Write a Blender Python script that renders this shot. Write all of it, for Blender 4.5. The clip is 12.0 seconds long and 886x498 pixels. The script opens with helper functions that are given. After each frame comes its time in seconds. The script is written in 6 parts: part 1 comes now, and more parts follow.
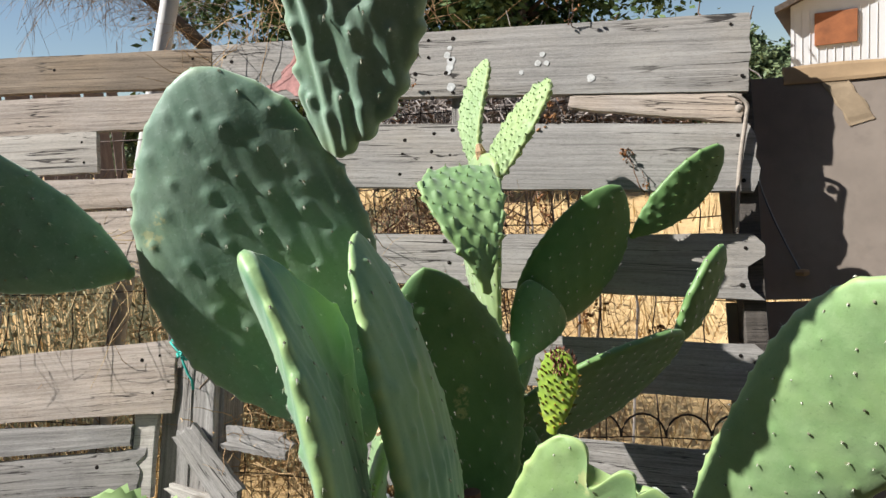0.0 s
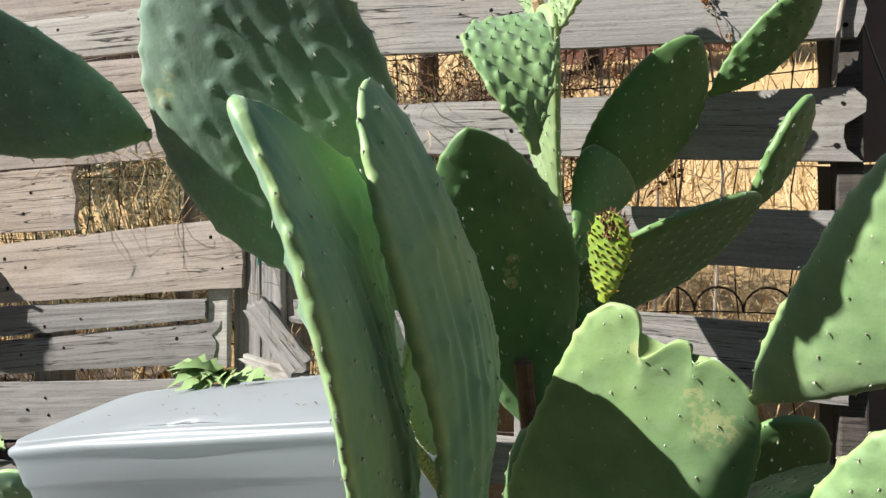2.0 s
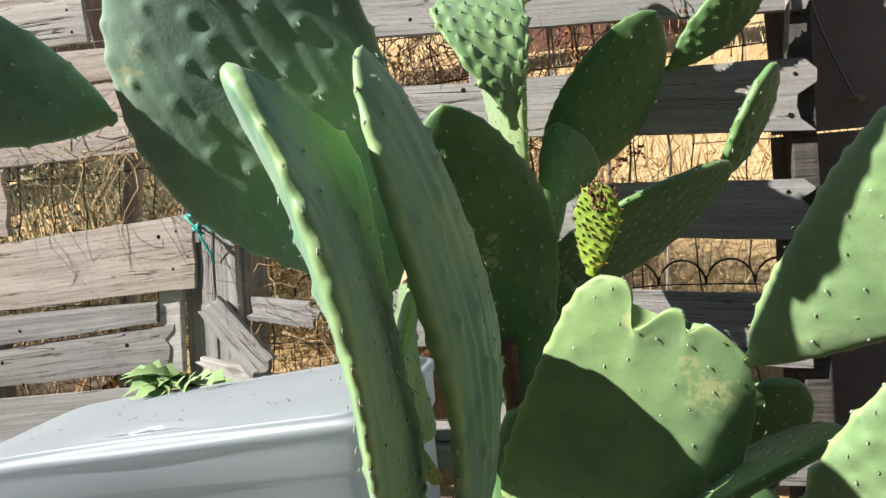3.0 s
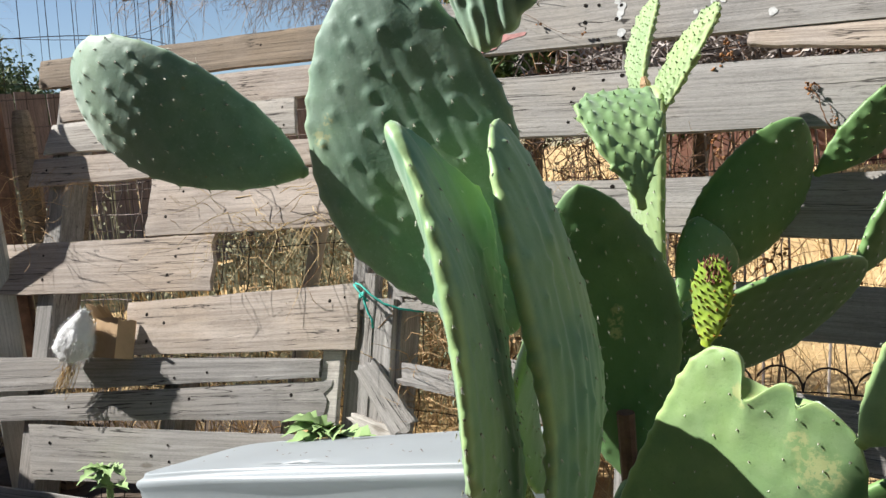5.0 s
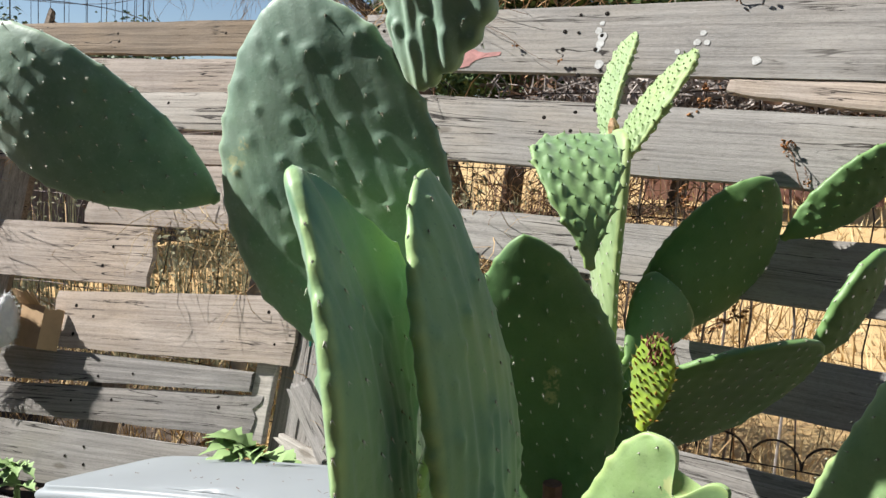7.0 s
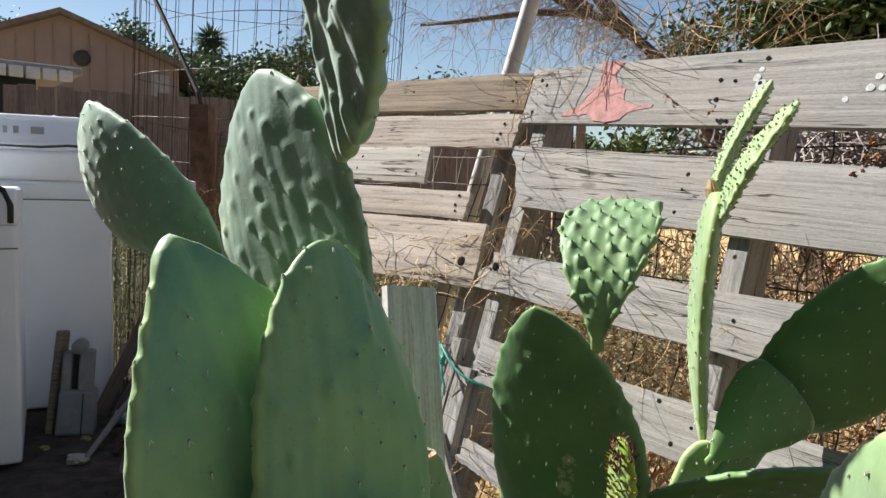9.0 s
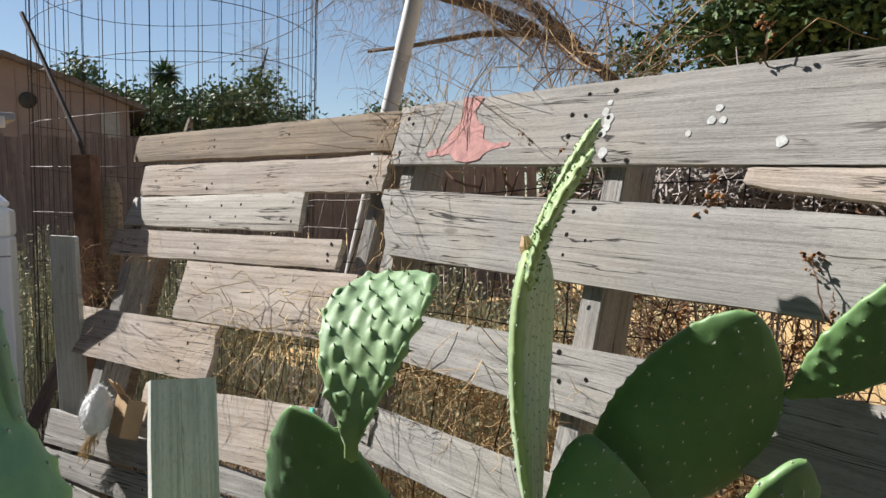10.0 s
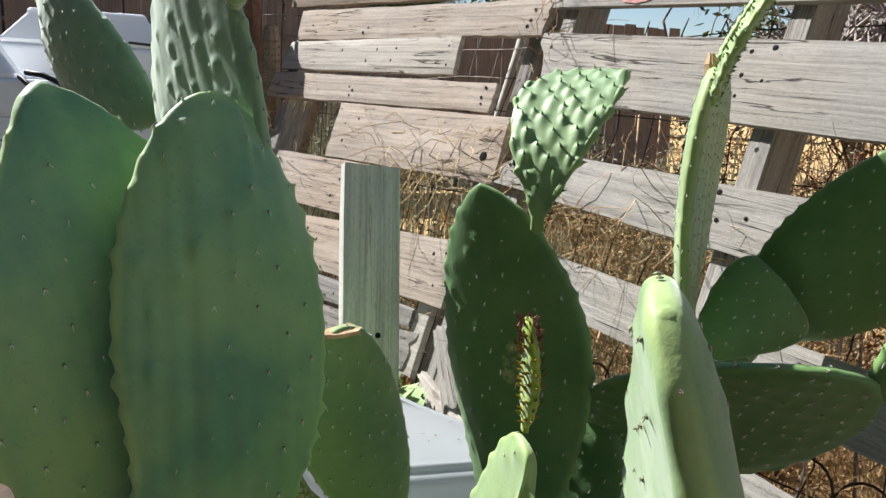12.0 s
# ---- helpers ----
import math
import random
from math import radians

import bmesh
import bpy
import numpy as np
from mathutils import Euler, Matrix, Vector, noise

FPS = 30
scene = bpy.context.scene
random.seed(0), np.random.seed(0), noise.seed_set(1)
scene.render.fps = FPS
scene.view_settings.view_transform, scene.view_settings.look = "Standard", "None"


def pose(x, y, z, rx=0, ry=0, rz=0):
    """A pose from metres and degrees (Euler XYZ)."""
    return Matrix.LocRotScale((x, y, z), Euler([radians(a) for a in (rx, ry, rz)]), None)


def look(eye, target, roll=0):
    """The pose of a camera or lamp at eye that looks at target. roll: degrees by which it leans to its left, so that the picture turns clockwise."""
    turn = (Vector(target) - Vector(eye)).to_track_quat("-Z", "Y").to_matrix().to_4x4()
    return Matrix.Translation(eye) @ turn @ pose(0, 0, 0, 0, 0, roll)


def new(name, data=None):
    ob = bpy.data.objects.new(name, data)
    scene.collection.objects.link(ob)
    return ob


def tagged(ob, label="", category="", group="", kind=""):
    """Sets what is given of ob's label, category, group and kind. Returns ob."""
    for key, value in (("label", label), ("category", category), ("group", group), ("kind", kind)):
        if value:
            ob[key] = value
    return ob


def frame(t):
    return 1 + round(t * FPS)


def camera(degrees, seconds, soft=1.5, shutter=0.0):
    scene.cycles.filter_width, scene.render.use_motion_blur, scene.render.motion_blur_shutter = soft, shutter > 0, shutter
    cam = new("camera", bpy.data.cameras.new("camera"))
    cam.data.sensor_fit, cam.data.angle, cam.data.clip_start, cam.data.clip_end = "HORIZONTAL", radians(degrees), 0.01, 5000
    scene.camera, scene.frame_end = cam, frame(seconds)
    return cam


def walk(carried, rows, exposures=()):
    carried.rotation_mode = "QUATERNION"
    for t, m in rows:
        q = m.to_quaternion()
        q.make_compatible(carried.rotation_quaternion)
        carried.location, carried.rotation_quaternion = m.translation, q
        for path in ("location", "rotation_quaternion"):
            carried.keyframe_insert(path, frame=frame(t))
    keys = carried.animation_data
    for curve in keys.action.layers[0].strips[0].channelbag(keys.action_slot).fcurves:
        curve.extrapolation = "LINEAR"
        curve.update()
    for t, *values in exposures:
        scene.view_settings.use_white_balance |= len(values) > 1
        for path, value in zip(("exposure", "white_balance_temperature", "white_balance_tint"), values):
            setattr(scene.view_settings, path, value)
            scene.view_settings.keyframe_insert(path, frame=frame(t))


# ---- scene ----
cam = camera(62.15, 12.0)
PATH = [
    (0, (0.0054, 0.0139, 0.9916), (-0.4801, 1.9329, 0.7056), -4.19),
    (0.5, (0.0047, 0.0332, 0.9528), (-0.3540, 1.9529, 0.5215), -5.12),
    (1, (0.0120, 0.0540, 0.9106), (-0.3864, 1.9459, 0.3988), -5.61),
    (1.5, (0.0428, 0.0824, 0.9267), (-0.5443, 1.9145, 0.3800), -6.65),
    (2, (0.0426, 0.0818, 0.9464), (-0.6822, 1.8581, 0.3810), -6.88),
    (2.5, (-0.0076, 0.0876, 0.9561), (-0.6625, 1.8769, 0.3482), -7.14),
    (2.7, (-0.0222, 0.0907, 0.9494), (-0.5646, 1.9147, 0.3339), -8.43),
    (4.3, (0.0762, -0.0440, 0.8583), (-0.8111, 1.7025, 0.4556), -8.67),
    (4.5, (0.0985, -0.0580, 0.8692), (-0.8422, 1.6700, 0.5097), -9.13),
    (5, (0.0583, -0.0199, 0.8855), (-0.9030, 1.7160, 0.6358), -5.61),
    (5.5, (0.0213, 0.0342, 0.9093), (-0.9283, 1.7783, 0.6720), -1.94),
    (6, (0.0320, 0.0634, 0.9066), (-0.8900, 1.8225, 0.6709), -0.97),
    (6.5, (0.0674, 0.0862, 0.9300), (-0.8343, 1.8557, 0.6937), -0.87),
    (7, (0.0671, 0.0884, 0.9303), (-0.8379, 1.8528, 0.6695), 0.23),
    (7.2, (0.0464, 0.0950, 0.9249), (-0.8728, 1.8501, 0.6514), 0.89),
    (8.8, (0.2688, 0.3331, 0.9584), (-1.2298, 1.6469, 0.7908), 1.90),
    (9, (0.3193, 0.3145, 0.9600), (-1.2109, 1.5928, 0.8037), 1.33),
    (9.5, (0.3807, 0.3566, 0.9825), (-1.1850, 1.5961, 0.8707), -0.08),
    (10, (0.3845, 0.5694, 1.0182), (-1.1037, 1.9017, 0.9169), -1.72),
    (10.5, (0.3580, 0.6824, 1.0142), (-1.0490, 2.0981, 0.8877), -2.24),
    (11, (0.3325, 0.7009, 1.0389), (-1.0688, 2.1193, 0.8829), -2.47),
    (11.5, (0.3450, 0.6333, 0.9989), (-1.1523, 1.9432, 0.7939), -1.36),
    (12, (0.3819, 0.4768, 0.9149), (-1.2637, 1.5433, 0.5218), 2.07),
]
walk(cam, [(t, look(eye, target, roll)) for t, eye, target, roll in PATH], [(0.0, 0.93), (2.5, 1.07), (4.5, 1.13), (5.5, 1.05), (7.0, 1.01), (9.0, 1.11), (9.6, 1.05), (10.5, 0.95), (11.4, 0.86), (12.0, 1.18)])

# ---------------------------------------------------------------- light
SUN_TO = Vector((0.70, 0.214, -0.682)).normalized()          # the way the sunlight travels
world = bpy.data.worlds.new("sky")
scene.world = world
world.use_nodes = True
wt = world.node_tree
sky = wt.nodes.new("ShaderNodeTexSky")
sky.sky_type = "NISHITA"
sky.sun_disc = False
sky.sun_elevation = math.asin(-SUN_TO.z)
sky.sun_rotation = math.atan2(-SUN_TO.x, -SUN_TO.y)
sky.air_density, sky.dust_density = 1.0, 0.2
wt.links.new(sky.outputs["Color"], wt.nodes["Background"].inputs["Color"])
wt.nodes["Background"].inputs["Strength"].default_value = 0.05
sun = new("sun", bpy.data.lights.new("sun", "SUN"))
sun.data.energy, sun.data.angle, sun.data.color = 5.0, radians(0.55), (1.0, 0.98, 0.95)
sun.matrix_world = look((0, 0, 0), SUN_TO)

# ---------------------------------------------------------------- helpers
GROUND = -0.05
FO = Vector((0, 1.205, 0))                                  # foot line of the leaning fence
FZ = Vector((0, 0.3261, 0.9453)).normalized()               # up along the fence
FN = Vector((0, -FZ.z, FZ.y))                               # its front
rnd = random.Random(7)


def mesh_of(name, verts, faces, material=None, smooth=False):
    me = bpy.data.meshes.new(name)
    me.from_pydata([tuple(v) for v in verts], [], faces)
    me.update()
    if material:
        me.materials.append(material)
    if smooth:
        me.polygons.foreach_set("use_smooth", [True] * len(me.polygons))
    return me


def root(name, loc, label="", category="", group="", kind=""):
    ob = new(name)
    ob.empty_display_size = 0.05
    ob.location = loc
    return tagged(ob, label, category, group, kind)


def part(name, data, parent, label="", m=None):
    """One mesh as a part; m places it in the world."""
    ob = new(name, data)
    ob.parent = parent
    if parent.type == "EMPTY":
        ob.matrix_parent_inverse = Matrix.Translation(-Vector(parent.location))
    else:
        ob.matrix_parent_inverse = parent.matrix_basis.inverted()
    if m is not None:
        ob.matrix_basis = m
    return tagged(ob, label)


def thing(name, data, label, category, group="", kind="", m=None):
    ob = new(name, data)
    if m is not None:
        ob.matrix_basis = m
    return tagged(ob, label, category, group, kind)


def bm_mesh(name, bm, material=None, smooth=False):
    me = bpy.data.meshes.new(name)
    bm.to_mesh(me)
    bm.free()
    if material:
        me.materials.append(material)
    if smooth:
        me.polygons.foreach_set("use_smooth", [True] * len(me.polygons))
    return me


def box_bm(size, centre=(0, 0, 0), bevel=0.0, segments=2):
    bm = bmesh.new()
    bmesh.ops.create_cube(bm, size=1.0)
    for v in bm.verts:
        v.co = Vector((v.co.x * size[0] + centre[0], v.co.y * size[1] + centre[1], v.co.z * size[2] + centre[2]))
    if bevel:
        bmesh.ops.bevel(bm, geom=bm.edges[:], offset=bevel, segments=segments, affect="EDGES", profile=0.5)
    return bm


class Soup:
    """Verts and faces of many small pieces that become one mesh."""
    def __init__(self):
        self.v, self.f = [], []

    def tube(self, pts, radii, sides=6, cap=True):
        pts = [Vector(p) for p in pts]
        if not hasattr(radii, "__len__"):
            radii = [radii] * len(pts)
        n0 = len(self.v)
        for i, p in enumerate(pts):
            d = (pts[min(i + 1, len(pts) - 1)] - pts[max(i - 1, 0)]).normalized()
            a = d.cross(Vector((0.31, 0.17, 0.93)) if abs(d.z) < 0.9 else Vector((1, 0, 0))).normalized()
            b = d.cross(a)
            for k in range(sides):
                w = 2 * math.pi * k / sides
                self.v.append(p + (a * math.cos(w) + b * math.sin(w)) * radii[i])
        for i in range(len(pts) - 1):
            for k in range(sides):
                k2 = (k + 1) % sides
                a, b = n0 + i * sides, n0 + (i + 1) * sides
                self.f.append((a + k, a + k2, b + k2, b + k))
        if cap:
            self.f.append(tuple(n0 + k for k in reversed(range(sides))))
            e = n0 + (len(pts) - 1) * sides
            self.f.append(tuple(e + k for k in range(sides)))

    def cone(self, p, d, r, sides=5):
        p, d = Vector(p), Vector(d)
        n = d.normalized()
        a = n.cross(Vector((0.3, 0.2, 0.93)) if abs(n.z) < 0.9 else Vector((1, 0, 0))).normalized()
        b = n.cross(a)
        n0 = len(self.v)
        for k in range(sides):
            w = 2 * math.pi * k / sides
            self.v.append(p + (a * math.cos(w) + b * math.sin(w)) * r)
        self.v.append(p + d)
        for k in range(sides):
            self.f.append((n0 + k, n0 + (k + 1) % sides, n0 + sides))

    def dome(self, p, n, r, h, sides=6):
        p, n = Vector(p), Vector(n).normalized()
        a = n.cross(Vector((0.3, 0.2, 0.93)) if abs(n.z) < 0.9 else Vector((1, 0, 0))).normalized()
        b = n.cross(a)
        n0 = len(self.v)
        for rr, hh in ((1.0, -0.2), (0.75, 0.65)):
            for k in range(sides):
                w = 2 * math.pi * k / sides
                self.v.append(p + (a * math.cos(w) + b * math.sin(w)) * r * rr + n * h * hh)
        self.v.append(p + n * h)
        for k in range(sides):
            k2 = (k + 1) % sides
            self.f.append((n0 + k, n0 + k2, n0 + sides + k2, n0 + sides + k))
            self.f.append((n0 + sides + k, n0 + sides + k2, n0 + 2 * sides))

    def quad(self, p, a, b):
        n0 = len(self.v)
        p, a, b = Vector(p), Vector(a), Vector(b)
        self.v += [p - a - b, p + a - b, p + a + b, p - a + b]
        self.f.append((n0, n0 + 1, n0 + 2, n0 + 3))

    def leaf(self, p, a, b, fold=0.15):
        """A pointed leaf of four verts, folded along its rib."""
        n0 = len(self.v)
        p, a, b = Vector(p), Vector(a), Vector(b)
        c = a.cross(b).normalized() * b.length * fold
        self.v += [p, p + a * 0.45 + b + c, p + a, p + a * 0.45 - b + c]
        self.f += [(n0, n0 + 1, n0 + 2), (n0, n0 + 2, n0 + 3)]

    def mesh(self, name, material, smooth=False):
        return mesh_of(name, self.v, self.f, material, smooth)


# ---------------------------------------------------------------- materials
def nodes_of(name, rough=0.7, metallic=0.0, spec=0.5):
    m = bpy.data.materials.new(name)
    m.use_nodes = True
    nt = m.node_tree
    bsdf = nt.nodes["Principled BSDF"]
    bsdf.inputs["Roughness"].default_value = rough
    bsdf.inputs["Metallic"].default_value = metallic
    bsdf.inputs["Specular IOR Level"].default_value = spec
    return m, nt, bsdf


def coords(nt, scale=(1, 1, 1), random_shift=False, kind="Object"):
    tc = nt.nodes.new("ShaderNodeTexCoord")
    mp = nt.nodes.new("ShaderNodeMapping")
    mp.inputs["Scale"].default_value = scale
    out = tc.outputs[kind]
    if random_shift:
        oi = nt.nodes.new("ShaderNodeObjectInfo")
        mul = nt.nodes.new("ShaderNodeVectorMath")
        mul.operation = "MULTIPLY_ADD"
        mul.inputs[1].default_value = (7.3, 11.9, 5.1)
        cmb = nt.nodes.new("ShaderNodeCombineXYZ")
        for k in range(3):
            nt.links.new(oi.outputs["Random"], cmb.inputs[k])
        nt.links.new(cmb.outputs[0], mul.inputs[0])
        nt.links.new(out, mul.inputs[2])
        out = mul.outputs[0]
    nt.links.new(out, mp.inputs["Vector"])
    return mp.outputs["Vector"]


def noise_node(nt, vec, scale, detail=4.0, rough=0.55, dist=0.0):
    n = nt.nodes.new("ShaderNodeTexNoise")
    n.inputs["Scale"].default_value = scale
    n.inputs["Detail"].default_value = detail
    n.inputs["Roughness"].default_value = rough
    n.inputs["Distortion"].default_value = dist
    nt.links.new(vec, n.inputs["Vector"])
    return n.outputs["Fac"]


def ramp(nt, fac, stops):
    r = nt.nodes.new("ShaderNodeValToRGB")
    el = r.color_ramp.elements
    while len(el) < len(stops):
        el.new(0.5)
    for e, (p, c) in zip(el, stops):
        e.position = p
        e.color = (c, c, c, 1) if isinstance(c, (int, float)) else (*c, 1)
    nt.links.new(fac, r.inputs["Fac"])
    return r.outputs["Color"]


def mix(nt, fac, a, b, mode="MIX"):
    n = nt.nodes.new("ShaderNodeMix")
    n.data_type, n.blend_type = "RGBA", mode
    for sock, val in ((n.inputs[0], fac), (n.inputs[6], a), (n.inputs[7], b)):
        if hasattr(val, "is_output"):
            nt.links.new(val, sock)
        elif isinstance(val, (int, float)):
            sock.default_value = val
        else:
            sock.default_value = (*val, 1)
    return n.outputs[2]


def bump(nt, bsdf, height, strength=0.3, distance=0.002):
    b = nt.nodes.new("ShaderNodeBump")
    b.inputs["Strength"].default_value = strength
    b.inputs["Distance"].default_value = distance
    nt.links.new(height, b.inputs["Height"])
    nt.links.new(b.outputs["Normal"], bsdf.inputs["Normal"])


def pad_material(name, dark, light, bloom, rough=0.5, bloom_amount=0.5, speck=0.4, waxy=0.45):
    """Waxy cactus skin: two greens in soft patches, yellower clouds, a pale bloom, fine specks and scars."""
    m, nt, bsdf = nodes_of(name, rough, spec=0.42)
    vec = coords(nt)
    big = noise_node(nt, vec, 9.0, 3.0)
    cloud = noise_node(nt, vec, 4.5, 4.0, 0.6, 0.3)
    fine = noise_node(nt, vec, 260.0, 3.0, 0.65)
    mid = noise_node(nt, vec, 34.0, 5.0, 0.65)
    base = mix(nt, ramp(nt, big, [(0.34, 0.0), (0.66, 1.0)]), dark, light)
    base = mix(nt, ramp(nt, cloud, [(0.48, 0.0), (0.70, 0.55)]), base, (light[0] * 1.10, light[1] * 1.04, light[2] * 0.72))
    base = mix(nt, ramp(nt, mid, [(0.5 - 0.25 * bloom_amount, 0.0), (0.85, bloom_amount)]), base, bloom)
    base = mix(nt, ramp(nt, fine, [(0.60, 0.0), (0.72, speck)]), base, bloom)
    base = mix(nt, ramp(nt, fine, [(0.28, 0.35), (0.40, 0.0)]), base, tuple(c * 0.6 for c in dark))
    vo = nt.nodes.new("ShaderNodeTexVoronoi")
    vo.inputs["Scale"].default_value = 21.0
    nt.links.new(vec, vo.inputs["Vector"])
    base = mix(nt, ramp(nt, vo.outputs["Distance"], [(0.025, 0.5), (0.06, 0.0)]), base, (0.30, 0.26, 0.14))
    scar = noise_node(nt, vec, 13.0, 7.0, 0.78, 0.4)
    base = mix(nt, ramp(nt, scar, [(0.69, 0.0), (0.75, 0.55)]), base, (0.38, 0.38, 0.20))
    # the thin rim and the joint are paler and yellower, broken up by noise
    for layer, tint, amount in (("rim", (light[0] * 1.55, light[1] * 1.35, light[2] * 1.15), 0.8), ("joint", (light[0] * 1.45, light[1] * 1.22, light[2] * 0.75), 0.85)):
        at = nt.nodes.new("ShaderNodeAttribute")
        at.attribute_name = layer
        base = mix(nt, mix(nt, 1.0, at.outputs["Fac"], ramp(nt, mid, [(0.30, 0.35 * amount), (0.62, amount)]), "MULTIPLY"), base, tint)
    at = nt.nodes.new("ShaderNodeAttribute")
    at.attribute_name = "scar"
    crust = mix(nt, 1.0, at.outputs["Fac"], ramp(nt, noise_node(nt, vec, 120.0, 5.0, 0.7), [(0.40, 0.0), (0.62, 1.5)]), "MULTIPLY")
    base = mix(nt, ramp(nt, crust, [(0.20, 0.0), (0.60, 0.6)]), base, (0.44, 0.44, 0.20))
    nt.links.new(base, bsdf.inputs["Base Color"])
    nt.links.new(ramp(nt, mid, [(0.3, rough - 0.08), (0.7, rough + 0.14)]), bsdf.inputs["Roughness"])
    bump(nt, bsdf, mix(nt, 0.35, mid, fine), 0.32, 0.002)
    bsdf.inputs["Sheen Weight"].default_value = waxy       # waxy bloom, pale at a slant
    bsdf.inputs["Sheen Roughness"].default_value = 0.45
    bsdf.inputs["Sheen Tint"].default_value = (0.88, 0.95, 0.88, 1)
    return m


def wood_material(name, dark, light, warm, warm_amount=0.35, crack=1.0, along="x"):
    """Weathered boards: grain along the board's own length, growth rings, saw marks across, cracks, knots, stains."""
    m, nt, bsdf = nodes_of(name, 0.85, spec=0.25)

    def ax(l, t, w):
        return (l, t, w) if along == "x" else (w, t, l)

    vec = coords(nt, ax(0.45, 24, 40), True)
    plain = coords(nt, (1, 1, 1), True)
    grain = noise_node(nt, vec, 3.4, 9.0, 0.74, 0.4)
    fine = noise_node(nt, vec, 10.0, 5.0, 0.72, 0.2)
    patch = noise_node(nt, plain, 3.2, 3.0, 0.6)
    stain = noise_node(nt, plain, 11.0, 6.0, 0.68, 0.5)
    col = mix(nt, ramp(nt, grain, [(0.32, 0.0), (0.64, 1.0)]), dark, light)
    col = mix(nt, ramp(nt, patch, [(0.42, 0.0), (0.66, warm_amount)]), col, warm)
    # growth rings: long bowed lines
    rings = nt.nodes.new("ShaderNodeTexWave")
    rings.wave_type, rings.bands_direction = "BANDS", "Z" if along == "x" else "X"
    for k, v in (("Scale", 14.0), ("Distortion", 5.0), ("Detail", 3.0), ("Detail Scale", 0.7), ("Detail Roughness", 0.55)):
        rings.inputs[k].default_value = v
    nt.links.new(coords(nt, ax(0.35, 1, 1), True), rings.inputs["Vector"])
    col = mix(nt, ramp(nt, rings.outputs["Fac"], [(0.02, 0.26), (0.22, 0.0)]), col, tuple(c * 0.62 for c in dark))
    # fine marks of the saw, across the board, only in some stretches
    saw = nt.nodes.new("ShaderNodeTexWave")
    saw.wave_type, saw.bands_direction = "BANDS", "X" if along == "x" else "Z"
    for k, v in (("Scale", 95.0), ("Distortion", 11.0), ("Detail", 5.0), ("Detail Scale", 2.2)):
        saw.inputs[k].default_value = v
    nt.links.new(plain, saw.inputs["Vector"])
    where = ramp(nt, noise_node(nt, coords(nt, ax(2.0, 5, 9), True), 1.6, 3.0, 0.6), [(0.42, 0.0), (0.56, 1.0)])
    sawn = mix(nt, 1.0, ramp(nt, saw.outputs["Fac"], [(0.1, 0.19), (0.6, 0.0)]), where, "MULTIPLY")
    col = mix(nt, sawn, col, tuple(c * 0.7 for c in dark))
    col = mix(nt, ramp(nt, fine, [(0.36, 0.42), (0.47, 0.0)]), col, tuple(c * 0.4 for c in dark))
    col = mix(nt, ramp(nt, stain, [(0.58, 0.0), (0.78, 0.36)]), col, tuple(c * 0.55 for c in dark))
    bleach = noise_node(nt, coords(nt, ax(2.5, 8, 12), True), 1.5, 4.0, 0.6)
    col = mix(nt, ramp(nt, bleach, [(0.52, 0.0), (0.70, 0.45)]), col, tuple(min(0.75, c * 1.28) for c in light))
    # long drying cracks
    cr = noise_node(nt, coords(nt, ax(0.8, 14, 20), True), 2.4, 3.0, 0.5, 0.8)
    sub = nt.nodes.new("ShaderNodeMath")
    sub.operation = "SUBTRACT"
    sub.inputs[1].default_value = 0.44
    line = nt.nodes.new("ShaderNodeMath")
    line.operation = "ABSOLUTE"
    nt.links.new(cr, sub.inputs[0])
    nt.links.new(sub.outputs[0], line.inputs[0])
    crk = ramp(nt, line.outputs[0], [(0.004, 0.95 * crack), (0.012, 0.0)])
    crk = mix(nt, 1.0, crk, ramp(nt, patch, [(0.44, 0.0), (0.52, 1.0)]), "MULTIPLY")
    col = mix(nt, crk, col, (0.022, 0.018, 0.016))
    # knots
    wv = nt.nodes.new("ShaderNodeTexVoronoi")
    wv.inputs["Scale"].default_value = 5.0
    nt.links.new(coords(nt, ax(0.6, 1, 1.6), True), wv.inputs["Vector"])
    col = mix(nt, ramp(nt, wv.outputs["Distance"], [(0.04, 0.7), (0.075, 0.0)]), col, tuple(c * 0.38 for c in warm))
    # grit and pores
    grit = noise_node(nt, coords(nt, ax(120, 260, 420), True), 1.0, 3.0, 0.7)
    col = mix(nt, ramp(nt, grit, [(0.34, 0.30), (0.46, 0.0)]), col, tuple(c * 0.45 for c in dark))
    col = mix(nt, ramp(nt, grit, [(0.56, 0.0), (0.70, 0.22)]), col, tuple(min(0.8, c * 1.3) for c in light))
    nt.links.new(col, bsdf.inputs["Base Color"])
    h = mix(nt, 0.5, grain, fine)
    h = mix(nt, 0.25, h, grit)
    h = mix(nt, sawn, h, (0.2, 0.2, 0.2))
    h = mix(nt, crk, h, (0, 0, 0))
    bump(nt, bsdf, h, 0.6, 0.003)
    return m


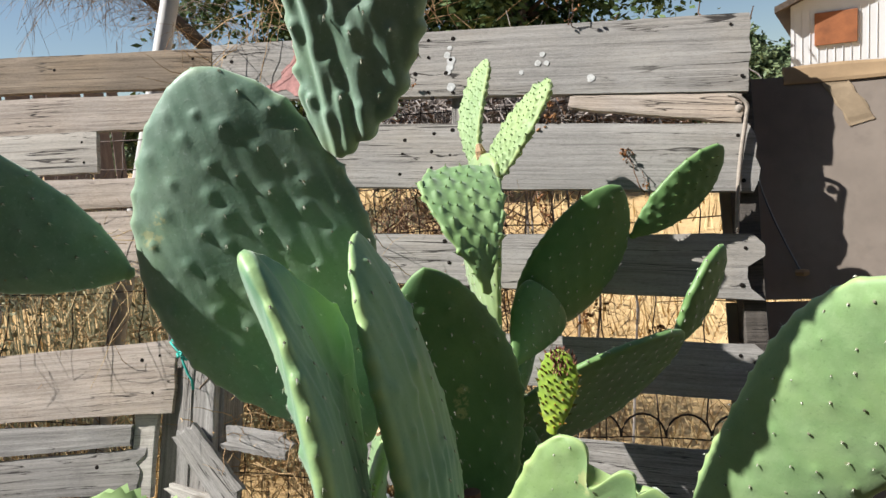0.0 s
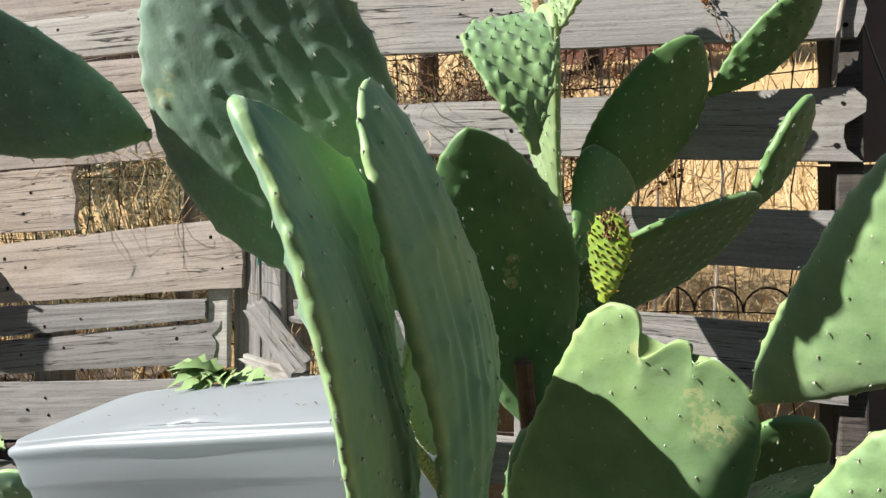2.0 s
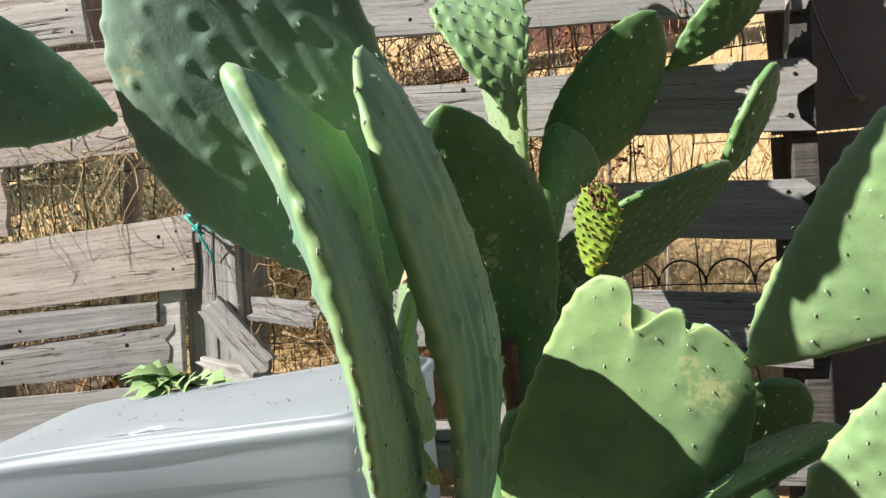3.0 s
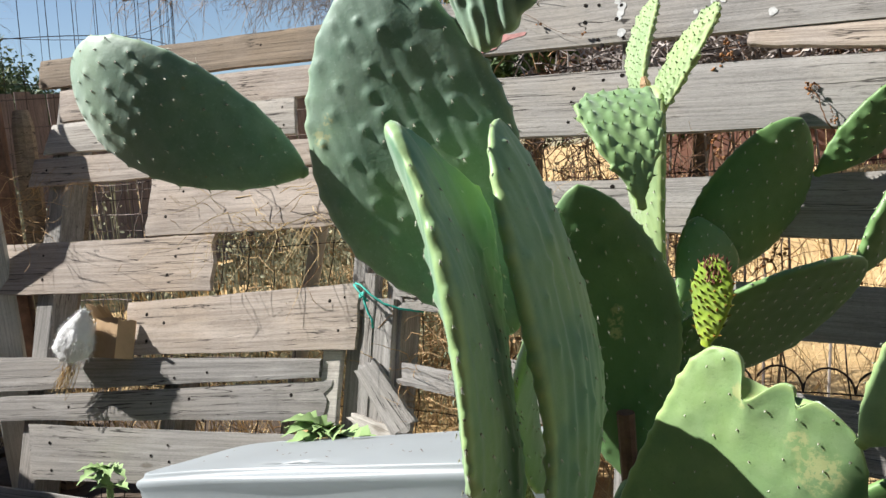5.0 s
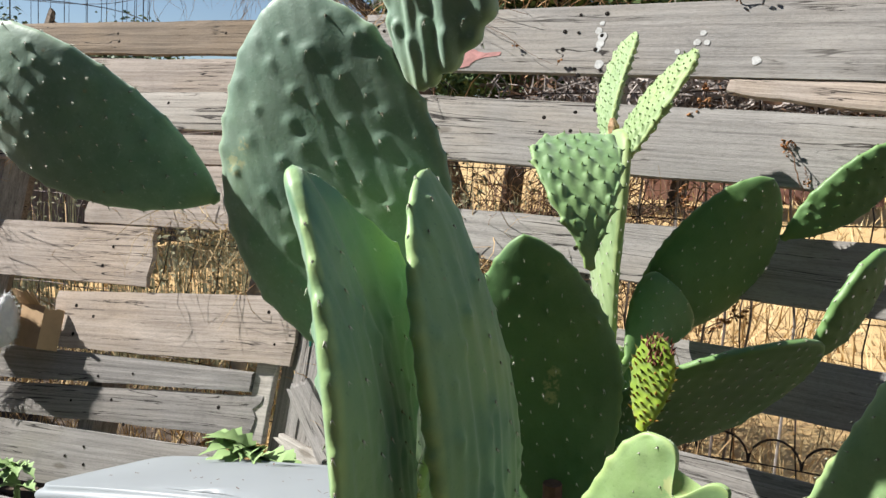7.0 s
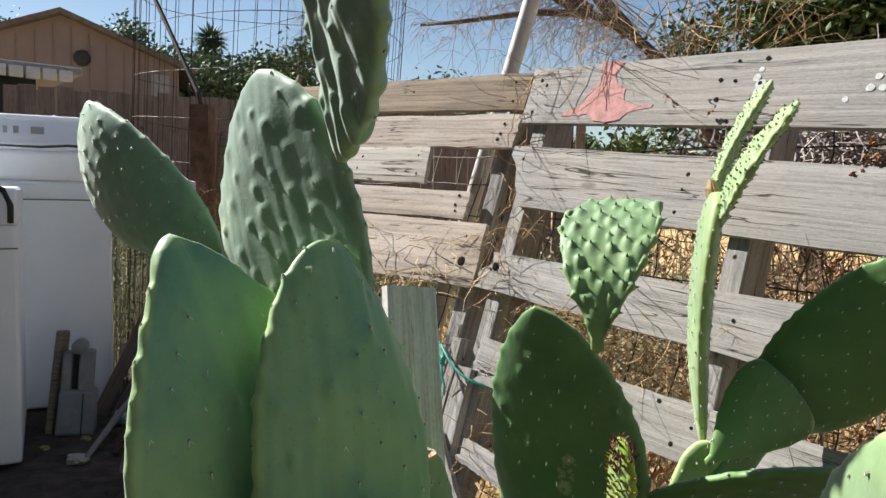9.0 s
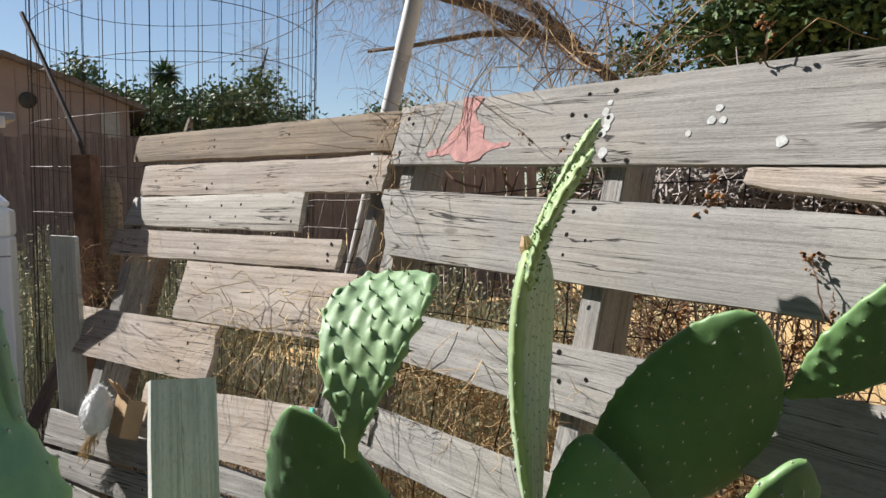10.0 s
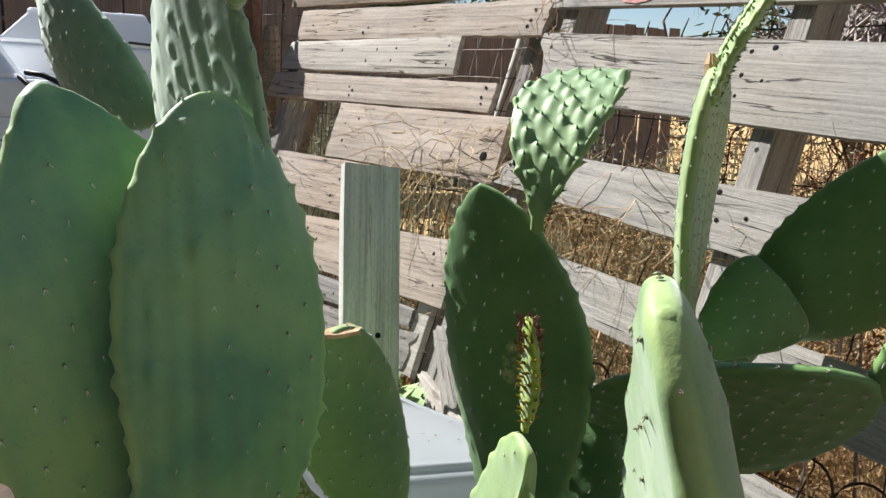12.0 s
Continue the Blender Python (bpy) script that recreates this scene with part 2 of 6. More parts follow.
def plain_material(name, colour, rough=0.6, metallic=0.0, vary=0.25, scale=20.0, bump_s=0.2, spec=0.5):
    m, nt, bsdf = nodes_of(name, rough, metallic, spec)
    vec = coords(nt, (1, 1, 1), True)
    a = noise_node(nt, vec, scale, 5.0, 0.6)
    b = noise_node(nt, vec, scale * 7, 3.0, 0.6)
    col = mix(nt, ramp(nt, a, [(0.3, 0.0), (0.7, 1.0)]), tuple(c * (1 - vary) for c in colour), tuple(min(1, c * (1 + vary)) for c in colour))
    col = mix(nt, ramp(nt, b, [(0.55, 0.0), (0.8, vary)]), col, tuple(c * 0.5 for c in colour))
    nt.links.new(col, bsdf.inputs["Base Color"])
    bump(nt, bsdf, b, bump_s, 0.002)
    return m


def island_material(name, a, b, rough=0.8, spec=0.2):
    """Small pieces in one mesh, each with its own shade between a and b."""
    m, nt, bsdf = nodes_of(name, rough, spec=spec)
    g = nt.nodes.new("ShaderNodeNewGeometry")
    nt.links.new(mix(nt, g.outputs["Random Per Island"], a, b), bsdf.inputs["Base Color"])
    return m


M_OLD = pad_material("skin_bluegreen", (0.126, 0.23, 0.157), (0.186, 0.305, 0.205), (0.345, 0.44, 0.37), 0.52, 0.38, 0.5)
M_PAD = pad_material("skin_green", (0.15, 0.26, 0.105), (0.23, 0.355, 0.14), (0.38, 0.47, 0.27), 0.50, 0.28, 0.15)
M_PALE = pad_material("skin_bloomed", (0.105, 0.255, 0.152), (0.255, 0.415, 0.178), (0.34, 0.48, 0.30), 0.48, 0.20, 0.12, 0.42)
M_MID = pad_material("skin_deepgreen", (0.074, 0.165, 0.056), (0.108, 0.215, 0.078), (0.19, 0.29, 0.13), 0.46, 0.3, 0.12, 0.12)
M_NEW = pad_material("skin_young", (0.18, 0.275, 0.105), (0.25, 0.355, 0.15), (0.38, 0.46, 0.27), 0.60, 0.3, 0.1)
M_YOUNG = pad_material("skin_ribbed_young", (0.10, 0.205, 0.068), (0.17, 0.295, 0.108), (0.34, 0.44, 0.25), 0.56, 0.3, 0.1)
M_BUD = pad_material("skin_bud", (0.155, 0.26, 0.015), (0.25, 0.36, 0.03), (0.38, 0.45, 0.08), 0.42, 0.3, 0.1)
M_AREOLE = island_material("areole_felt", (0.10, 0.10, 0.06), (0.30, 0.30, 0.20))
M_LEAFLET = island_material("pad_leaflets", (0.04, 0.08, 0.025), (0.17, 0.26, 0.08), 0.5)
M_REDTIP = island_material("bud_spines", (0.11, 0.035, 0.03), (0.27, 0.13, 0.08), 0.6)
M_BUDLEAF = island_material("bud_leaflets", (0.06, 0.10, 0.02), (0.33, 0.15, 0.03), 0.6)
M_SPINE = island_material("spines_pale", (0.52, 0.53, 0.42), (0.74, 0.74, 0.64), 0.7)
def cork_material():
    m, nt, bsdf = nodes_of("cork", 0.9, spec=0.2)
    vec = coords(nt)
    vo = nt.nodes.new("ShaderNodeTexVoronoi")
    vo.feature = "DISTANCE_TO_EDGE"
    vo.inputs["Scale"].default_value = 130.0
    nt.links.new(vec, vo.inputs["Vector"])
    col = mix(nt, noise_node(nt, vec, 60.0, 4.0), (0.30, 0.30, 0.12), (0.50, 0.48, 0.26))
    col = mix(nt, ramp(nt, vo.outputs["Distance"], [(0.04, 0.9), (0.12, 0.0)]), col, (0.16, 0.17, 0.05))
    nt.links.new(col, bsdf.inputs["Base Color"])
    bump(nt, bsdf, vo.outputs["Distance"], 0.8, 0.002)
    return m


M_CORK = cork_material()
M_CUT = plain_material("dried_cut", (0.60, 0.40, 0.24), 0.9, 0, 0.35, 90, 0.8)

M_WOOD = wood_material("wood_grey", (0.235, 0.222, 0.205), (0.385, 0.366, 0.340), (0.40, 0.345, 0.272), 0.42)
M_WOODDK = wood_material("wood_darkgrey", (0.19, 0.178, 0.165), (0.38, 0.36, 0.335), (0.36, 0.31, 0.25), 0.3)
M_WOODTAN = wood_material("wood_tan", (0.33, 0.275, 0.23), (0.55, 0.475, 0.41), (0.53, 0.415, 0.31), 0.65)
M_WOODBRN = wood_material("wood_brown", (0.15, 0.115, 0.085), (0.33, 0.26, 0.19), (0.36, 0.26, 0.16), 0.6)
M_WOODPALE = wood_material("wood_pale", (0.36, 0.325, 0.285), (0.60, 0.56, 0.50), (0.52, 0.44, 0.34), 0.3)
M_POST = wood_material("wood_post", (0.16, 0.15, 0.14), (0.41, 0.39, 0.36), (0.31, 0.26, 0.21), 0.35, along="z")
M_STUB = wood_material("wood_greygreen", (0.42, 0.42, 0.375), (0.68, 0.68, 0.62), (0.47, 0.45, 0.38), 0.3, 0.4, along="z")
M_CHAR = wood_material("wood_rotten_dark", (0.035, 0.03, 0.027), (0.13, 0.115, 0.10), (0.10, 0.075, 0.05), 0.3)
M_TORN = plain_material("torn_card", (0.33, 0.25, 0.165), 0.9, 0, 0.3, 14, 0.3, 0.1)
M_PLY = plain_material("plywood", (0.25, 0.207, 0.172), 0.85, 0, 0.25, 4, 0.3, 0.2)
M_CARD = plain_material("cardboard", (0.42, 0.29, 0.17), 0.9, 0, 0.2, 8, 0.3, 0.2)
M_NAIL = plain_material("nail", (0.016, 0.013, 0.011), 0.9, 0.0, 0.3, spec=0.1)
M_WHITEP = plain_material("white_paint", (0.53, 0.53, 0.51), 0.9, 0, 0.3, 120, 0.0)
M_REDP = plain_material("red_paint", (0.45, 0.225, 0.205), 0.9, 0, 0.3, 60)
M_WIRE = plain_material("wire_rusty", (0.075, 0.055, 0.045), 0.65, 0.6, 0.4)
M_GALV = plain_material("wire_galvanised", (0.30, 0.30, 0.30), 0.45, 0.8, 0.2)
M_ROPE = plain_material("rope", (0.34, 0.29, 0.24), 0.9, 0, 0.2, 120, 0.8)
M_TWINE = plain_material("teal_twine", (0.02, 0.34, 0.27), 0.6, 0, 0.2, 80)
M_PLASTIC = plain_material("white_plastic", (0.40, 0.43, 0.45), 0.45, 0, 0.05, 6, 0.03)
_nt = M_PLASTIC.node_tree                                   # thin and milky: some light comes through
_tr, _ms = _nt.nodes.new("ShaderNodeBsdfTranslucent"), _nt.nodes.new("ShaderNodeMixShader")
_tr.inputs["Color"].default_value = (0.68, 0.74, 0.76, 1)
_ms.inputs[0].default_value = 0.40
_nt.links.new(_nt.nodes["Principled BSDF"].outputs[0], _ms.inputs[1])
_nt.links.new(_tr.outputs[0], _ms.inputs[2])
_nt.links.new(_ms.outputs[0], _nt.nodes["Material Output"].inputs["Surface"])
M_ENAMEL = plain_material("white_enamel", (0.84, 0.86, 0.89), 0.3, 0, 0.05, 3, 0.02)
M_RUBBER = plain_material("black_rubber", (0.02, 0.02, 0.022), 0.6)
M_GREYPL = plain_material("grey_plastic", (0.22, 0.23, 0.24), 0.55, 0, 0.15)
M_RUST = plain_material("rust", (0.19, 0.105, 0.07), 0.85, 0.3, 0.4, 30, 0.6)
M_SOIL = plain_material("soil", (0.092, 0.07, 0.054), 0.95, 0, 0.4, 14, 0.8, 0.1)
M_STRAW = island_material("straw", (0.38, 0.26, 0.12), (0.64, 0.49, 0.27))
M_STALK = island_material("dry_stalk", (0.30, 0.18, 0.09), (0.55, 0.38, 0.20))
M_DARKSTALK = island_material("dark_stalk", (0.10, 0.06, 0.04), (0.22, 0.13, 0.08))
M_FLUFF = plain_material("cotton_fluff", (0.80, 0.80, 0.79), 1.0, 0, 0.06, 60, 0.2, 0.05)
M_WEED = island_material("weed_leaf", (0.16, 0.29, 0.085), (0.34, 0.45, 0.21), 0.6)
M_SAGE = island_material("sage_leaf", (0.17, 0.17, 0.10), (0.33, 0.31, 0.19), 0.8)
# far leaves: the haze of distance is put into their paler greens
M_LEAFHAZE = island_material("tree_leaf_hazed", (0.07, 0.105, 0.05), (0.19, 0.235, 0.115), 0.6, 0.2)
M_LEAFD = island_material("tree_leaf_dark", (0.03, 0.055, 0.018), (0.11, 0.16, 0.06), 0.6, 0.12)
M_LEAFM = island_material("tree_leaf_mid", (0.045, 0.085, 0.022), (0.12, 0.19, 0.06), 0.5, 0.4)
M_BARK = plain_material("bark", (0.095, 0.075, 0.06), 0.95, 0, 0.35, 14, 0.9, 0.1)
M_TWIG = island_material("bare_twig", (0.22, 0.185, 0.165), (0.40, 0.355, 0.32))
M_POLE = plain_material("white_pole", (0.56, 0.545, 0.52), 0.6, 0, 0.12, 12)
# for the unseen wall: dark, so that it bounces little light onto the pads
M_SHADEWALL = plain_material("shade_wall_brown", (0.15, 0.125, 0.105), 0.95, 0, 0.15, 2, 0.5, 0.1)
M_HOUSE = plain_material("tan_siding", (0.205, 0.168, 0.163), 0.9, 0, 0.08, 3, 0.2, 0.2)
M_ROOF = plain_material("shingle_roof", (0.13, 0.11, 0.10), 0.95, 0, 0.3, 8, 0.5, 0.1)
M_BROWNF = wood_material("fence_brown", (0.10, 0.08, 0.075), (0.27, 0.205, 0.185), (0.22, 0.165, 0.135), 0.4, 0.3, along="z")
M_WHITEH = plain_material("white_siding", (0.60, 0.60, 0.60), 0.8, 0, 0.06, 3)
M_ORANGE = plain_material("orange_board", (0.27, 0.095, 0.035), 0.8, 0, 0.25, 5)
M_DARKSHED = plain_material("dark_shed", (0.03, 0.035, 0.035), 0.9, 0, 0.3, 3)
M_BRICK = plain_material("red_brown_sheet", (0.20, 0.10, 0.075), 0.85, 0, 0.2, 6)

# ---------------------------------------------------------------- ground
def ground_material():
    m, nt, bsdf = nodes_of("dry_ground", 0.95, spec=0.1)
    vec = coords(nt)
    a = noise_node(nt, vec, 0.35, 5.0, 0.6)
    b = noise_node(nt, vec, 6.0, 6.0, 0.65)
    c = noise_node(nt, vec, 60.0, 4.0, 0.7)
    col = mix(nt, ramp(nt, a, [(0.35, 0.0), (0.65, 1.0)]), (0.42, 0.27, 0.12), (0.56, 0.39, 0.19))
    col = mix(nt, ramp(nt, b, [(0.5, 0.0), (0.75, 0.7)]), col, (0.30, 0.18, 0.09))
    col = mix(nt, ramp(nt, c, [(0.45, 0.0), (0.75, 0.6)]), col, (0.66, 0.50, 0.28))
    nt.links.new(col, bsdf.inputs["Base Color"])
    bump(nt, bsdf, c, 0.8, 0.01)
    return m


def sheet(name, x0, x1, y0, y1, nx, ny, z, rough_h, material, power=1.0):
    vs, fs = [], []
    for j in range(ny + 1):
        for i in range(nx + 1):
            s, t = 2 * i / nx - 1, 2 * j / ny - 1
            s, t = math.copysign(abs(s) ** power, s), math.copysign(abs(t) ** power, t)
            x, y = (x0 + x1) / 2 + s * (x1 - x0) / 2, (y0 + y1) / 2 + t * (y1 - y0) / 2
            vs.append((x, y, z + rough_h * (noise.noise((x * 1.7, y * 1.7, 3)) + 0.5 * noise.noise((x * 7, y * 7, 9)))))
    for j in range(ny):
        for i in range(nx):
            k = j * (nx + 1) + i
            fs.append((k, k + 1, k + nx + 2, k + nx + 1))
    return mesh_of(name, vs, fs, material, True)


thing("ground", sheet("ground", -600, 600, -600, 600, 150, 150, GROUND - 0.02, 0.012, ground_material(), 3.2),
      "dry tan ground with trampled straw behind the fence", "ground", kind="structure")
thing("yard_soil", sheet("yard_soil", -6.5, 2.5, -3.0, 1.35, 120, 70, GROUND, 0.018, M_SOIL),
      "dark bare yard soil in front of the fence", "soil", kind="structure")

thing("yard_edge", sheet("yard_edge", -6.5, -1.75, 1.3, 3.2, 60, 30, GROUND + 0.004, 0.018, M_SOIL),
      "dark soil along the side of the yard", "soil", kind="structure")

# straw standing behind the fence
sp = Soup()
for k in range(5200):
    x, y = rnd.uniform(-3.2, 1.6), 1.35 + abs(rnd.gauss(0, 1.1)) + 0.10
    h = rnd.uniform(0.05, 0.22) * (1.3 if rnd.random() < 0.2 else 1)
    lean = Vector((rnd.gauss(0, 0.6), rnd.gauss(0, 0.6), 1)).normalized()
    side = Vector((rnd.gauss(0, 1), rnd.gauss(0, 1), 0)).normalized() * rnd.uniform(0.0008, 0.002)
    p = Vector((x, y, GROUND))
    n0 = len(sp.v)
    mid = p + lean * h * 0.6 + Vector((0, 0, h * 0.2))
    tip = p + lean * h * 1.25
    sp.v += [p - side, p + side, mid + side, mid - side, tip]
    sp.f += [(n0, n0 + 1, n0 + 2, n0 + 3), (n0 + 3, n0 + 2, n0 + 4)]
thing("dry_grass", sp.mesh("dry_grass", M_STRAW), "dry straw-coloured grass behind the pallet fence", "grass", kind="stuff")
sp = Soup()
for k in range(9000):
    r = 2.6 + 26 * rnd.random() ** 1.7
    an = rnd.uniform(0.35, 2.9)
    x, y = r * math.cos(an), 1.2 + r * math.sin(an)
    h = rnd.uniform(0.10, 0.32)
    side = Vector((rnd.gauss(0, 1), rnd.gauss(0, 1), 0)).normalized() * (0.003 + 0.0012 * r)
    p = Vector((x, y, GROUND - 0.02))
    n0 = len(sp.v)
    sp.v += [p - side, p + side, p + Vector((rnd.gauss(0, 0.1), rnd.gauss(0, 0.1), h))]
    sp.f.append((n0, n0 + 1, n0 + 2))
thing("far_dry_grass", sp.mesh("far_dry_grass", M_STRAW), "dry grass of the field behind the fence", "grass", kind="stuff")

# unseen wall, added behind the camera to hold off skylight and deepen the shade
thing("wall_south", bm_mesh("wall_south", box_bm((13.0, 0.25, 5.2), (0.5, -2.4, GROUND + 2.55), 0.01, 1), M_SHADEWALL), "unseen dark wall added behind the yard to block skylight", "wall", kind="structure")

# ---------------------------------------------------------------- pallet fence
class Face:
    """A leaning pallet's front: origin, its way along the fence, up the slope, and out."""
    def __init__(self, origin, along):
        self.o, self.a, self.z = Vector(origin), Vector(along).normalized(), FZ
        self.n = self.a.cross(self.z).normalized()
        if self.n.y > 0:
            self.n = -self.n

    def at(self, a, v, off=0.0):
        return self.o + self.a * a + self.z * v + self.n * off


RIGHT = Face(FO, (1, 0, 0))
_k = 0.14
LEFT = Face(FO + Vector((-0.93, 0, 0)), Vector((-1, 0, 0)) + FN * _k)      # runs to the left, towards the yard


def board_mesh(corners, thick, material, seed, wave=0.003, ragged=0.003, nl=26, nw=6):
    """A weathered board between four corners (x along, z across): uneven edges, ragged ends, slight cup."""
    tl, tr, br, bl = corners
    r = random.Random(seed)
    vs, fs = [], []
    o = r.uniform(0, 50)
    endl = [r.uniform(-ragged, ragged) for _ in range(nw + 1)]
    endr = [r.uniform(-ragged, ragged) for _ in range(nw + 1)]
    for side in (0, 1):
        for i in range(nl + 1):
            s = i / nl
            top, bot = tl.lerp(tr, s), bl.lerp(br, s)
            top = top + Vector((0, noise.noise((o + s * 7, 1, 0)) * wave + noise.noise((o + s * 31, 4, 0)) * wave * 0.4))
            bot = bot + Vector((0, noise.noise((o + s * 7, 2, 0)) * wave + noise.noise((o + s * 31, 5, 0)) * wave * 0.4))
            for j in range(nw + 1):
                w = j / nw
                p = top.lerp(bot, w)
                x = p.x + (endl[j] if i == 0 else endr[j] if i == nl else 0)
                edge = min(w, 1 - w, ) * nw
                rnd_edge = 0.0016 if j in (0, nw) else 0.0
                rnd_edge += 0.0012 if i in (0, nl) else 0.0
                y = -thick / 2 + rnd_edge if side == 0 else thick / 2 - rnd_edge
                y += 0.0005 * math.sin(w * 3.14) * (1 if seed % 2 else -1) + 0.0006 * noise.noise((o + s * 3, w, 7))
                vs.append((x, y, p.y))
    n = (nl + 1) * (nw + 1)
    for i in range(nl):
        for j in range(nw):
            k = i * (nw + 1) + j
            fs.append((k, k + nw + 1, k + nw + 2, k + 1))
            fs.append((n + k, n + k + 1, n + k + nw + 2, n + k + nw + 1))
        a, b = i * (nw + 1), (i + 1) * (nw + 1)
        fs.append((a, n + a, n + b, b))
        fs.append((a + nw, b + nw, n + b + nw, n + a + nw))
    for j in range(nw):
        fs.append((j, j + 1, n + j + 1, n + j))
        e = nl * (nw + 1) + j
        fs.append((e, n + e, n + e + 1, e + 1))
    return mesh_of("board", vs, fs, material)


_seed = [100]


def board(parent, face, tl, tr, br, bl, material, off=0.0, thick=0.018, name="board", label="", wave=0.003, ragged=0.003, nails=()):
    """Corners as (along, up) on the face; off: how far its front stands before the face."""
    _seed[0] += 1
    flip = -1 if face is LEFT else 1
    pts = [Vector((flip * p[0], p[1])) for p in ((tl, tr, br, bl))]
    c = sum(pts, Vector((0, 0))) / 4
    d = ((pts[1] + pts[2]) - (pts[0] + pts[3])).normalized()
    q = Vector((-d.y, d.x))
    loc = [Vector(((p - c).dot(d), (p - c).dot(q))) for p in pts]
    X = (face.a * flip) * d.x + face.z * d.y
    Z = (face.a * flip) * q.x + face.z * q.y
    Y = -face.n
    pos = face.at(flip * c.x, c.y, off - thick / 2)
    m = Matrix(((X.x, Y.x, Z.x, pos.x), (X.y, Y.y, Z.y, pos.y), (X.z, Y.z, Z.z, pos.z), (0, 0, 0, 1)))
    ob = part(name, board_mesh(loc, thick, material, _seed[0], wave, ragged), parent, label, m)
    for a, v in nails:
        sp = Soup()
        sp.dome(face.at(a, v, off + 0.0006), face.n, rnd.uniform(0.0034, 0.0052), 0.0006, 7)
        part("nail_head", sp.mesh("nail_head", M_NAIL), ob)
    return ob


def nail_rows(cols, top, bot, per=2, jitter=0.008):
    out = []
    for c in cols:
        for k in range(per):
            w = (k + 0.6) / (per + 0.2)
            out.append((c + rnd.uniform(-jitter, jitter), bot + (top - bot) * w + rnd.uniform(-jitter, jitter)))
    return out


pallet_r = root("pallet", FO + Vector((-0.35, 0.02, GROUND)), "weathered grey wooden pallet standing as a fence, leaning back", "pallet", "pallet fence")
r1 = board(pallet_r, RIGHT, (-0.936, 1.333), (0.258, 1.272), (0.247, 1.109), (-0.933, 1.195), M_WOOD, nails=[(-0.40, 1.285), (-0.345, 1.283), (-0.40, 1.245), (-0.43, 1.25), (-0.35, 1.235), (-0.36, 1.205), (-0.43, 1.21), (-0.345, 1.16), (-0.40, 1.165), (-0.39, 1.15), (-0.90, 1.30), (-0.88, 1.285), (-0.905, 1.22), (-0.30, 1.155), (0.22, 1.25), (0.235, 1.14)], wave=0.0002, label="wide grey top board with white paint dots and a red paint mark")
board(pallet_r, RIGHT, (-0.936, 1.136), (0.252, 1.042), (0.245, 0.908), (-0.872, 0.985), M_WOOD, nails=[(-0.385, 1.07), (-0.345, 1.075), (-0.39, 1.03), (-0.35, 1.02), (-0.39, 0.995), (-0.365, 0.94), (-0.45, 1.06), (-0.455, 1.03), (-0.46, 0.985), (-0.89, 1.10), (0.22, 1.02), (0.225, 0.93)], ragged=0.012)
board(pallet_r, RIGHT, (-0.905, 0.872), (0.240, 0.826), (0.236, 0.702), (-0.93, 0.785), M_WOOD, nails=[(-0.36, 0.835), (-0.35, 0.79), (-0.30, 0.80), (0.22, 0.80), (0.21, 0.73), (-0.90, 0.83)], ragged=0.02)
board(pallet_r, RIGHT, (-0.86, 0.675), (0.235, 0.621), (0.225, 0.519), (-0.85, 0.578), M_WOOD, nails=[(-0.40, 0.64), (-0.36, 0.575), (-0.33, 0.61), (0.2, 0.6), (0.205, 0.54)], ragged=0.015)
board(pallet_r, RIGHT, (-0.62, 0.478), (0.235, 0.424), (0.225, 0.30), (-0.60, 0.355), M_WOODDK, nails=nail_rows((-0.33, 0.21), 0.42, 0.32))
board(pallet_r, RIGHT, (-0.60, 0.20), (0.23, 0.19), (0.225, 0.10), (-0.58, 0.11), M_WOODDK, nails=nail_rows((-0.33, 0.21), 0.18, 0.12))
board(pallet_r, RIGHT, (-0.10, 1.131), (0.232, 1.107), (0.230, 1.047), (-0.10, 1.105), M_WOODTAN, off=-0.003, label="short tan filler board under the top board")
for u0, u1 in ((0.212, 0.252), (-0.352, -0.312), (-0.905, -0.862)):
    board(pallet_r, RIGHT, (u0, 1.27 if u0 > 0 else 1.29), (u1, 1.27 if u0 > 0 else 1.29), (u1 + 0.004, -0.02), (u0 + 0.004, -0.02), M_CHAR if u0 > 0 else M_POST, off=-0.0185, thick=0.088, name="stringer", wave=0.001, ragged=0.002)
# broken slats at the foot of the grey pallet
board(pallet_r, RIGHT, (-0.86, 0.675), (-0.775, 0.668), (-0.775, 0.60), (-0.858, 0.606), M_WOOD, off=0.006, name="broken_slat", ragged=0.015)
board(pallet_r, RIGHT, (-0.842, 0.455), (-0.70, 0.44), (-0.69, 0.385), (-0.835, 0.405), M_WOODDK, off=0.004, name="broken_slat", ragged=0.02)
board(pallet_r, RIGHT, (-0.965, 0.335), (-0.66, 0.268), (-0.66, 0.215), (-0.93, 0.285), M_WOODPALE, off=0.02, name="broken_slat", ragged=0.015)
board(pallet_r, RIGHT, (-0.90, 0.455), (-0.775, 0.325), (-0.83, 0.285), (-0.955, 0.43), M_WOODDK, off=0.026, name="broken_slat", ragged=0.008)
board(pallet_r, RIGHT, (-0.99, 0.205), (-0.62, 0.175), (-0.62, 0.12), (-0.98, 0.15), M_WOOD, off=0.012, name="broken_slat", ragged=0.02)

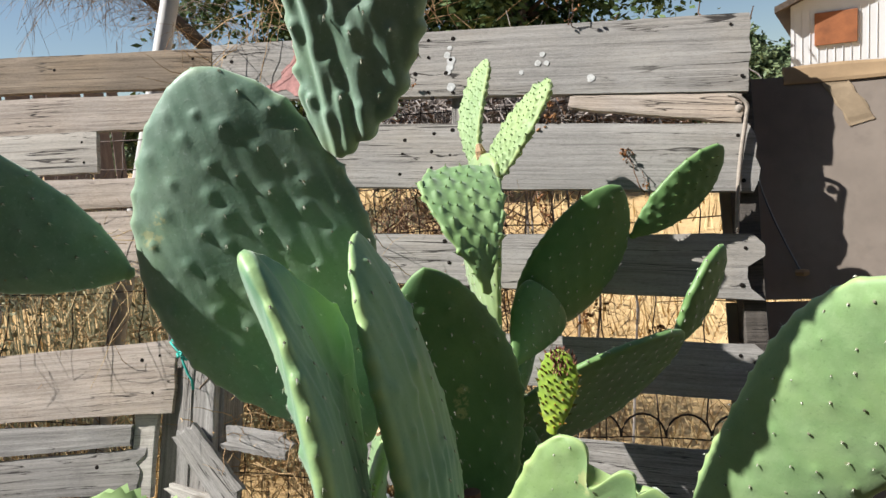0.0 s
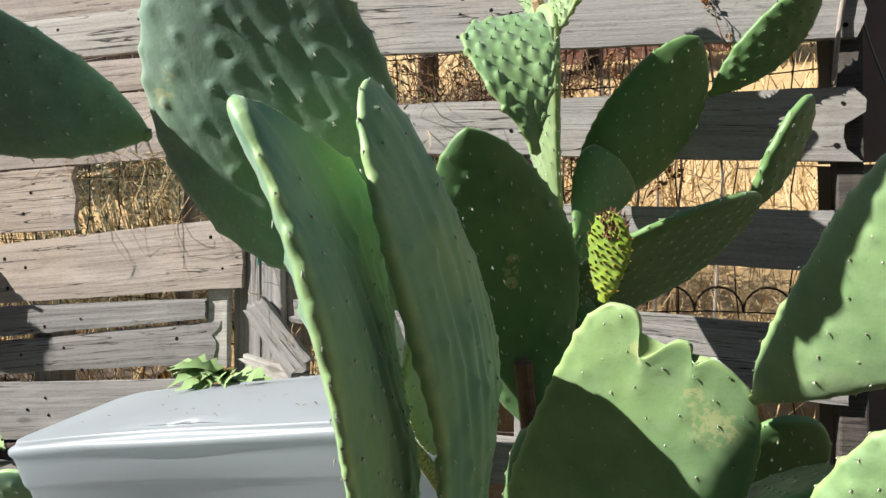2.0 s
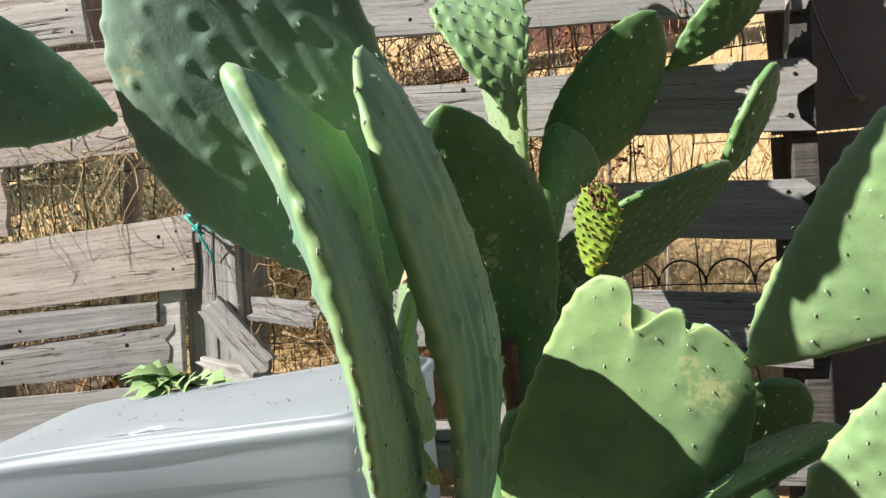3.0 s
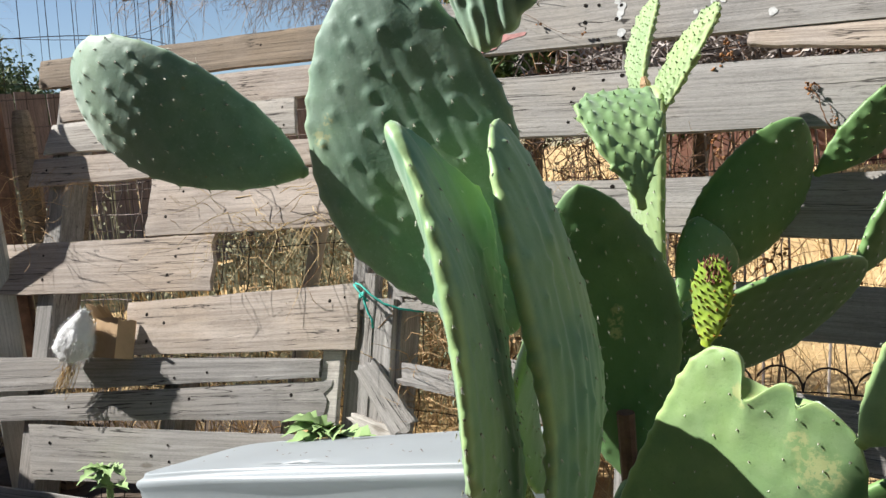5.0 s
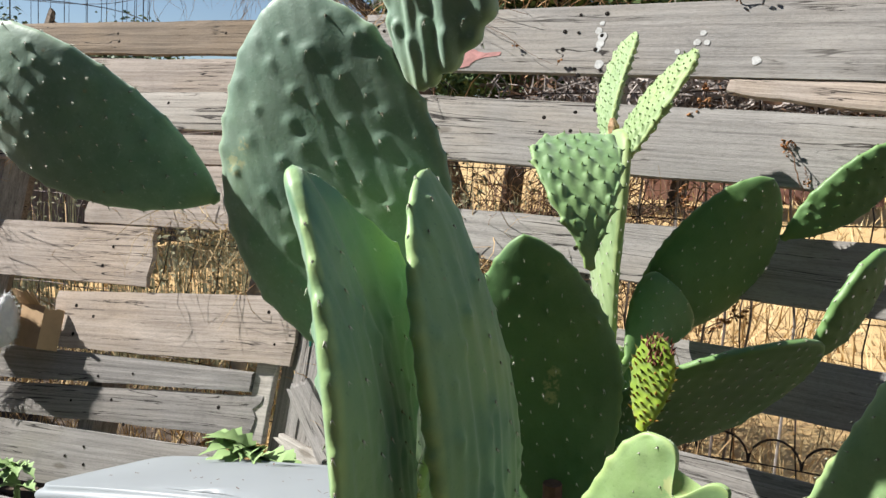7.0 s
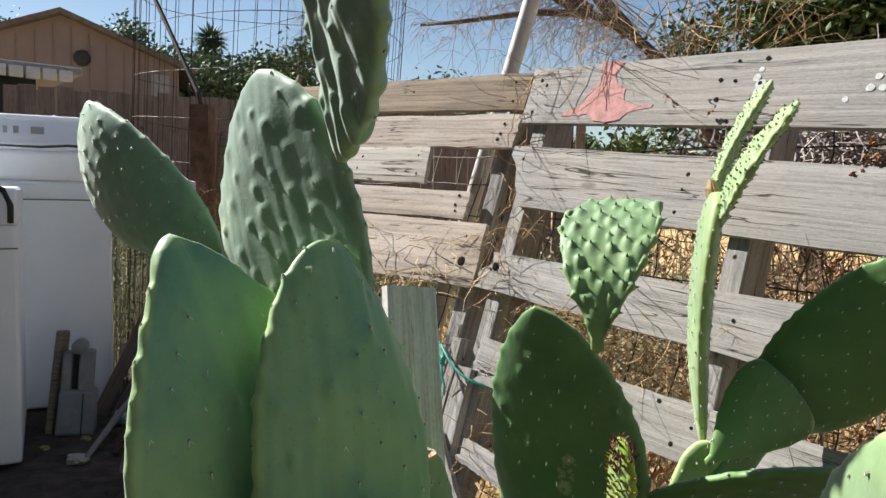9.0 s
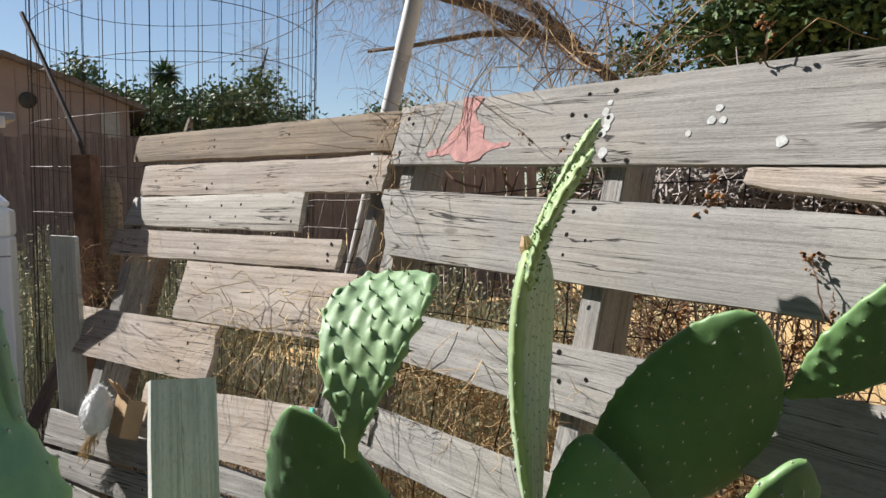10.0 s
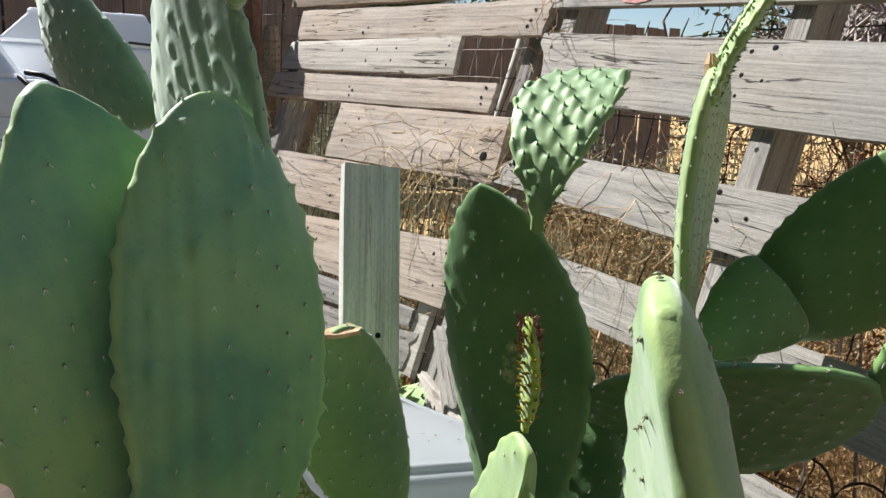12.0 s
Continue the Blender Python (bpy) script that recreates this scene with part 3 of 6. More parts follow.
# paint on the top board
for a, v, r in ((-0.352, 1.262, 0.006), (-0.358, 1.246, 0.009), (-0.349, 1.232, 0.012), (-0.352, 1.218, 0.010), (-0.356, 1.206, 0.008), (-0.349, 1.172, 0.011),
                (-0.152, 1.226, 0.007), (-0.162, 1.207, 0.008), (-0.144, 1.206, 0.007), (-0.197, 1.190, 0.006), (-0.054, 1.164, 0.010)):
    paint = Soup()
    p = RIGHT.at(a, v, 0.00035)
    k = 22
    for i in range(k):
        w = 2 * math.pi * i / k
        rr = r * (0.85 + 0.22 * noise.noise((a * 90 + math.cos(w) * 1.1, v * 90 + math.sin(w) * 1.1, 3)) + rnd.uniform(-0.03, 0.03))
        paint.v.append(p + RIGHT.a * math.cos(w) * rr * 0.95 + RIGHT.z * math.sin(w) * rr)
    paint.v.append(p + RIGHT.n * 0.0001)
    for i in range(k):
        paint.f.append((i, (i + 1) % k, k))
    part("paint_dot", paint.mesh("paint_dot", M_WHITEP), r1, "splash of white paint")
red = Soup()
edge = ((-0.729, 1.327), (-0.668, 1.319), (-0.676, 1.303), (-0.684, 1.290), (-0.672, 1.270), (-0.648, 1.254), (-0.644, 1.226), (-0.612, 1.214), (-0.567, 1.214), (-0.572, 1.206),
        (-0.626, 1.199), (-0.642, 1.184), (-0.680, 1.179), (-0.715, 1.186), (-0.735, 1.203), (-0.756, 1.201), (-0.811, 1.202), (-0.808, 1.211), (-0.770, 1.221), (-0.750, 1.230),
        (-0.751, 1.246), (-0.735, 1.262), (-0.722, 1.276), (-0.721, 1.292), (-0.727, 1.310))
n = len(edge)
for k in range(n * 3):                                     # soft, uneven outline
    (a0, v0), (a1, v1) = edge[k // 3], edge[(k // 3 + 1) % n]
    t = (k % 3) / 3
    red.v.append(RIGHT.at(a0 + (a1 - a0) * t + rnd.gauss(0, 0.0009), v0 + (v1 - v0) * t + rnd.gauss(0, 0.0009), 0.0004))
red.f.append(tuple(range(n * 3)))
part("paint_mark", red.mesh("paint_mark", M_REDP), r1, "faded red paint mark")

pallet_l = root("pallet", LEFT.at(0.6, 0.0, -0.05) + Vector((0, 0, GROUND)), "weathered tan and grey wooden pallet patched with odd boards, leaning back", "pallet", "pallet fence")
board(pallet_l, LEFT, (1.222, 1.318), (0.004, 1.325), (0.006, 1.229), (1.21, 1.228), M_WOODBRN, nails=[(1.05, 1.29), (0.75, 1.285), (0.74, 1.262), (0.40, 1.285), (0.05, 1.3), (0.045, 1.25)], label="brown top board")
board(pallet_l, LEFT, (1.118, 1.211), (0.006, 1.216), (0.010, 1.131), (1.10, 1.110), M_WOODTAN, wave=0.006, nails=[(1.02, 1.16), (0.70, 1.15), (0.72, 1.135), (0.05, 1.19), (0.055, 1.165), (0.06, 1.15)])
board(pallet_l, LEFT, (1.125, 1.103), (0.278, 1.128), (0.266, 1.026), (1.15, 1.012), M_WOODPALE, nails=[(0.80, 1.08), (0.62, 1.085), (0.66, 1.05), (0.54, 1.055), (0.53, 1.09), (0.31, 1.1), (0.30, 1.05)])
board(pallet_l, LEFT, (1.205, 0.997), (0.10, 1.012), (0.098, 0.942), (1.185, 0.912), M_WOODTAN, nails=[(0.70, 0.97), (0.68, 0.96), (0.69, 0.945), (0.13, 1.0), (0.135, 0.975), (0.13, 0.96), (1.12, 0.96)])
board(pallet_l, LEFT, (0.716, 0.920), (0.020, 0.936), (0.016, 0.782), (0.716, 0.757), M_WOODTAN, nails=[(0.66, 0.86), (0.65, 0.81), (0.07, 0.9), (0.60, 0.88)])
board(pallet_l, LEFT, (1.30, 0.731), (0.487, 0.760), (0.481, 0.611), (1.27, 0.581), M_WOODTAN, nails=[(1.08, 0.70), (1.07, 0.63), (0.60, 0.70), (0.62, 0.65)], ragged=0.01)
board(pallet_l, LEFT, (0.731, 0.570), (0.033, 0.636), (0.034, 0.479), (0.723, 0.430), M_WOODTAN, off=0.012, nails=[(0.66, 0.54), (0.65, 0.47), (0.07, 0.6), (0.08, 0.52), (0.11, 0.59), (0.60, 0.52)], label="wide tan board lying across the gap")
board(pallet_l, LEFT, (1.25, 0.397), (0.126, 0.453), (0.125, 0.407), (1.23, 0.297), M_WOODDK, off=0.006, thick=0.03, nails=[(0.9, 0.37), (0.55, 0.38), (0.45, 0.40)])
board(pallet_l, LEFT, (1.24, 0.281), (0.102, 0.402), (0.100, 0.309), (1.22, 0.218), M_WOODDK, nails=[(0.9, 0.28), (0.62, 0.31), (0.5, 0.33), (0.45, 0.28), (0.2, 0.36)], ragged=0.012)
board(pallet_l, LEFT, (1.041, 0.222), (0.165, 0.268), (0.15, 0.145), (0.994, 0.078), M_WOOD, nails=[(0.95, 0.18), (0.93, 0.11), (0.55, 0.21), (0.54, 0.17), (0.60, 0.18), (0.3, 0.2)])
board(pallet_l, LEFT, (1.28, 0.042), (0.15, 0.06), (0.15, -0.04), (1.26, -0.052), M_WOODDK)
board(pallet_l, LEFT, (1.145, 1.318), (1.085, 1.318), (1.0, -0.03), (1.062, -0.03), M_POST, off=-0.0185, thick=0.088, name="stringer", wave=0.002, ragged=0.002)
board(pallet_l, LEFT, (0.075, 1.30), (0.035, 1.30), (0.035, -0.02), (0.075, -0.02), M_POST, off=-0.034, thick=0.088, name="stringer", wave=0.002, ragged=0.002)
board(pallet_l, LEFT, (0.60, 0.40), (0.555, 0.40), (0.555, -0.02), (0.60, -0.02), M_POST, off=-0.0185, thick=0.088, name="stringer", wave=0.002, ragged=0.002)
for owner, face, a, v, r in ((pallet_l, LEFT, 0.065, 0.838, 0.012), (pallet_r, RIGHT, -0.885, 0.838, 0.010)):
    kn = Soup()
    kn.dome(face.at(a, v, 0.001), face.n, r, 0.0015, 12)
    part("knot", kn.mesh("knot", M_NAIL), owner, "dark round knot")
board(pallet_l, LEFT, (0.125, 0.475), (0.075, 0.478), (0.075, 0.30), (0.125, 0.298), M_WOODPALE, off=-0.004, name="spacer_block")

post = root("fence_post", RIGHT.at(-0.905, 0, -0.03) + Vector((0, 0, GROUND)), "grey wooden post tied between two pallets", "post")
board(post, RIGHT, (-0.943, 0.60), (-0.868, 0.60), (-0.862, -0.04), (-0.935, -0.04), M_POST, off=0.004, thick=0.07, name="post", wave=0.002, ragged=0.003)
board(post, RIGHT, (-0.955, 0.66), (-0.925, 0.66), (-0.915, 0.2), (-0.945, 0.2), M_POST, off=0.006, thick=0.03, name="lath", wave=0.002, ragged=0.003)

sp_post = root("splintered_post", LEFT.at(1.13, 0, -0.10) + Vector((0, 0, GROUND)), "dark brown old post with a splintered top behind the pallet end", "post")
board(sp_post, LEFT, (1.205, 1.36), (1.138, 1.36), (1.06, -0.04), (1.125, -0.04), M_WOODBRN, off=-0.11, thick=0.06, name="post", wave=0.003, ragged=0.006)
for k, (a0, a1, v1) in enumerate(((1.205, 1.180, 1.375), (1.185, 1.160, 1.44), (1.165, 1.140, 1.40))):
    board(sp_post, LEFT, (a0 - 0.010, v1), (a1 + 0.002, v1 - 0.012), (a1, 1.33), (a0, 1.33), M_WOODBRN, off=-0.118 - 0.006 * k, thick=0.018, name="splinter", wave=0.004, ragged=0.006)

# plywood sheets beside the pallets
ply = root("plywood_panel", RIGHT.at(0.9, 0, -0.1) + Vector((0, 0, GROUND)), "stained brown plywood sheet fence panel in two pieces", "panel")
board(ply, RIGHT, (0.193, 1.172), (1.685, 1.166), (1.685, 0.716), (0.193, 0.713), M_PLY, off=-0.100, thick=0.012, name="sheet", wave=0.001)
board(ply, RIGHT, (0.193, 0.709), (1.685, 0.712), (1.685, 0.02), (0.193, 0.0), M_PLY, off=-0.104, thick=0.012, name="sheet", wave=0.001)
board(ply, RIGHT, (0.328, 1.190), (1.685, 1.195), (1.685, 1.158), (0.328, 1.153), M_CARD, off=-0.096, thick=0.014, name="cap_strip", wave=0.004)
board(ply, RIGHT, (0.402, 1.150), (0.446, 1.153), (0.492, 1.068), (0.446, 1.056), M_TORN, off=-0.0985, thick=0.002, name="torn_cardboard", wave=0.001, ragged=0.004)

# ---------------------------------------------------------------- prickly pear
cactus = root("prickly_pear_cactus", (-0.16, 0.86, GROUND), "large green prickly pear cactus with broad flat pads", "cactus")


def pad_profile(s, p, q):
    m = p / (p + q)
    return ((s + 0.004) ** p * np.maximum(1 - s, 0) ** q) / (m ** p * (1 - m) ** q)


def pad(base, tip, normal, wide, p, q, bend=0.0, curl=0.0, twist=0.0, cup=0.0, thick=0.012, material=None, lumps=0.0015, lump_r=0.007, step=0.030,
        dents=0.0, spine="dots", label="", notches=(), seed=0, rings=100, wave=0.0, spine_len=0.006, tail=0.45, ribs=0.0, edges=(), swell=0.0, crest=None, fold=None, scars=(), owner=None):
    """One flat pad from its joint to its tip. wide: half width; p, q: how the outline swells and closes;
    lumps: height of the swellings under the areoles, set in slanting rows step apart; edges: (side, at, how far
    the rim goes out as a share of wide, along how much of the length); swell: thicker towards the tip;
    crest: two powers that set where along the pad the curl stands highest; fold: how far one side turns over towards the front, from where to where;
    scars: (along, across, front or back, radius) of healed corky patches."""
    r = random.Random(seed + 17)
    b, t, n = np.array(base, float), np.array(tip, float), np.array(normal, float)
    a = t - b
    L = np.linalg.norm(a)
    a /= L
    n -= a * (n @ a)
    n /= np.linalg.norm(n)
    sd = np.cross(a, n)
    ns, nf = rings, rings

    def surface(s, f, lift=0.0):
        h = wide * pad_profile(s, p, q)
        h = np.maximum(h, 0.007 * np.maximum(1 - s, 0) ** 0.3 * (s < 0.5))
        u = np.cos(f)
        side = np.sign(np.sin(f)) * np.abs(np.sin(f)) ** 0.72
        for hand, at, out, broad in edges:
            h = h + (u * hand > 0) * np.abs(u) ** 0.7 * wide * out * np.exp(-((s - at) / broad) ** 2) * np.clip(h / (0.2 * wide), 0, 1)
        tw, k = twist * (s - 0.5), 4 * s * (1 - s)
        turn = 0.0 if fold is None else fold[0] * np.clip((s - fold[1]) / (fold[2] - fold[1]), 0, 1) ** 1.5
        cutback = 0 * s
        for at, deep, broad in notches:                    # at: place across the top edge, -1 to 1
            cutback = cutback + deep * np.exp(-((u * h / wide - at) / broad) ** 2)
        c = b + a * (L * s * (1 - cutback * s ** 5))[..., None] + sd * (bend * L * k)[..., None] + n * (curl * L * (k if crest is None else pad_profile(s, *crest)))[..., None]
        S2 = np.cos(tw)[..., None] * sd + np.sin(tw)[..., None] * n
        N2 = np.cos(tw)[..., None] * n - np.sin(tw)[..., None] * sd
        th = thick * np.clip(h / wide, 0, 1) ** 0.5 * (1 + swell * (2 * s - 1))
        return c + S2 * (u * h)[..., None] + N2 * ((cup + turn * (u > 0)) * h * u * u + th * side + lift)[..., None]

    sv = 0.5 - 0.5 * np.cos(np.linspace(0.02, 0.985, ns) * np.pi)
    fv = np.linspace(0, 2 * np.pi, nf, endpoint=False)
    S, F = np.meshgrid(sv, fv, indexing="ij")
    P = surface(S, F)
    # outward normals of the smooth form
    dS, dF = np.gradient(P, axis=0), (np.roll(P, -1, 1) - np.roll(P, 1, 1))
    N = np.cross(dF, dS)
    N /= np.linalg.norm(N, axis=2, keepdims=True) + 1e-12
    mid = P.mean(axis=1, keepdims=True)
    N *= np.sign(((P - mid) * N).sum(axis=2).mean())
    # areoles: slanting rows on both faces, and a row along the rim
    cen, cn = [], []
    hmax = wide
    rows = int(L / (step * 0.62)) + 1
    for i in range(rows):
        s = (i + 0.6) / rows
        if not 0.05 < s < 0.985:
            continue
        h = float(max(wide * pad_profile(np.array(s), p, q), 0.006))
        count = max(1, int(2 * h / step))
        for j in range(-count, count + 1):
            u = (j + (0.5 if i % 2 else 0.0)) * step / h
            if abs(u) < 0.93:
                for sign in (1, -1):
                    uu = np.clip(u + r.uniform(-0.17, 0.17) * step / h, -0.95, 0.95)
                    f = math.acos(uu) * sign
                    cen.append((min(0.985, max(0.03, s + r.uniform(-0.3, 0.3) / rows)), f))
        for f in (0.0, math.pi):
            if i % 2 == (f > 1) or step > 0.03:
                cen.append((s, f))
    cs, cf = np.array([c[0] for c in cen]), np.array([c[1] for c in cen])
    CP = surface(cs, cf)
    ii = np.clip(np.searchsorted(sv, cs), 0, ns - 1)
    jj = np.round((cf % (2 * np.pi)) / (2 * np.pi) * nf).astype(int) % nf
    CN = N[ii, jj]
    hgt = np.array([lumps * r.uniform(0.3, 1.5) * (1.4 if f in (0.0, math.pi) else 1.0) for _, f in cen])
    hgt *= np.clip(pad_profile(cs, p, q) * 1.5, 0.1, 1.0)
    flat = P.reshape(-1, 3)
    lift = np.zeros(len(flat))
    fn = N.reshape(-1, 3)
    for c, k, hh in zip(CP, CN, hgt):
        size = lump_r * r.uniform(0.6, 1.25)
        d = flat - c
        along = d @ a
        d2 = (d * d).sum(1) + np.where(along < 0, -tail, 0.8) * along * along      # drawn out towards the joint
        lift = np.maximum(lift, hh * np.exp(-d2 / (2 * size ** 2)) * (fn @ k > 0.2))
    if dents or wave:
        w = np.array([noise.noise((v[0] * 22 + seed, v[1] * 22, v[2] * 22)) for v in flat])
        lift += dents * w
        w = np.array([noise.noise((v[0] * 8 + seed, v[1] * 8, v[2] * 8)) for v in flat])
        lift += wave * w
    if ribs:                                               # shallow folds that run from joint to tip
        beside = (flat - b) @ sd
        lift += ribs * np.array([noise.noise((x * 95 + seed, y * 5, 2.5)) for x, y in zip(beside, (flat - b) @ a)])
    Q = flat + fn * lift[:, None]
    verts = [tuple(v) for v in Q] + [tuple(b - a * 0.004), tuple(surface(np.array(0.9995), np.array(0.0)))]
    verts[-1] = tuple(Q.reshape(ns, nf, 3)[-1].mean(0) + a * 0.0015)
    faces = []
    for i in range(ns - 1):
        for j in range(nf):
            j2 = (j + 1) % nf
            faces.append((i * nf + j, i * nf + j2, (i + 1) * nf + j2, (i + 1) * nf + j))
    for j in range(nf):
        j2 = (j + 1) % nf
        faces.append((j2, j, ns * nf))
        faces.append(((ns - 1) * nf + j, (ns - 1) * nf + j2, ns * nf + 1))
    me = mesh_of("pad", verts, faces, material, True)
    edge = np.clip((np.abs(np.cos(F)) - 0.93) / 0.06, 0, 1) + np.clip((S - 0.975) / 0.02, 0, 1)
    joint = np.clip(1 - S * L / 0.035, 0, 1) ** 1.5
    healed = 0 * S
    for at, across, hand, radius in scars:
        mid_p = surface(np.array(at), np.array(math.acos(across) * hand))
        healed = np.maximum(healed, np.exp(-(((P - mid_p) ** 2).sum(2) / radius ** 2)))
    for layer, val in (("rim", np.clip(edge, 0, 1)), ("joint", joint), ("scar", healed)):
        me.attributes.new(layer, "FLOAT", "POINT").data.foreach_set("value", np.append(val.ravel(), [val[0, 0], val[-1, 0]]).astype(np.float32))
    ob = part("pad", me, owner or cactus, label)
    # what grows on the areoles
    top = CP + CN * hgt[:, None]
    sp, pale = Soup(), Soup()
    for c, k, s in zip(top, CN, cs):
        c, k = Vector(c), Vector(k)
        if spine == "dots":
            sp.dome(c, k, r.uniform(0.0011, 0.0018), 0.0007, 5)
            across = k.cross(Vector(a)).normalized()
            size = spine_len * r.uniform(0.6, 1.03)
            for turn in (-0.30, 0.26):                     # a pair of short pale spines that hang from each areole
                if r.random() < 0.85:
                    way = (Vector(a) * -0.85 + across * (turn + r.gauss(0, 0.10)) + k * r.uniform(0.15, 0.5)).normalized()
                    pale.cone(c + k * 0.0006, way * size * r.uniform(0.8, 1.15), 0.00062, 4)
            if r.random() < 0.12:
                pale.cone(c, (k + Vector((r.gauss(0, .4), r.gauss(0, .4), r.gauss(0, .4)))).normalized() * r.uniform(0.004, 0.009), 0.0003, 3)
        elif spine == "leaflets":
            sp.cone(c - k * 0.001, (k + Vector(a) * 0.5 + Vector((r.gauss(0, .12), r.gauss(0, .12), r.gauss(0, .12)))).normalized() * spine_len * r.uniform(0.7, 1.2), 0.0018, 5)
        elif spine == "bud":
            (pale if s > 0.80 else sp).cone(c - k * 0.001, (k * 0.9 + Vector(a) * 0.7 + Vector((r.gauss(0, .15), r.gauss(0, .15), r.gauss(0, .15)))).normalized() * spine_len * r.uniform(0.8, 1.3), 0.0019, 5)
    if spine == "bud":                                     # crown of reddish spines
        tipc = (Vector(surface(np.array(0.93), np.array(math.pi / 2))) + Vector(surface(np.array(0.93), np.array(-math.pi / 2)))) / 2
        for k in range(240):
            o = Vector(sd) * r.gauss(0, 0.26) * wide + Vector(n) * r.gauss(0, 0.0042) + Vector(a) * r.uniform(-0.022, 0.005)
            pale.cone(tipc + o, (Vector(a) + Vector(sd) * r.gauss(0, 0.22) + Vector(n) * r.gauss(0, 0.22)).normalized() * r.uniform(0.005, 0.010), 0.0014, 4)
    tagged(part("areole_felt" if spine == "dots" else "leaflet_fringe", sp.mesh("areole_felt", M_AREOLE if spine == "dots" else M_BUDLEAF if spine == "bud" else M_LEAFLET), ob), kind="stuff")
    if pale.v:
        tagged(part("spine_tuft", pale.mesh("spine_tuft", M_REDTIP if spine == "bud" else M_SPINE), ob), kind="stuff")
    return ob


pad((-0.2693, 0.7070, 0.6868), (-0.3911, 0.6560, 1.0788), (0.1303, -0.9619, -0.0779), 0.1202, 0.6704, 0.6355, -0.0453, 0.0147, 0.1697, -0.0041, 0.0136, M_OLD, 0.0018, 0.0052, 0.042, 0.0008, rings=180, wave=0.006, ribs=0.0008, label='broad blue-green pad with coarse lumps', edges=((-1, 0.14, -0.0865, 0.14), (1, 0.22, -0.2141, 0.18)), fold=(-0.096, 0.35, 0.8), scars=((0.68, -0.80, 1, 0.011), (0.71, -0.70, 1, 0.009)), seed=0)
pad((-0.4875, 0.6574, 0.8813), (-0.7844, 0.6003, 1.0439), (0.16, -0.985, -0.066), 0.0747, 0.8057, 0.6114, -0.0051, 0.125, 0.3833, -0.1113, 0.0115, M_OLD, 0.0013, 0.0042, 0.030, 0.0004, rings=140, crest=(1.35, 0.75), label='blue-green pad reaching sideways', seed=1)
pad((-0.2548, 0.6753, 0.9875), (-0.2708, 0.5739, 1.2857), (-0.105, -0.94, -0.325), 0.0652, 0.5709, 0.6444, 0.121, -0.07, -0.1133, -0.0321, 0.0143, M_OLD, 0.0042, 0.0062, 0.038, 0.0008, rings=150, ribs=0.005, tail=0.75, label='upright blue-green pad with deep folds', seed=2)
pad((-0.2485, 0.5977, 0.485), (-0.2838, 0.5272, 0.9167), (1.0456, 0.3336, 0.144), 0.1114, 0.4516, 0.6889, 0.0006, 0.0665, -0.5431, -0.0301, 0.017, M_PALE, 0.0026, 0.0036, 0.040, 0.0009, wave=0.006, ribs=0.0022, rings=140, tail=0.7, edges=((-1, 0.14, -0.4165, 0.14), (1, 0.22, -0.5534, 0.18)), fold=(0.6078, 0.35, 0.8), seed=3)
pad((-0.1922, 0.6379, 0.4711), (-0.2347, 0.6455, 0.9189), (1.0016, -0.0412, 0.0877), 0.0835, 0.8077, 0.5884, 0.0046, 0.0857, 0.0798, -0.0362, 0.0107, M_PALE, 0.0026, 0.0036, 0.040, 0.0009, wave=0.006, ribs=0.0022, rings=140, tail=0.7, edges=((-1, 0.14, 0.4191, 0.14), (1, 0.22, -0.0724, 0.18)), fold=(-0.504, 0.35, 0.8), seed=4)
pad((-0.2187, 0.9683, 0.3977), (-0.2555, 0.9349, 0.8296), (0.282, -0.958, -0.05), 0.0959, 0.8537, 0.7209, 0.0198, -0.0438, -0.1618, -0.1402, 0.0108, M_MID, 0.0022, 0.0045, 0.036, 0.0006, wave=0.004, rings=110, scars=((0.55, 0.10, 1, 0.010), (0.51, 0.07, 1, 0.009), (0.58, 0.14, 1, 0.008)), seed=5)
pad((-0.1745, 0.9495, 0.792), (-0.2384, 1.0641, 0.9542), (0.346, -0.675, 0.652), 0.0555, 1.011, 0.35, -0.0197, 0.135, 0.1478, 0.068, 0.0057, M_YOUNG, 0.0029, 0.0042, 0.0245, 0.0003, 'leaflets', tail=0.80, rings=170, ribs=0.0015, spine_len=0.0062, label='ribbed young light-green pad with small leaf points', seed=6)
pad((-0.18, 1.3637, 0.6273), (-0.0027, 1.3963, 0.8894), (0.52, -0.817, -0.251), 0.0936, 0.497, 0.6241, 0.0604, -0.0039, 0.1931, -0.1597, 0.0135, M_MID, 0.0016, 0.0045, 0.036, 0.0005, wave=0.002, seed=7)
pad((0.0145, 1.4407, 0.7889), (0.1832, 1.4673, 0.9482), (0.312, -0.934, -0.174), 0.0429, 0.8117, 0.5859, 0.0328, 0.012, -0.5111, -0.0106, 0.0111, M_MID, 0.0018, 0.0045, 0.024, 0, 'leaflets', spine_len=0.005, seed=8)
pad((-0.189, 1.2138, 0.6025), (-0.1295, 1.3188, 0.7013), (0.733, -0.638, 0.236), 0.0628, 1.0351, 0.2, -0.0127, -0.0357, -0.208, -0.0929, 0.0142, M_MID, 0.0010, 0.006, 0.026, seed=9)
pad((-0.1758, 1.0531, 0.5568), (0.0829, 1.1235, 0.6875), (0.479, -0.633, -0.608), 0.0948, 0.4903, 0.5485, 0.0115, 0.0104, -0.2421, 0.0861, 0.0131, M_MID, 0.0014, 0.006, 0.026, seed=10)
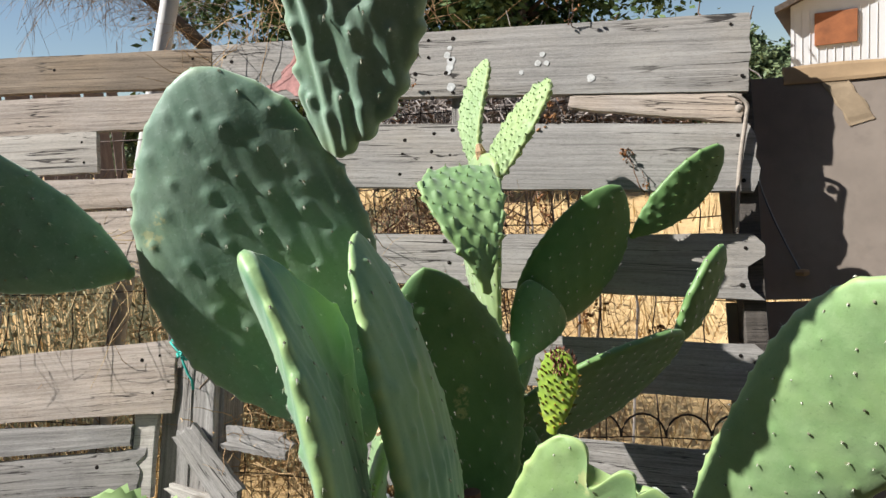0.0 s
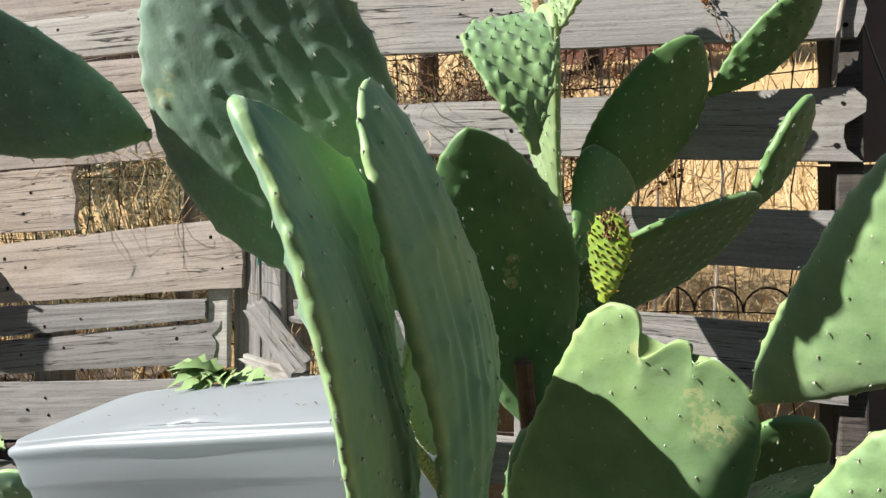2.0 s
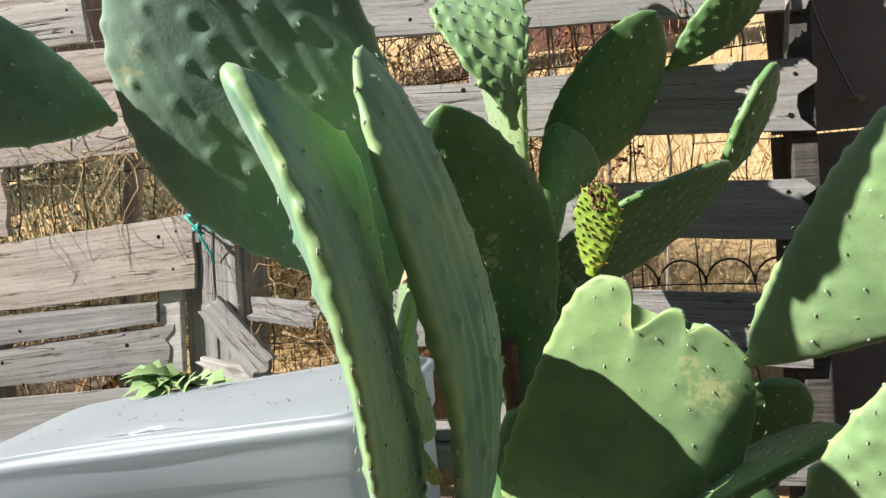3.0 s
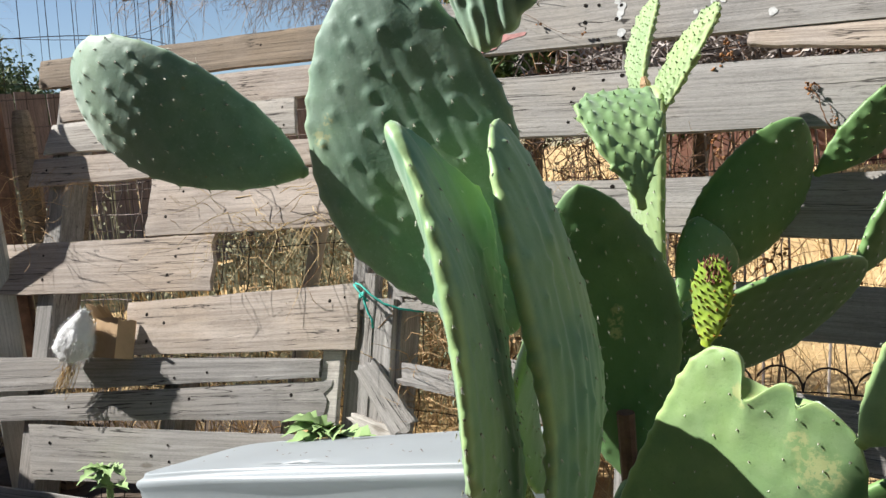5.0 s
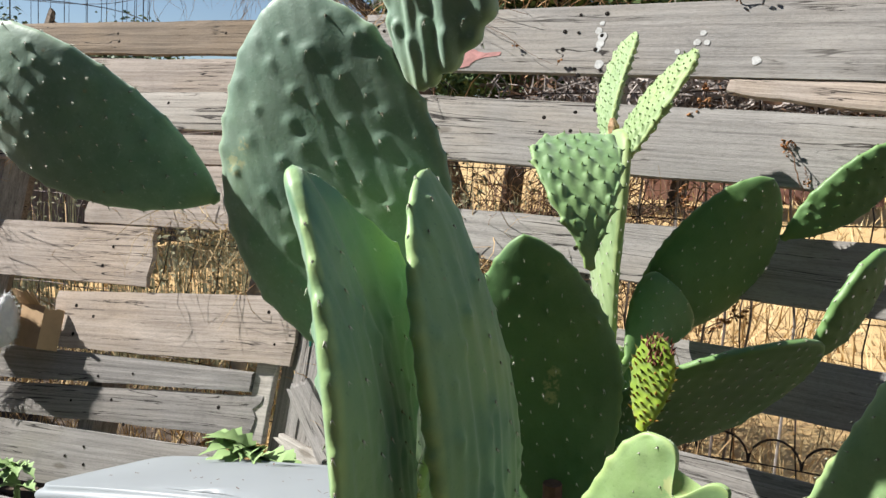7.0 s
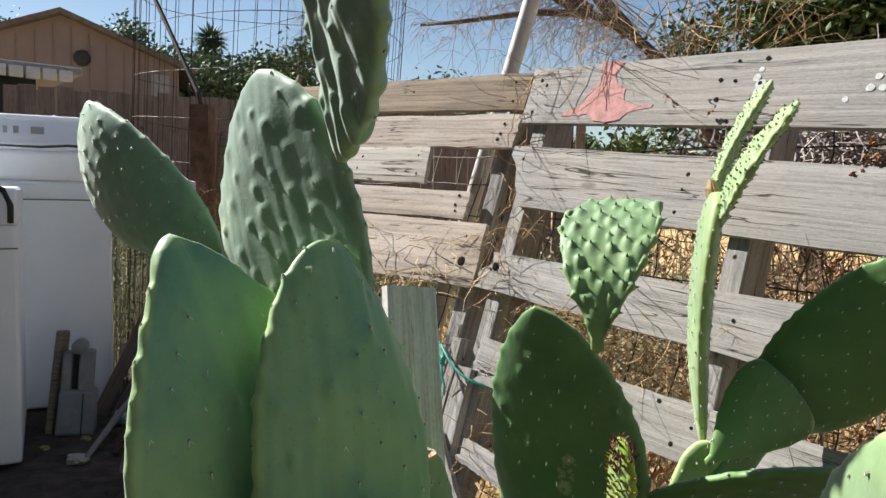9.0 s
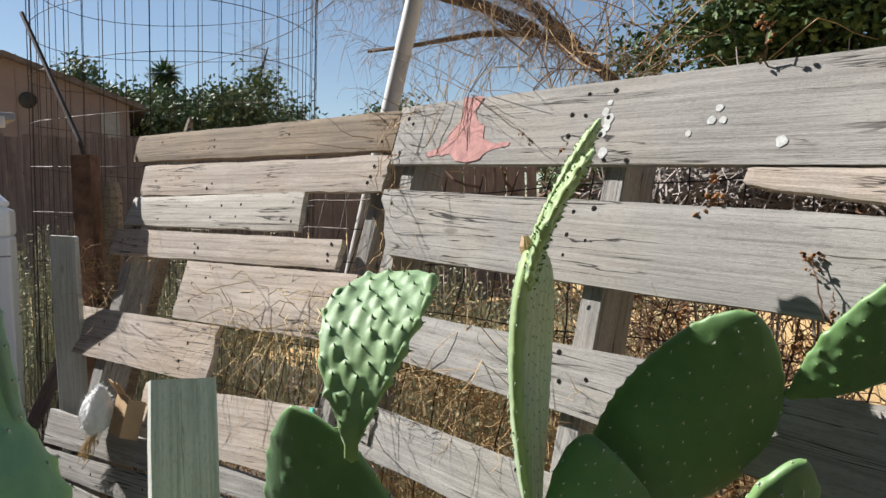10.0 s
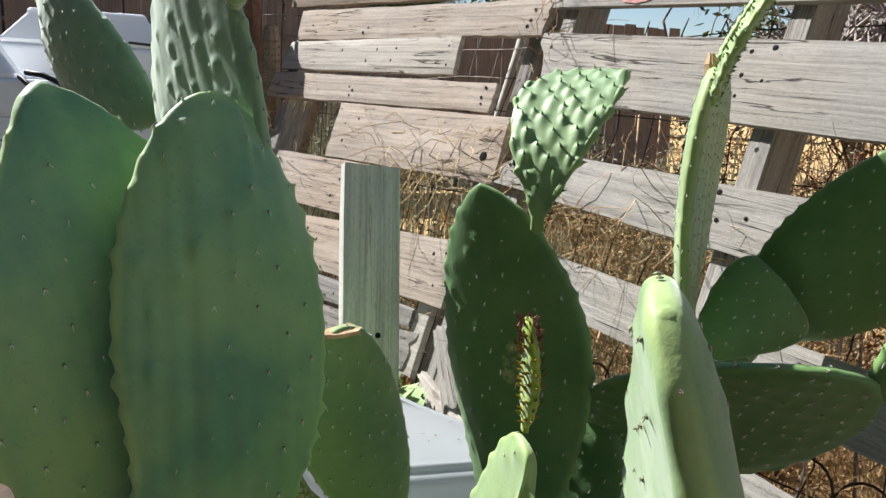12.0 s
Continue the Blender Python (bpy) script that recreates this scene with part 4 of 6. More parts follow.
pad((0.0734, 1.1398, 0.6682), (0.1443, 1.1662, 0.8112), (0.748, -0.611, -0.258), 0.0332, 0.6186, 0.5828, 0.0256, 0.0135, -0.058, -0.0167, 0.0113, M_MID, 0.0014, 0.005, 0.022, seed=11)
pad((-0.0929, 0.8786, 0.6295), (-0.0715, 0.8581, 0.7386), (-0.517, -0.854, -0.059), 0.0267, 0.7373, 0.4555, -0.0432, -0.0296, 0.1537, -0.0707, 0.0063, M_BUD, 0.0018, 0.003, 0.0115, 0, 'bud', spine_len=0.007, label='small yellow-green bud pad with dark red spine tips', seed=12)
pad((-0.1748, 0.8171, 0.3121), (-0.0068, 0.8412, 0.6054), (-0.151, -0.974, 0.167), 0.1212, 0.3055, 0.205, 0.0739, -0.0486, -0.0034, -0.0221, 0.0097, M_PAD, 0.0016, 0.0055, 0.046, 0.0006, wave=0.004, rings=100, label='pale green pad with a scarred, notched top', notches=((-0.19, 0.13, 0.13), (0.22, 0.05, 0.06)), scars=((0.80, 0.55, 1, 0.024), (0.86, 0.30, 1, 0.012), (0.50, 0.85, 1, 0.009), (0.93, -0.35, 1, 0.012)), spine_len=0.003, seed=13)
pad((0.0664, 0.8165, 0.5462), (0.231, 0.6603, 0.8518), (-0.5224, -0.8327, -0.1366), 0.0773, 0.8698, 0.5883, 0.0486, -0.0627, 0.118, -0.0517, 0.017, M_PAD, 0.0015, 0.0050, 0.038, 0.0006, wave=0.004, rings=130, edges=((-1, 0.14, 0.0663, 0.14), (1, 0.22, -0.0624, 0.18)), fold=(0.1467, 0.35, 0.8), spine_len=0.003, seed=14)
pad((-0.2392, 1.2677, 0.938), (-0.2455, 1.4385, 1.1418), (-0.729, -0.536, 0.426), 0.0378, 0.7935, 0.5565, -0.0711, 0.021, -0.4559, 0.1188, 0.0075, M_NEW, 0.0034, 0.0034, 0.0165, 0, 'leaflets', spine_len=0.0042, tail=0.8, rings=120, label='narrow young light-green pad with knobbly rows', seed=15)
pad((-0.2212, 1.2536, 0.9166), (-0.1039, 1.2292, 1.0786), (-0.696, -0.586, 0.416), 0.0448, 0.5762, 0.5111, 0.0566, 0.0636, 0.2026, -0.0054, 0.0058, M_NEW, 0.0034, 0.0034, 0.0165, 0, 'leaflets', spine_len=0.0042, tail=0.8, rings=120, label='narrow young light-green pad with knobbly rows', seed=16)
pad((-0.2175, 1.249, 0.612), (-0.2363, 1.2824, 0.9671), (0.876, 0.482, 0.001), 0.1006, 0.8459, 0.359, 0.0649, -0.0431, -0.0105, 0.084, 0.0156, M_NEW, 0.0013, 0.004, 0.028, ribs=0.0014, seed=17)
pad((-0.310, 0.8739, 0.4278), (-0.2573, 0.7625, 0.689), (0.963, 0.254, -0.086), 0.0671, 0.5049, 0.5219, 0.0092, -0.0759, 0.1467, -0.0643, 0.0119, M_PAD, 0.001, 0.006, 0.034, edges=((-1, 0.86, 0.55, 0.22),), seed=18)
pad((0.1206, 0.6437, 0.4638), (0.1687, 0.636, 0.6323), (-0.321, -0.946, 0.048), 0.0549, 0.3405, 0.6467, 0.0657, -0.0098, 0.0913, 0.0033, 0.0121, M_PAD, 0.002, 0.006, 0.028, spine_len=0.003, seed=19)
pad((0.1879, 0.601, 0.6243), (0.2392, 0.5646, 0.7495), (-0.155, -0.964, -0.217), 0.0328, 0.7882, 0.4843, 0.0146, -0.0012, 0.0243, -0.0045, 0.0119, M_PAD, 0.0022, 0.0045, 0.024, spine_len=0.003, seed=20)
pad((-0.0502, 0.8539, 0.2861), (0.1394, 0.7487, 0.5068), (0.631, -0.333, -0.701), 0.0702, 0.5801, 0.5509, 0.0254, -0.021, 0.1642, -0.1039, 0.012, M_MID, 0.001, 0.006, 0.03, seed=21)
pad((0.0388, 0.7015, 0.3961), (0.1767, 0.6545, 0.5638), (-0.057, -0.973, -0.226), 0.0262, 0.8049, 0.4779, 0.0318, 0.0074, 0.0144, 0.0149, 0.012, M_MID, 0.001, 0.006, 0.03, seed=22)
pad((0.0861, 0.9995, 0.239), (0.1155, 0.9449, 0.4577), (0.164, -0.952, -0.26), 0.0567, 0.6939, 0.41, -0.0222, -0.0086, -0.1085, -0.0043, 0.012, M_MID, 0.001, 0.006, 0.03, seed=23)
pad((-0.2645, 0.6066, 0.3398), (-0.228, 0.6010, 0.4780), (0.135, -0.985, -0.107), 0.098, 0.7396, 0.5306, -0.0144, 0.0126, 0.0199, 0.0611, 0.0131, M_PAD, 0.001, 0.006, 0.033, seed=24)

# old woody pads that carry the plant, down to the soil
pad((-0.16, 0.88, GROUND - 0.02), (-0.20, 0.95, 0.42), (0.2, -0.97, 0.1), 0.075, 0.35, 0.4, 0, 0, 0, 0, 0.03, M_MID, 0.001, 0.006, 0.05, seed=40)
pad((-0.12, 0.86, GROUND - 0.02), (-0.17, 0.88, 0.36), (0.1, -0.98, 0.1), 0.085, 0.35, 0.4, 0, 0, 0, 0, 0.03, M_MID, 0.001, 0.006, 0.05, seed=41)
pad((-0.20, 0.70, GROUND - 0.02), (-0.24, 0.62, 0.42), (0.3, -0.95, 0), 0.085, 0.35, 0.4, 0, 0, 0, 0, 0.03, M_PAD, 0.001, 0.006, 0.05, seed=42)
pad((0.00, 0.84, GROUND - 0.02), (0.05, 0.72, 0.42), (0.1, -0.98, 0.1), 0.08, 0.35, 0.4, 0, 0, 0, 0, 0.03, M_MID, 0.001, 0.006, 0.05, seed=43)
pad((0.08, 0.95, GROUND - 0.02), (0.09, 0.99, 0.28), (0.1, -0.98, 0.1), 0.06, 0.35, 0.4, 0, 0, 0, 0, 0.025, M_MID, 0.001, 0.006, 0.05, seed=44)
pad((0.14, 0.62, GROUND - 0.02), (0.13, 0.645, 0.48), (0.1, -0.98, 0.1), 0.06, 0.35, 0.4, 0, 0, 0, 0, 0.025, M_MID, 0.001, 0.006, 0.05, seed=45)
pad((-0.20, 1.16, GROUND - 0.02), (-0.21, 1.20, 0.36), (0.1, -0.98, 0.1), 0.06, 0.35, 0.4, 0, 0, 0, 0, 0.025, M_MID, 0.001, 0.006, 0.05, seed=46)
pad((-0.215, 1.19, 0.33), (-0.205, 1.235, 0.625), (0.75, -0.66, 0), 0.045, 0.55, 0.45, 0, 0, 0, 0, 0.014, M_NEW, 0.001, 0.006, 0.03, seed=47, label="yellow-green pad that carries younger ones")
pad((-0.20, 1.03, 0.36), (-0.16, 1.05, 0.575), (0.3, -0.9, 0.1), 0.05, 0.5, 0.45, 0, 0, 0, 0, 0.014, M_MID, 0.001, 0.006, 0.03, seed=48)
pad((-0.19, 1.22, 0.55), (-0.17, 1.36, 0.66), (0.9, -0.4, 0), 0.03, 0.5, 0.45, 0, 0, 0, 0, 0.013, M_MID, 0.001, 0.006, 0.03, seed=49)
neighbour = root("prickly_pear_cactus", (-1.36, 1.0, GROUND), "low pale green prickly pear pads growing beside the white tub", "cactus")
pad((-1.36, 1.0, GROUND - 0.02), (-1.35, 0.985, 0.185), (0.25, -0.93, 0.25), 0.085, 0.5, 0.45, 0, 0, 0.1, 0, 0.014, M_PALE, 0.0016, 0.005, 0.036, seed=60, wave=0.003, owner=neighbour)
pad((-1.49, 1.0, GROUND - 0.02), (-1.53, 0.99, 0.15), (0.1, -0.95, 0.28), 0.06, 0.5, 0.45, 0, 0, 0.1, 0, 0.013, M_MID, 0.0016, 0.005, 0.034, seed=61, owner=neighbour)
# corky scar down the rim of the pad between the two tall ones, and the dried cut on its top
cork = Soup()
cork.tube([(x - 0.008, y - 0.012, z) for x, y, z in ((-0.290, 0.836, 0.385), (-0.297, 0.815, 0.430), (-0.296, 0.797, 0.455), (-0.293, 0.764, 0.495), (-0.286, 0.739, 0.547), (-0.280, 0.730, 0.574), (-0.273, 0.727, 0.602), (-0.264, 0.727, 0.632))],
          [0.009, 0.0095, 0.0095, 0.009, 0.008, 0.0065, 0.005, 0.003], 10)
part("corky_scar", cork.mesh("corky_scar", M_CORK, True), cactus, "pale corky scar with a net of cracks")
cut = Soup()
for k in range(14):
    w = 2 * math.pi * k / 14
    cut.v.append((-0.264 + 0.013 * math.cos(w) + rnd.uniform(-0.004, 0.004), 0.766 + 0.034 * math.sin(w), 0.687 + rnd.uniform(-0.003, 0.004)))
cut.v.append((-0.264, 0.766, 0.691))
cut.f = [(k, (k + 1) % 14, 14) for k in range(14)]
n0 = len(cut.v)
for k in range(14):
    p = cut.v[k]
    cut.v.append((p[0], p[1], p[2] - 0.004))
cut.f += [(k, n0 + k, n0 + (k + 1) % 14, (k + 1) % 14) for k in range(14)]
part("dried_cut", cut.mesh("dried_cut", M_CUT), cactus, "dried tan cut surface")
fl = Soup()
for k in range(9):
    w = 2 * math.pi * k / 9
    fl.tube([Vector((-0.232 + 0.004 * math.cos(w), 1.262 + 0.004 * math.sin(w), 0.955)), Vector((-0.232 + 0.006 * math.cos(w), 1.262 + 0.006 * math.sin(w), 0.972)), Vector((-0.234 + 0.003 * math.cos(w), 1.262 + 0.003 * math.sin(w), 0.985))], [0.003, 0.0035, 0.0012], 5)
part("dried_flower", fl.mesh("dried_flower", M_CUT), cactus, "dried tan flower remnant")

# ---------------------------------------------------------------- things by the cactus
sk = Soup()
sk.tube([(-0.216, 0.958, GROUND - 0.05), (-0.217, 0.956, 0.3), (-0.217, 0.954, 0.508)], [0.012, 0.012, 0.0125], 10)
thing("rusty_stake", sk.mesh("rusty_stake", M_RUST, False), "short rusty iron pipe stake beside the cactus", "stake")

ub = root("upright_board", (-0.45, 0.91, 0.42), "grey-green upright wooden board standing on the white tub", "board")
c0, c1 = Vector((-0.458, 0.872, 0.837)), Vector((-0.447, 0.945, 0.829))
wid = (c1 - c0).length
X = (c1 - c0).normalized()
Z = Vector((-0.30, 0.27, 1.0)).normalized()
Z = (Z - X * Z.dot(X)).normalized()
Y = Z.cross(X)
lz = 0.42
ctr = (c0 + c1) / 2 - Z * lz / 2 + Y * 0.010
mt = Matrix(((X.x, Y.x, Z.x, ctr.x), (X.y, Y.y, Z.y, ctr.y), (X.z, Y.z, Z.z, ctr.z), (0, 0, 0, 1)))
part("board", board_mesh((Vector((-wid / 2, lz / 2)), Vector((wid / 2, lz / 2)), Vector((wid / 2, -lz / 2)), Vector((-wid / 2, -lz / 2))), 0.02, M_STUB, 300, 0.001, 0.001), ub, m=mt)
hl = Soup()
hl.dome(ctr + X * 0.008 + Z * (lz / 2 - 0.215) - Y * 0.0102, -Y, 0.004, 0.001, 8)
part("nail_hole", hl.mesh("nail_hole", M_NAIL), ub, "dark nail hole")


def tub():
    """A long white plastic box lying on its side: rounded corners, a lip round the top, an inset front."""
    ob = root("plastic_tub", (-0.75, 1.02, GROUND), "long white plastic tub with a rounded rim lying by the fence", "tub")
    X0, X1, Y0, Y1 = -1.235, -0.40, 0.90, 1.215

    def top(x, y):
        return 0.312 + 0.147 * (x + 1.235) - 0.19 * (y - 0.90) - 0.05 * max(0, (-1.0 - x)) ** 1.3

    def shell(inset, z_off0, z_off1, name, mat, label=""):
        vs, fs = [], []
        ring = []
        rad = 0.05
        for cx, cy, a0 in ((X1 - rad, Y1 - rad, 0), (X0 + rad, Y1 - rad, 90), (X0 + rad, Y0 + rad, 180), (X1 - rad, Y0 + rad, 270)):
            for k in range(7):
                w = radians(a0 + 15 * k)
                ring.append((cx + (rad - inset) * math.cos(w), cy + (rad - inset) * math.sin(w)))
        # longer sides get extra points
        dense = []
        for i, p in enumerate(ring):
            q = ring[(i + 1) % len(ring)]
            n = max(1, int(math.dist(p, q) / 0.06))
            for k in range(n):
                dense.append((p[0] + (q[0] - p[0]) * k / n, p[1] + (q[1] - p[1]) * k / n))
        levels = z_off0
        for dz, ins in levels:
            for x, y in dense:
                cx, cy = (X0 + X1) / 2, (Y0 + Y1) / 2
                f = 1 - ins / max(0.1, math.dist((x, y), (cx, cy)))
                px, py = cx + (x - cx) * f, cy + (y - cy) * f
                z = top(px, py) + dz if dz > -0.5 else GROUND - 0.01
                vs.append((px, py, z))
        n = len(dense)
        for l in range(len(levels) - 1):
            for i in range(n):
                fs.append((l * n + i, l * n + (i + 1) % n, (l + 1) * n + (i + 1) % n, (l + 1) * n + i))
        c = len(vs)
        cx, cy = (X0 + X1) / 2, (Y0 + Y1) / 2
        if z_off1:
            # lid: rings drawn to the middle line
            last = (len(levels) - 1) * n
            prev = last
            for f in (0.74, 0.5, 0.25):
                b0 = len(vs)
                for x, y in dense:
                    px, py = cx + (x - cx) * f, cy + (y - cy) * f
                    vs.append((px, py, top(px, py) + levels[-1][0] + 0.006 * (1 - f)))
                for i in range(n):
                    fs.append((prev + i, prev + (i + 1) % n, b0 + (i + 1) % n, b0 + i))
                prev = b0
            vs.append((cx, cy, top(cx, cy) + 0.006))
            for i in range(n):
                fs.append((prev + i, prev + (i + 1) % n, len(vs) - 1))
        part(name, mesh_of(name, vs, fs, mat, True), ob, label)

    shell(0.0, [(-0.9, 0.034), (-0.22, 0.020), (-0.105, 0.015), (-0.096, 0.009), (-0.088, 0.006), (-0.050, 0.004), (-0.032, 0.002), (-0.027, -0.003), (-0.020, -0.005), (-0.014, -0.002), (-0.011, 0.006), (-0.009, 0.012), (-0.004, 0.016), (0.0, 0.018), (0.001, 0.024), (-0.001, 0.032), (0.0, 0.045)], True, "shell", M_PLASTIC)
    dirt = Soup()
    for k in range(26):
        x, y = rnd.uniform(X0 + 0.1, X1 - 0.1), rnd.uniform(Y0 + 0.06, Y1 - 0.04)
        w = rnd.uniform(0, 6.3)
        dirt.quad((x, y, top(x, y) + 0.006), Vector((math.cos(w), math.sin(w), 0.1)) * rnd.uniform(0.001, 0.005), Vector((-math.sin(w), math.cos(w), 0)) * rnd.uniform(0.0005, 0.0011))
    tagged(part("litter", dirt.mesh("litter", M_DARKSTALK), ob, "bits of dry litter"), kind="stuff")


tub()


def weed_plant(name, base, size, leaves, seed, label):
    """A low thistle-like weed: toothed leaves from one crown."""
    r = random.Random(seed)
    ob = root(name, (base[0], base[1], GROUND), label, "weed")
    base = Vector(base)
    st = Soup()
    st.tube([(base.x, base.y, GROUND - 0.01), base - Vector((0.01, 0, 0.1)), base], [0.006, 0.005, 0.004], 6)
    part("stem", st.mesh("stem", M_WEED), ob)
    for k in range(leaves):
        sp = Soup()
        an = r.uniform(-0.3, 3.4) if k else 0.2
        d = Vector((math.cos(an), -abs(math.sin(an)) * 0.7, r.uniform(0.05, 0.75))).normalized()
        s = d.cross(Vector((0, 0, 1))).normalized()
        up = s.cross(d)
        L = size * r.uniform(0.7, 1.15)
        n = 9
        mids, lefts, rights = [], [], []
        for i in range(n + 1):
            t = i / n
            w = L * 0.24 * math.sin(min(1, t * 1.15) * 3.0) ** 0.7 * (1.0 if i % 2 else 0.55) if 0 < i < n else L * 0.01
            m = base + d * L * t + up * (0.25 * L * t * (1 - t)) - Vector((0, 0, 0.25 * L * t * t))
            mids.append(m)
            lefts.append(m + s * w + up * w * 0.5)
            rights.append(m - s * w + up * w * 0.5)
        n0 = len(sp.v)
        for a, b, c in zip(lefts, mids, rights):
            sp.v += [a, b, c]
        for i in range(n):
            q = n0 + i * 3
            sp.f += [(q, q + 1, q + 4, q + 3), (q + 1, q + 2, q + 5, q + 4)]
        part("leaf", sp.mesh("leaf", M_WEED, True), ob)
    return ob


pw = RIGHT.at(-0.97, 0.275, 0.055)
weed_plant("thistle_weed", pw, 0.135, 18, 3, "green toothed-leaf weed growing behind the white tub")
pw = LEFT.at(0.66, 0.095, 0.055)
weed_plant("thistle_weed", pw, 0.09, 6, 5, "small bright green weed against the lowest boards")
pw = LEFT.at(0.705, 0.135, 0.035)
weed_plant("thistle_weed", pw, 0.085, 9, 8, "thin climbing green weed on a pallet board")

# torn cardboard with cotton fluff, stuck behind the boards
cb = root("torn_cardboard", LEFT.at(0.80, 0.48, 0.0), "torn brown cardboard piece stuck between boards", "cardboard")
for a0, a1, o0, o1, v0, v1, lean in ((0.800, 0.712, 0.040, 0.052, 0.420, 0.528, 0.004), (0.712, 0.688, 0.052, 0.016, 0.420, 0.524, 0.004), (0.815, 0.735, 0.030, 0.040, 0.515, 0.556, 0.045)):
    vs, fs = [], []
    for i in range(13):                                    # one torn panel: straight foot, ragged top
        t = i / 12
        a, off = a0 + (a1 - a0) * t, o0 + (o1 - o0) * t
        rag = 0.010 * noise.noise((t * 4.1, a0 * 30, 2)) + 0.004 * noise.noise((t * 15, a0 * 30, 5))
        for thick in (0.0, -0.004):
            vs.append(LEFT.at(a, v0, off + thick))
            vs.append(LEFT.at(a, v1 + rag, off + lean + thick))
    for i in range(12):
        q = i * 4
        fs += [(q, q + 4, q + 5, q + 1), (q + 2, q + 3, q + 7, q + 6), (q + 1, q + 5, q + 7, q + 3), (q, q + 2, q + 6, q + 4)]
    fs += [(0, 1, 3, 2), (48, 50, 51, 49)]
    part("flap", mesh_of("flap", vs, fs, M_CARD), cb)
bm = bmesh.new()
bmesh.ops.create_icosphere(bm, subdivisions=4, radius=1.0)
for v in bm.verts:
    k = noise.noise(v.co * 1.8) * 0.16 + noise.noise(v.co * 5.0) * 0.06 + noise.noise(v.co * 30.0) * 0.03
    v.co *= 1 + k
    v.co = Vector((v.co.x * (0.060 - 0.036 * v.co.z) + 0.036 * v.co.z + 0.012 * v.co.z * v.co.z, v.co.y * (0.036 - 0.014 * v.co.z), v.co.z * 0.070))
fp = LEFT.at(0.836, 0.474, 0.070)
hair = Soup()
for v in bm.verts:
    for _ in range(2):
        o = v.co + Vector((rnd.gauss(0, .002), rnd.gauss(0, .002), rnd.gauss(0, .002)))
        dv = (v.co.normalized() + Vector((rnd.gauss(0, .7), rnd.gauss(0, .7), rnd.gauss(-0.2, .7)))).normalized() * rnd.uniform(0.004, 0.013)
        hair.tube([fp + o * 0.96, fp + o + dv * 0.6, fp + o + dv + Vector((0, 0, -0.002))], [0.0005, 0.0004, 0.0002], 3, False)
fluff = thing("cotton_fluff", bm_mesh("cotton_fluff", bm, M_FLUFF, True), "clump of white stuffing fluff hanging from torn cardboard", "fluff", m=Matrix.Translation(fp))
tagged(part("fuzz", hair.mesh("fuzz", M_FLUFF), fluff), kind="stuff")
sp = Soup()
for k in range(46):
    a, v = 0.85 + rnd.gauss(0, 0.008), 0.435
    pts = [LEFT.at(a, v, 0.055)]
    for i in range(5):
        a += 0.009 + rnd.gauss(0, 0.007)
        v -= 0.022 + rnd.gauss(0, 0.006)
        pts.append(LEFT.at(a, v, 0.03 + rnd.uniform(0, 0.02)))
    sp.tube(pts, 0.0007, 3, False)
thing("hanging_fibres", sp.mesh("hanging_fibres", M_STRAW), "strand of pale tangled plant fibre hanging from fluff", "fibres", kind="stuff")


def cord(name, pts, radius, material, label, category, twist=False):
    """A rope or wire through the points, smoothed."""
    pts = [Vector(p) for p in pts]
    out = []
    for i in range(len(pts) - 1):
        p0, p1, p2, p3 = pts[max(i - 1, 0)], pts[i], pts[i + 1], pts[min(i + 2, len(pts) - 1)]
        for k in range(6):
            t = k / 6
            out.append(0.5 * ((2 * p1) + (p2 - p0) * t + (2 * p0 - 5 * p1 + 4 * p2 - p3) * t * t + (3 * p1 - p0 - 3 * p2 + p3) * t ** 3))
    out.append(pts[-1])
    sp = Soup()
    sp.tube(out, radius, 7)
    return thing(name, sp.mesh(name, material, True), label, category)


R = RIGHT.at
tw = root("teal_twine", R(-0.93, 0.60, 0.02), "loop of teal plastic twine tied round the post", "twine")
for pts in ([(-0.975, 0.630, 0.020), (-0.955, 0.618, 0.034), (-0.935, 0.600, 0.034), (-0.922, 0.590, 0.034)],
            [(-0.972, 0.634, 0.018), (-0.945, 0.628, 0.036), (-0.915, 0.605, 0.034), (-0.88, 0.585, 0.030), (-0.845, 0.575, 0.018), (-0.80, 0.572, -0.02)],
            [(-0.940, 0.610, 0.034), (-0.930, 0.592, 0.040), (-0.922, 0.578, 0.040), (-0.915, 0.562, 0.038), (-0.906, 0.548, 0.034), (-0.905, 0.528, 0.030)],
            [(-0.945, 0.604, 0.036), (-0.938, 0.596, 0.044), (-0.929, 0.600, 0.044), (-0.932, 0.609, 0.040), (-0.942, 0.606, 0.034)]):
    q = Soup()
    q.tube([R(*p) for p in pts], 0.0026, 6)
    part("strand", q.mesh("strand", M_TWINE, True), tw)
cord("white_rope", [R(0.205, 1.10, 0.008), R(0.222, 1.094, 0.012), R(0.238, 1.078, 0.010), R(0.236, 1.055, 0.009), R(0.224, 0.99, 0.008), R(0.214, 0.92, 0.007), R(0.206, 0.83, 0.006)], 0.0042, M_ROPE, "frayed white rope tied to the corner of a pallet", "rope")
bl = Soup()
bl.dome(R(0.225, 1.072, 0.006), RIGHT.n, 0.009, 0.004, 10)
thing("insulator_knob", bl.mesh("insulator_knob", M_ROPE, True), "round worn knob nailed at the pallet corner", "knob")
cord("thin_cable", [R(0.252, 1.03, -0.05), R(0.265, 0.945, -0.075), R(0.294, 0.858, -0.090), R(0.332, 0.764, -0.092)], 0.0018, M_GALV, "thin grey cable hanging on the plywood", "cable")
bt = Soup()
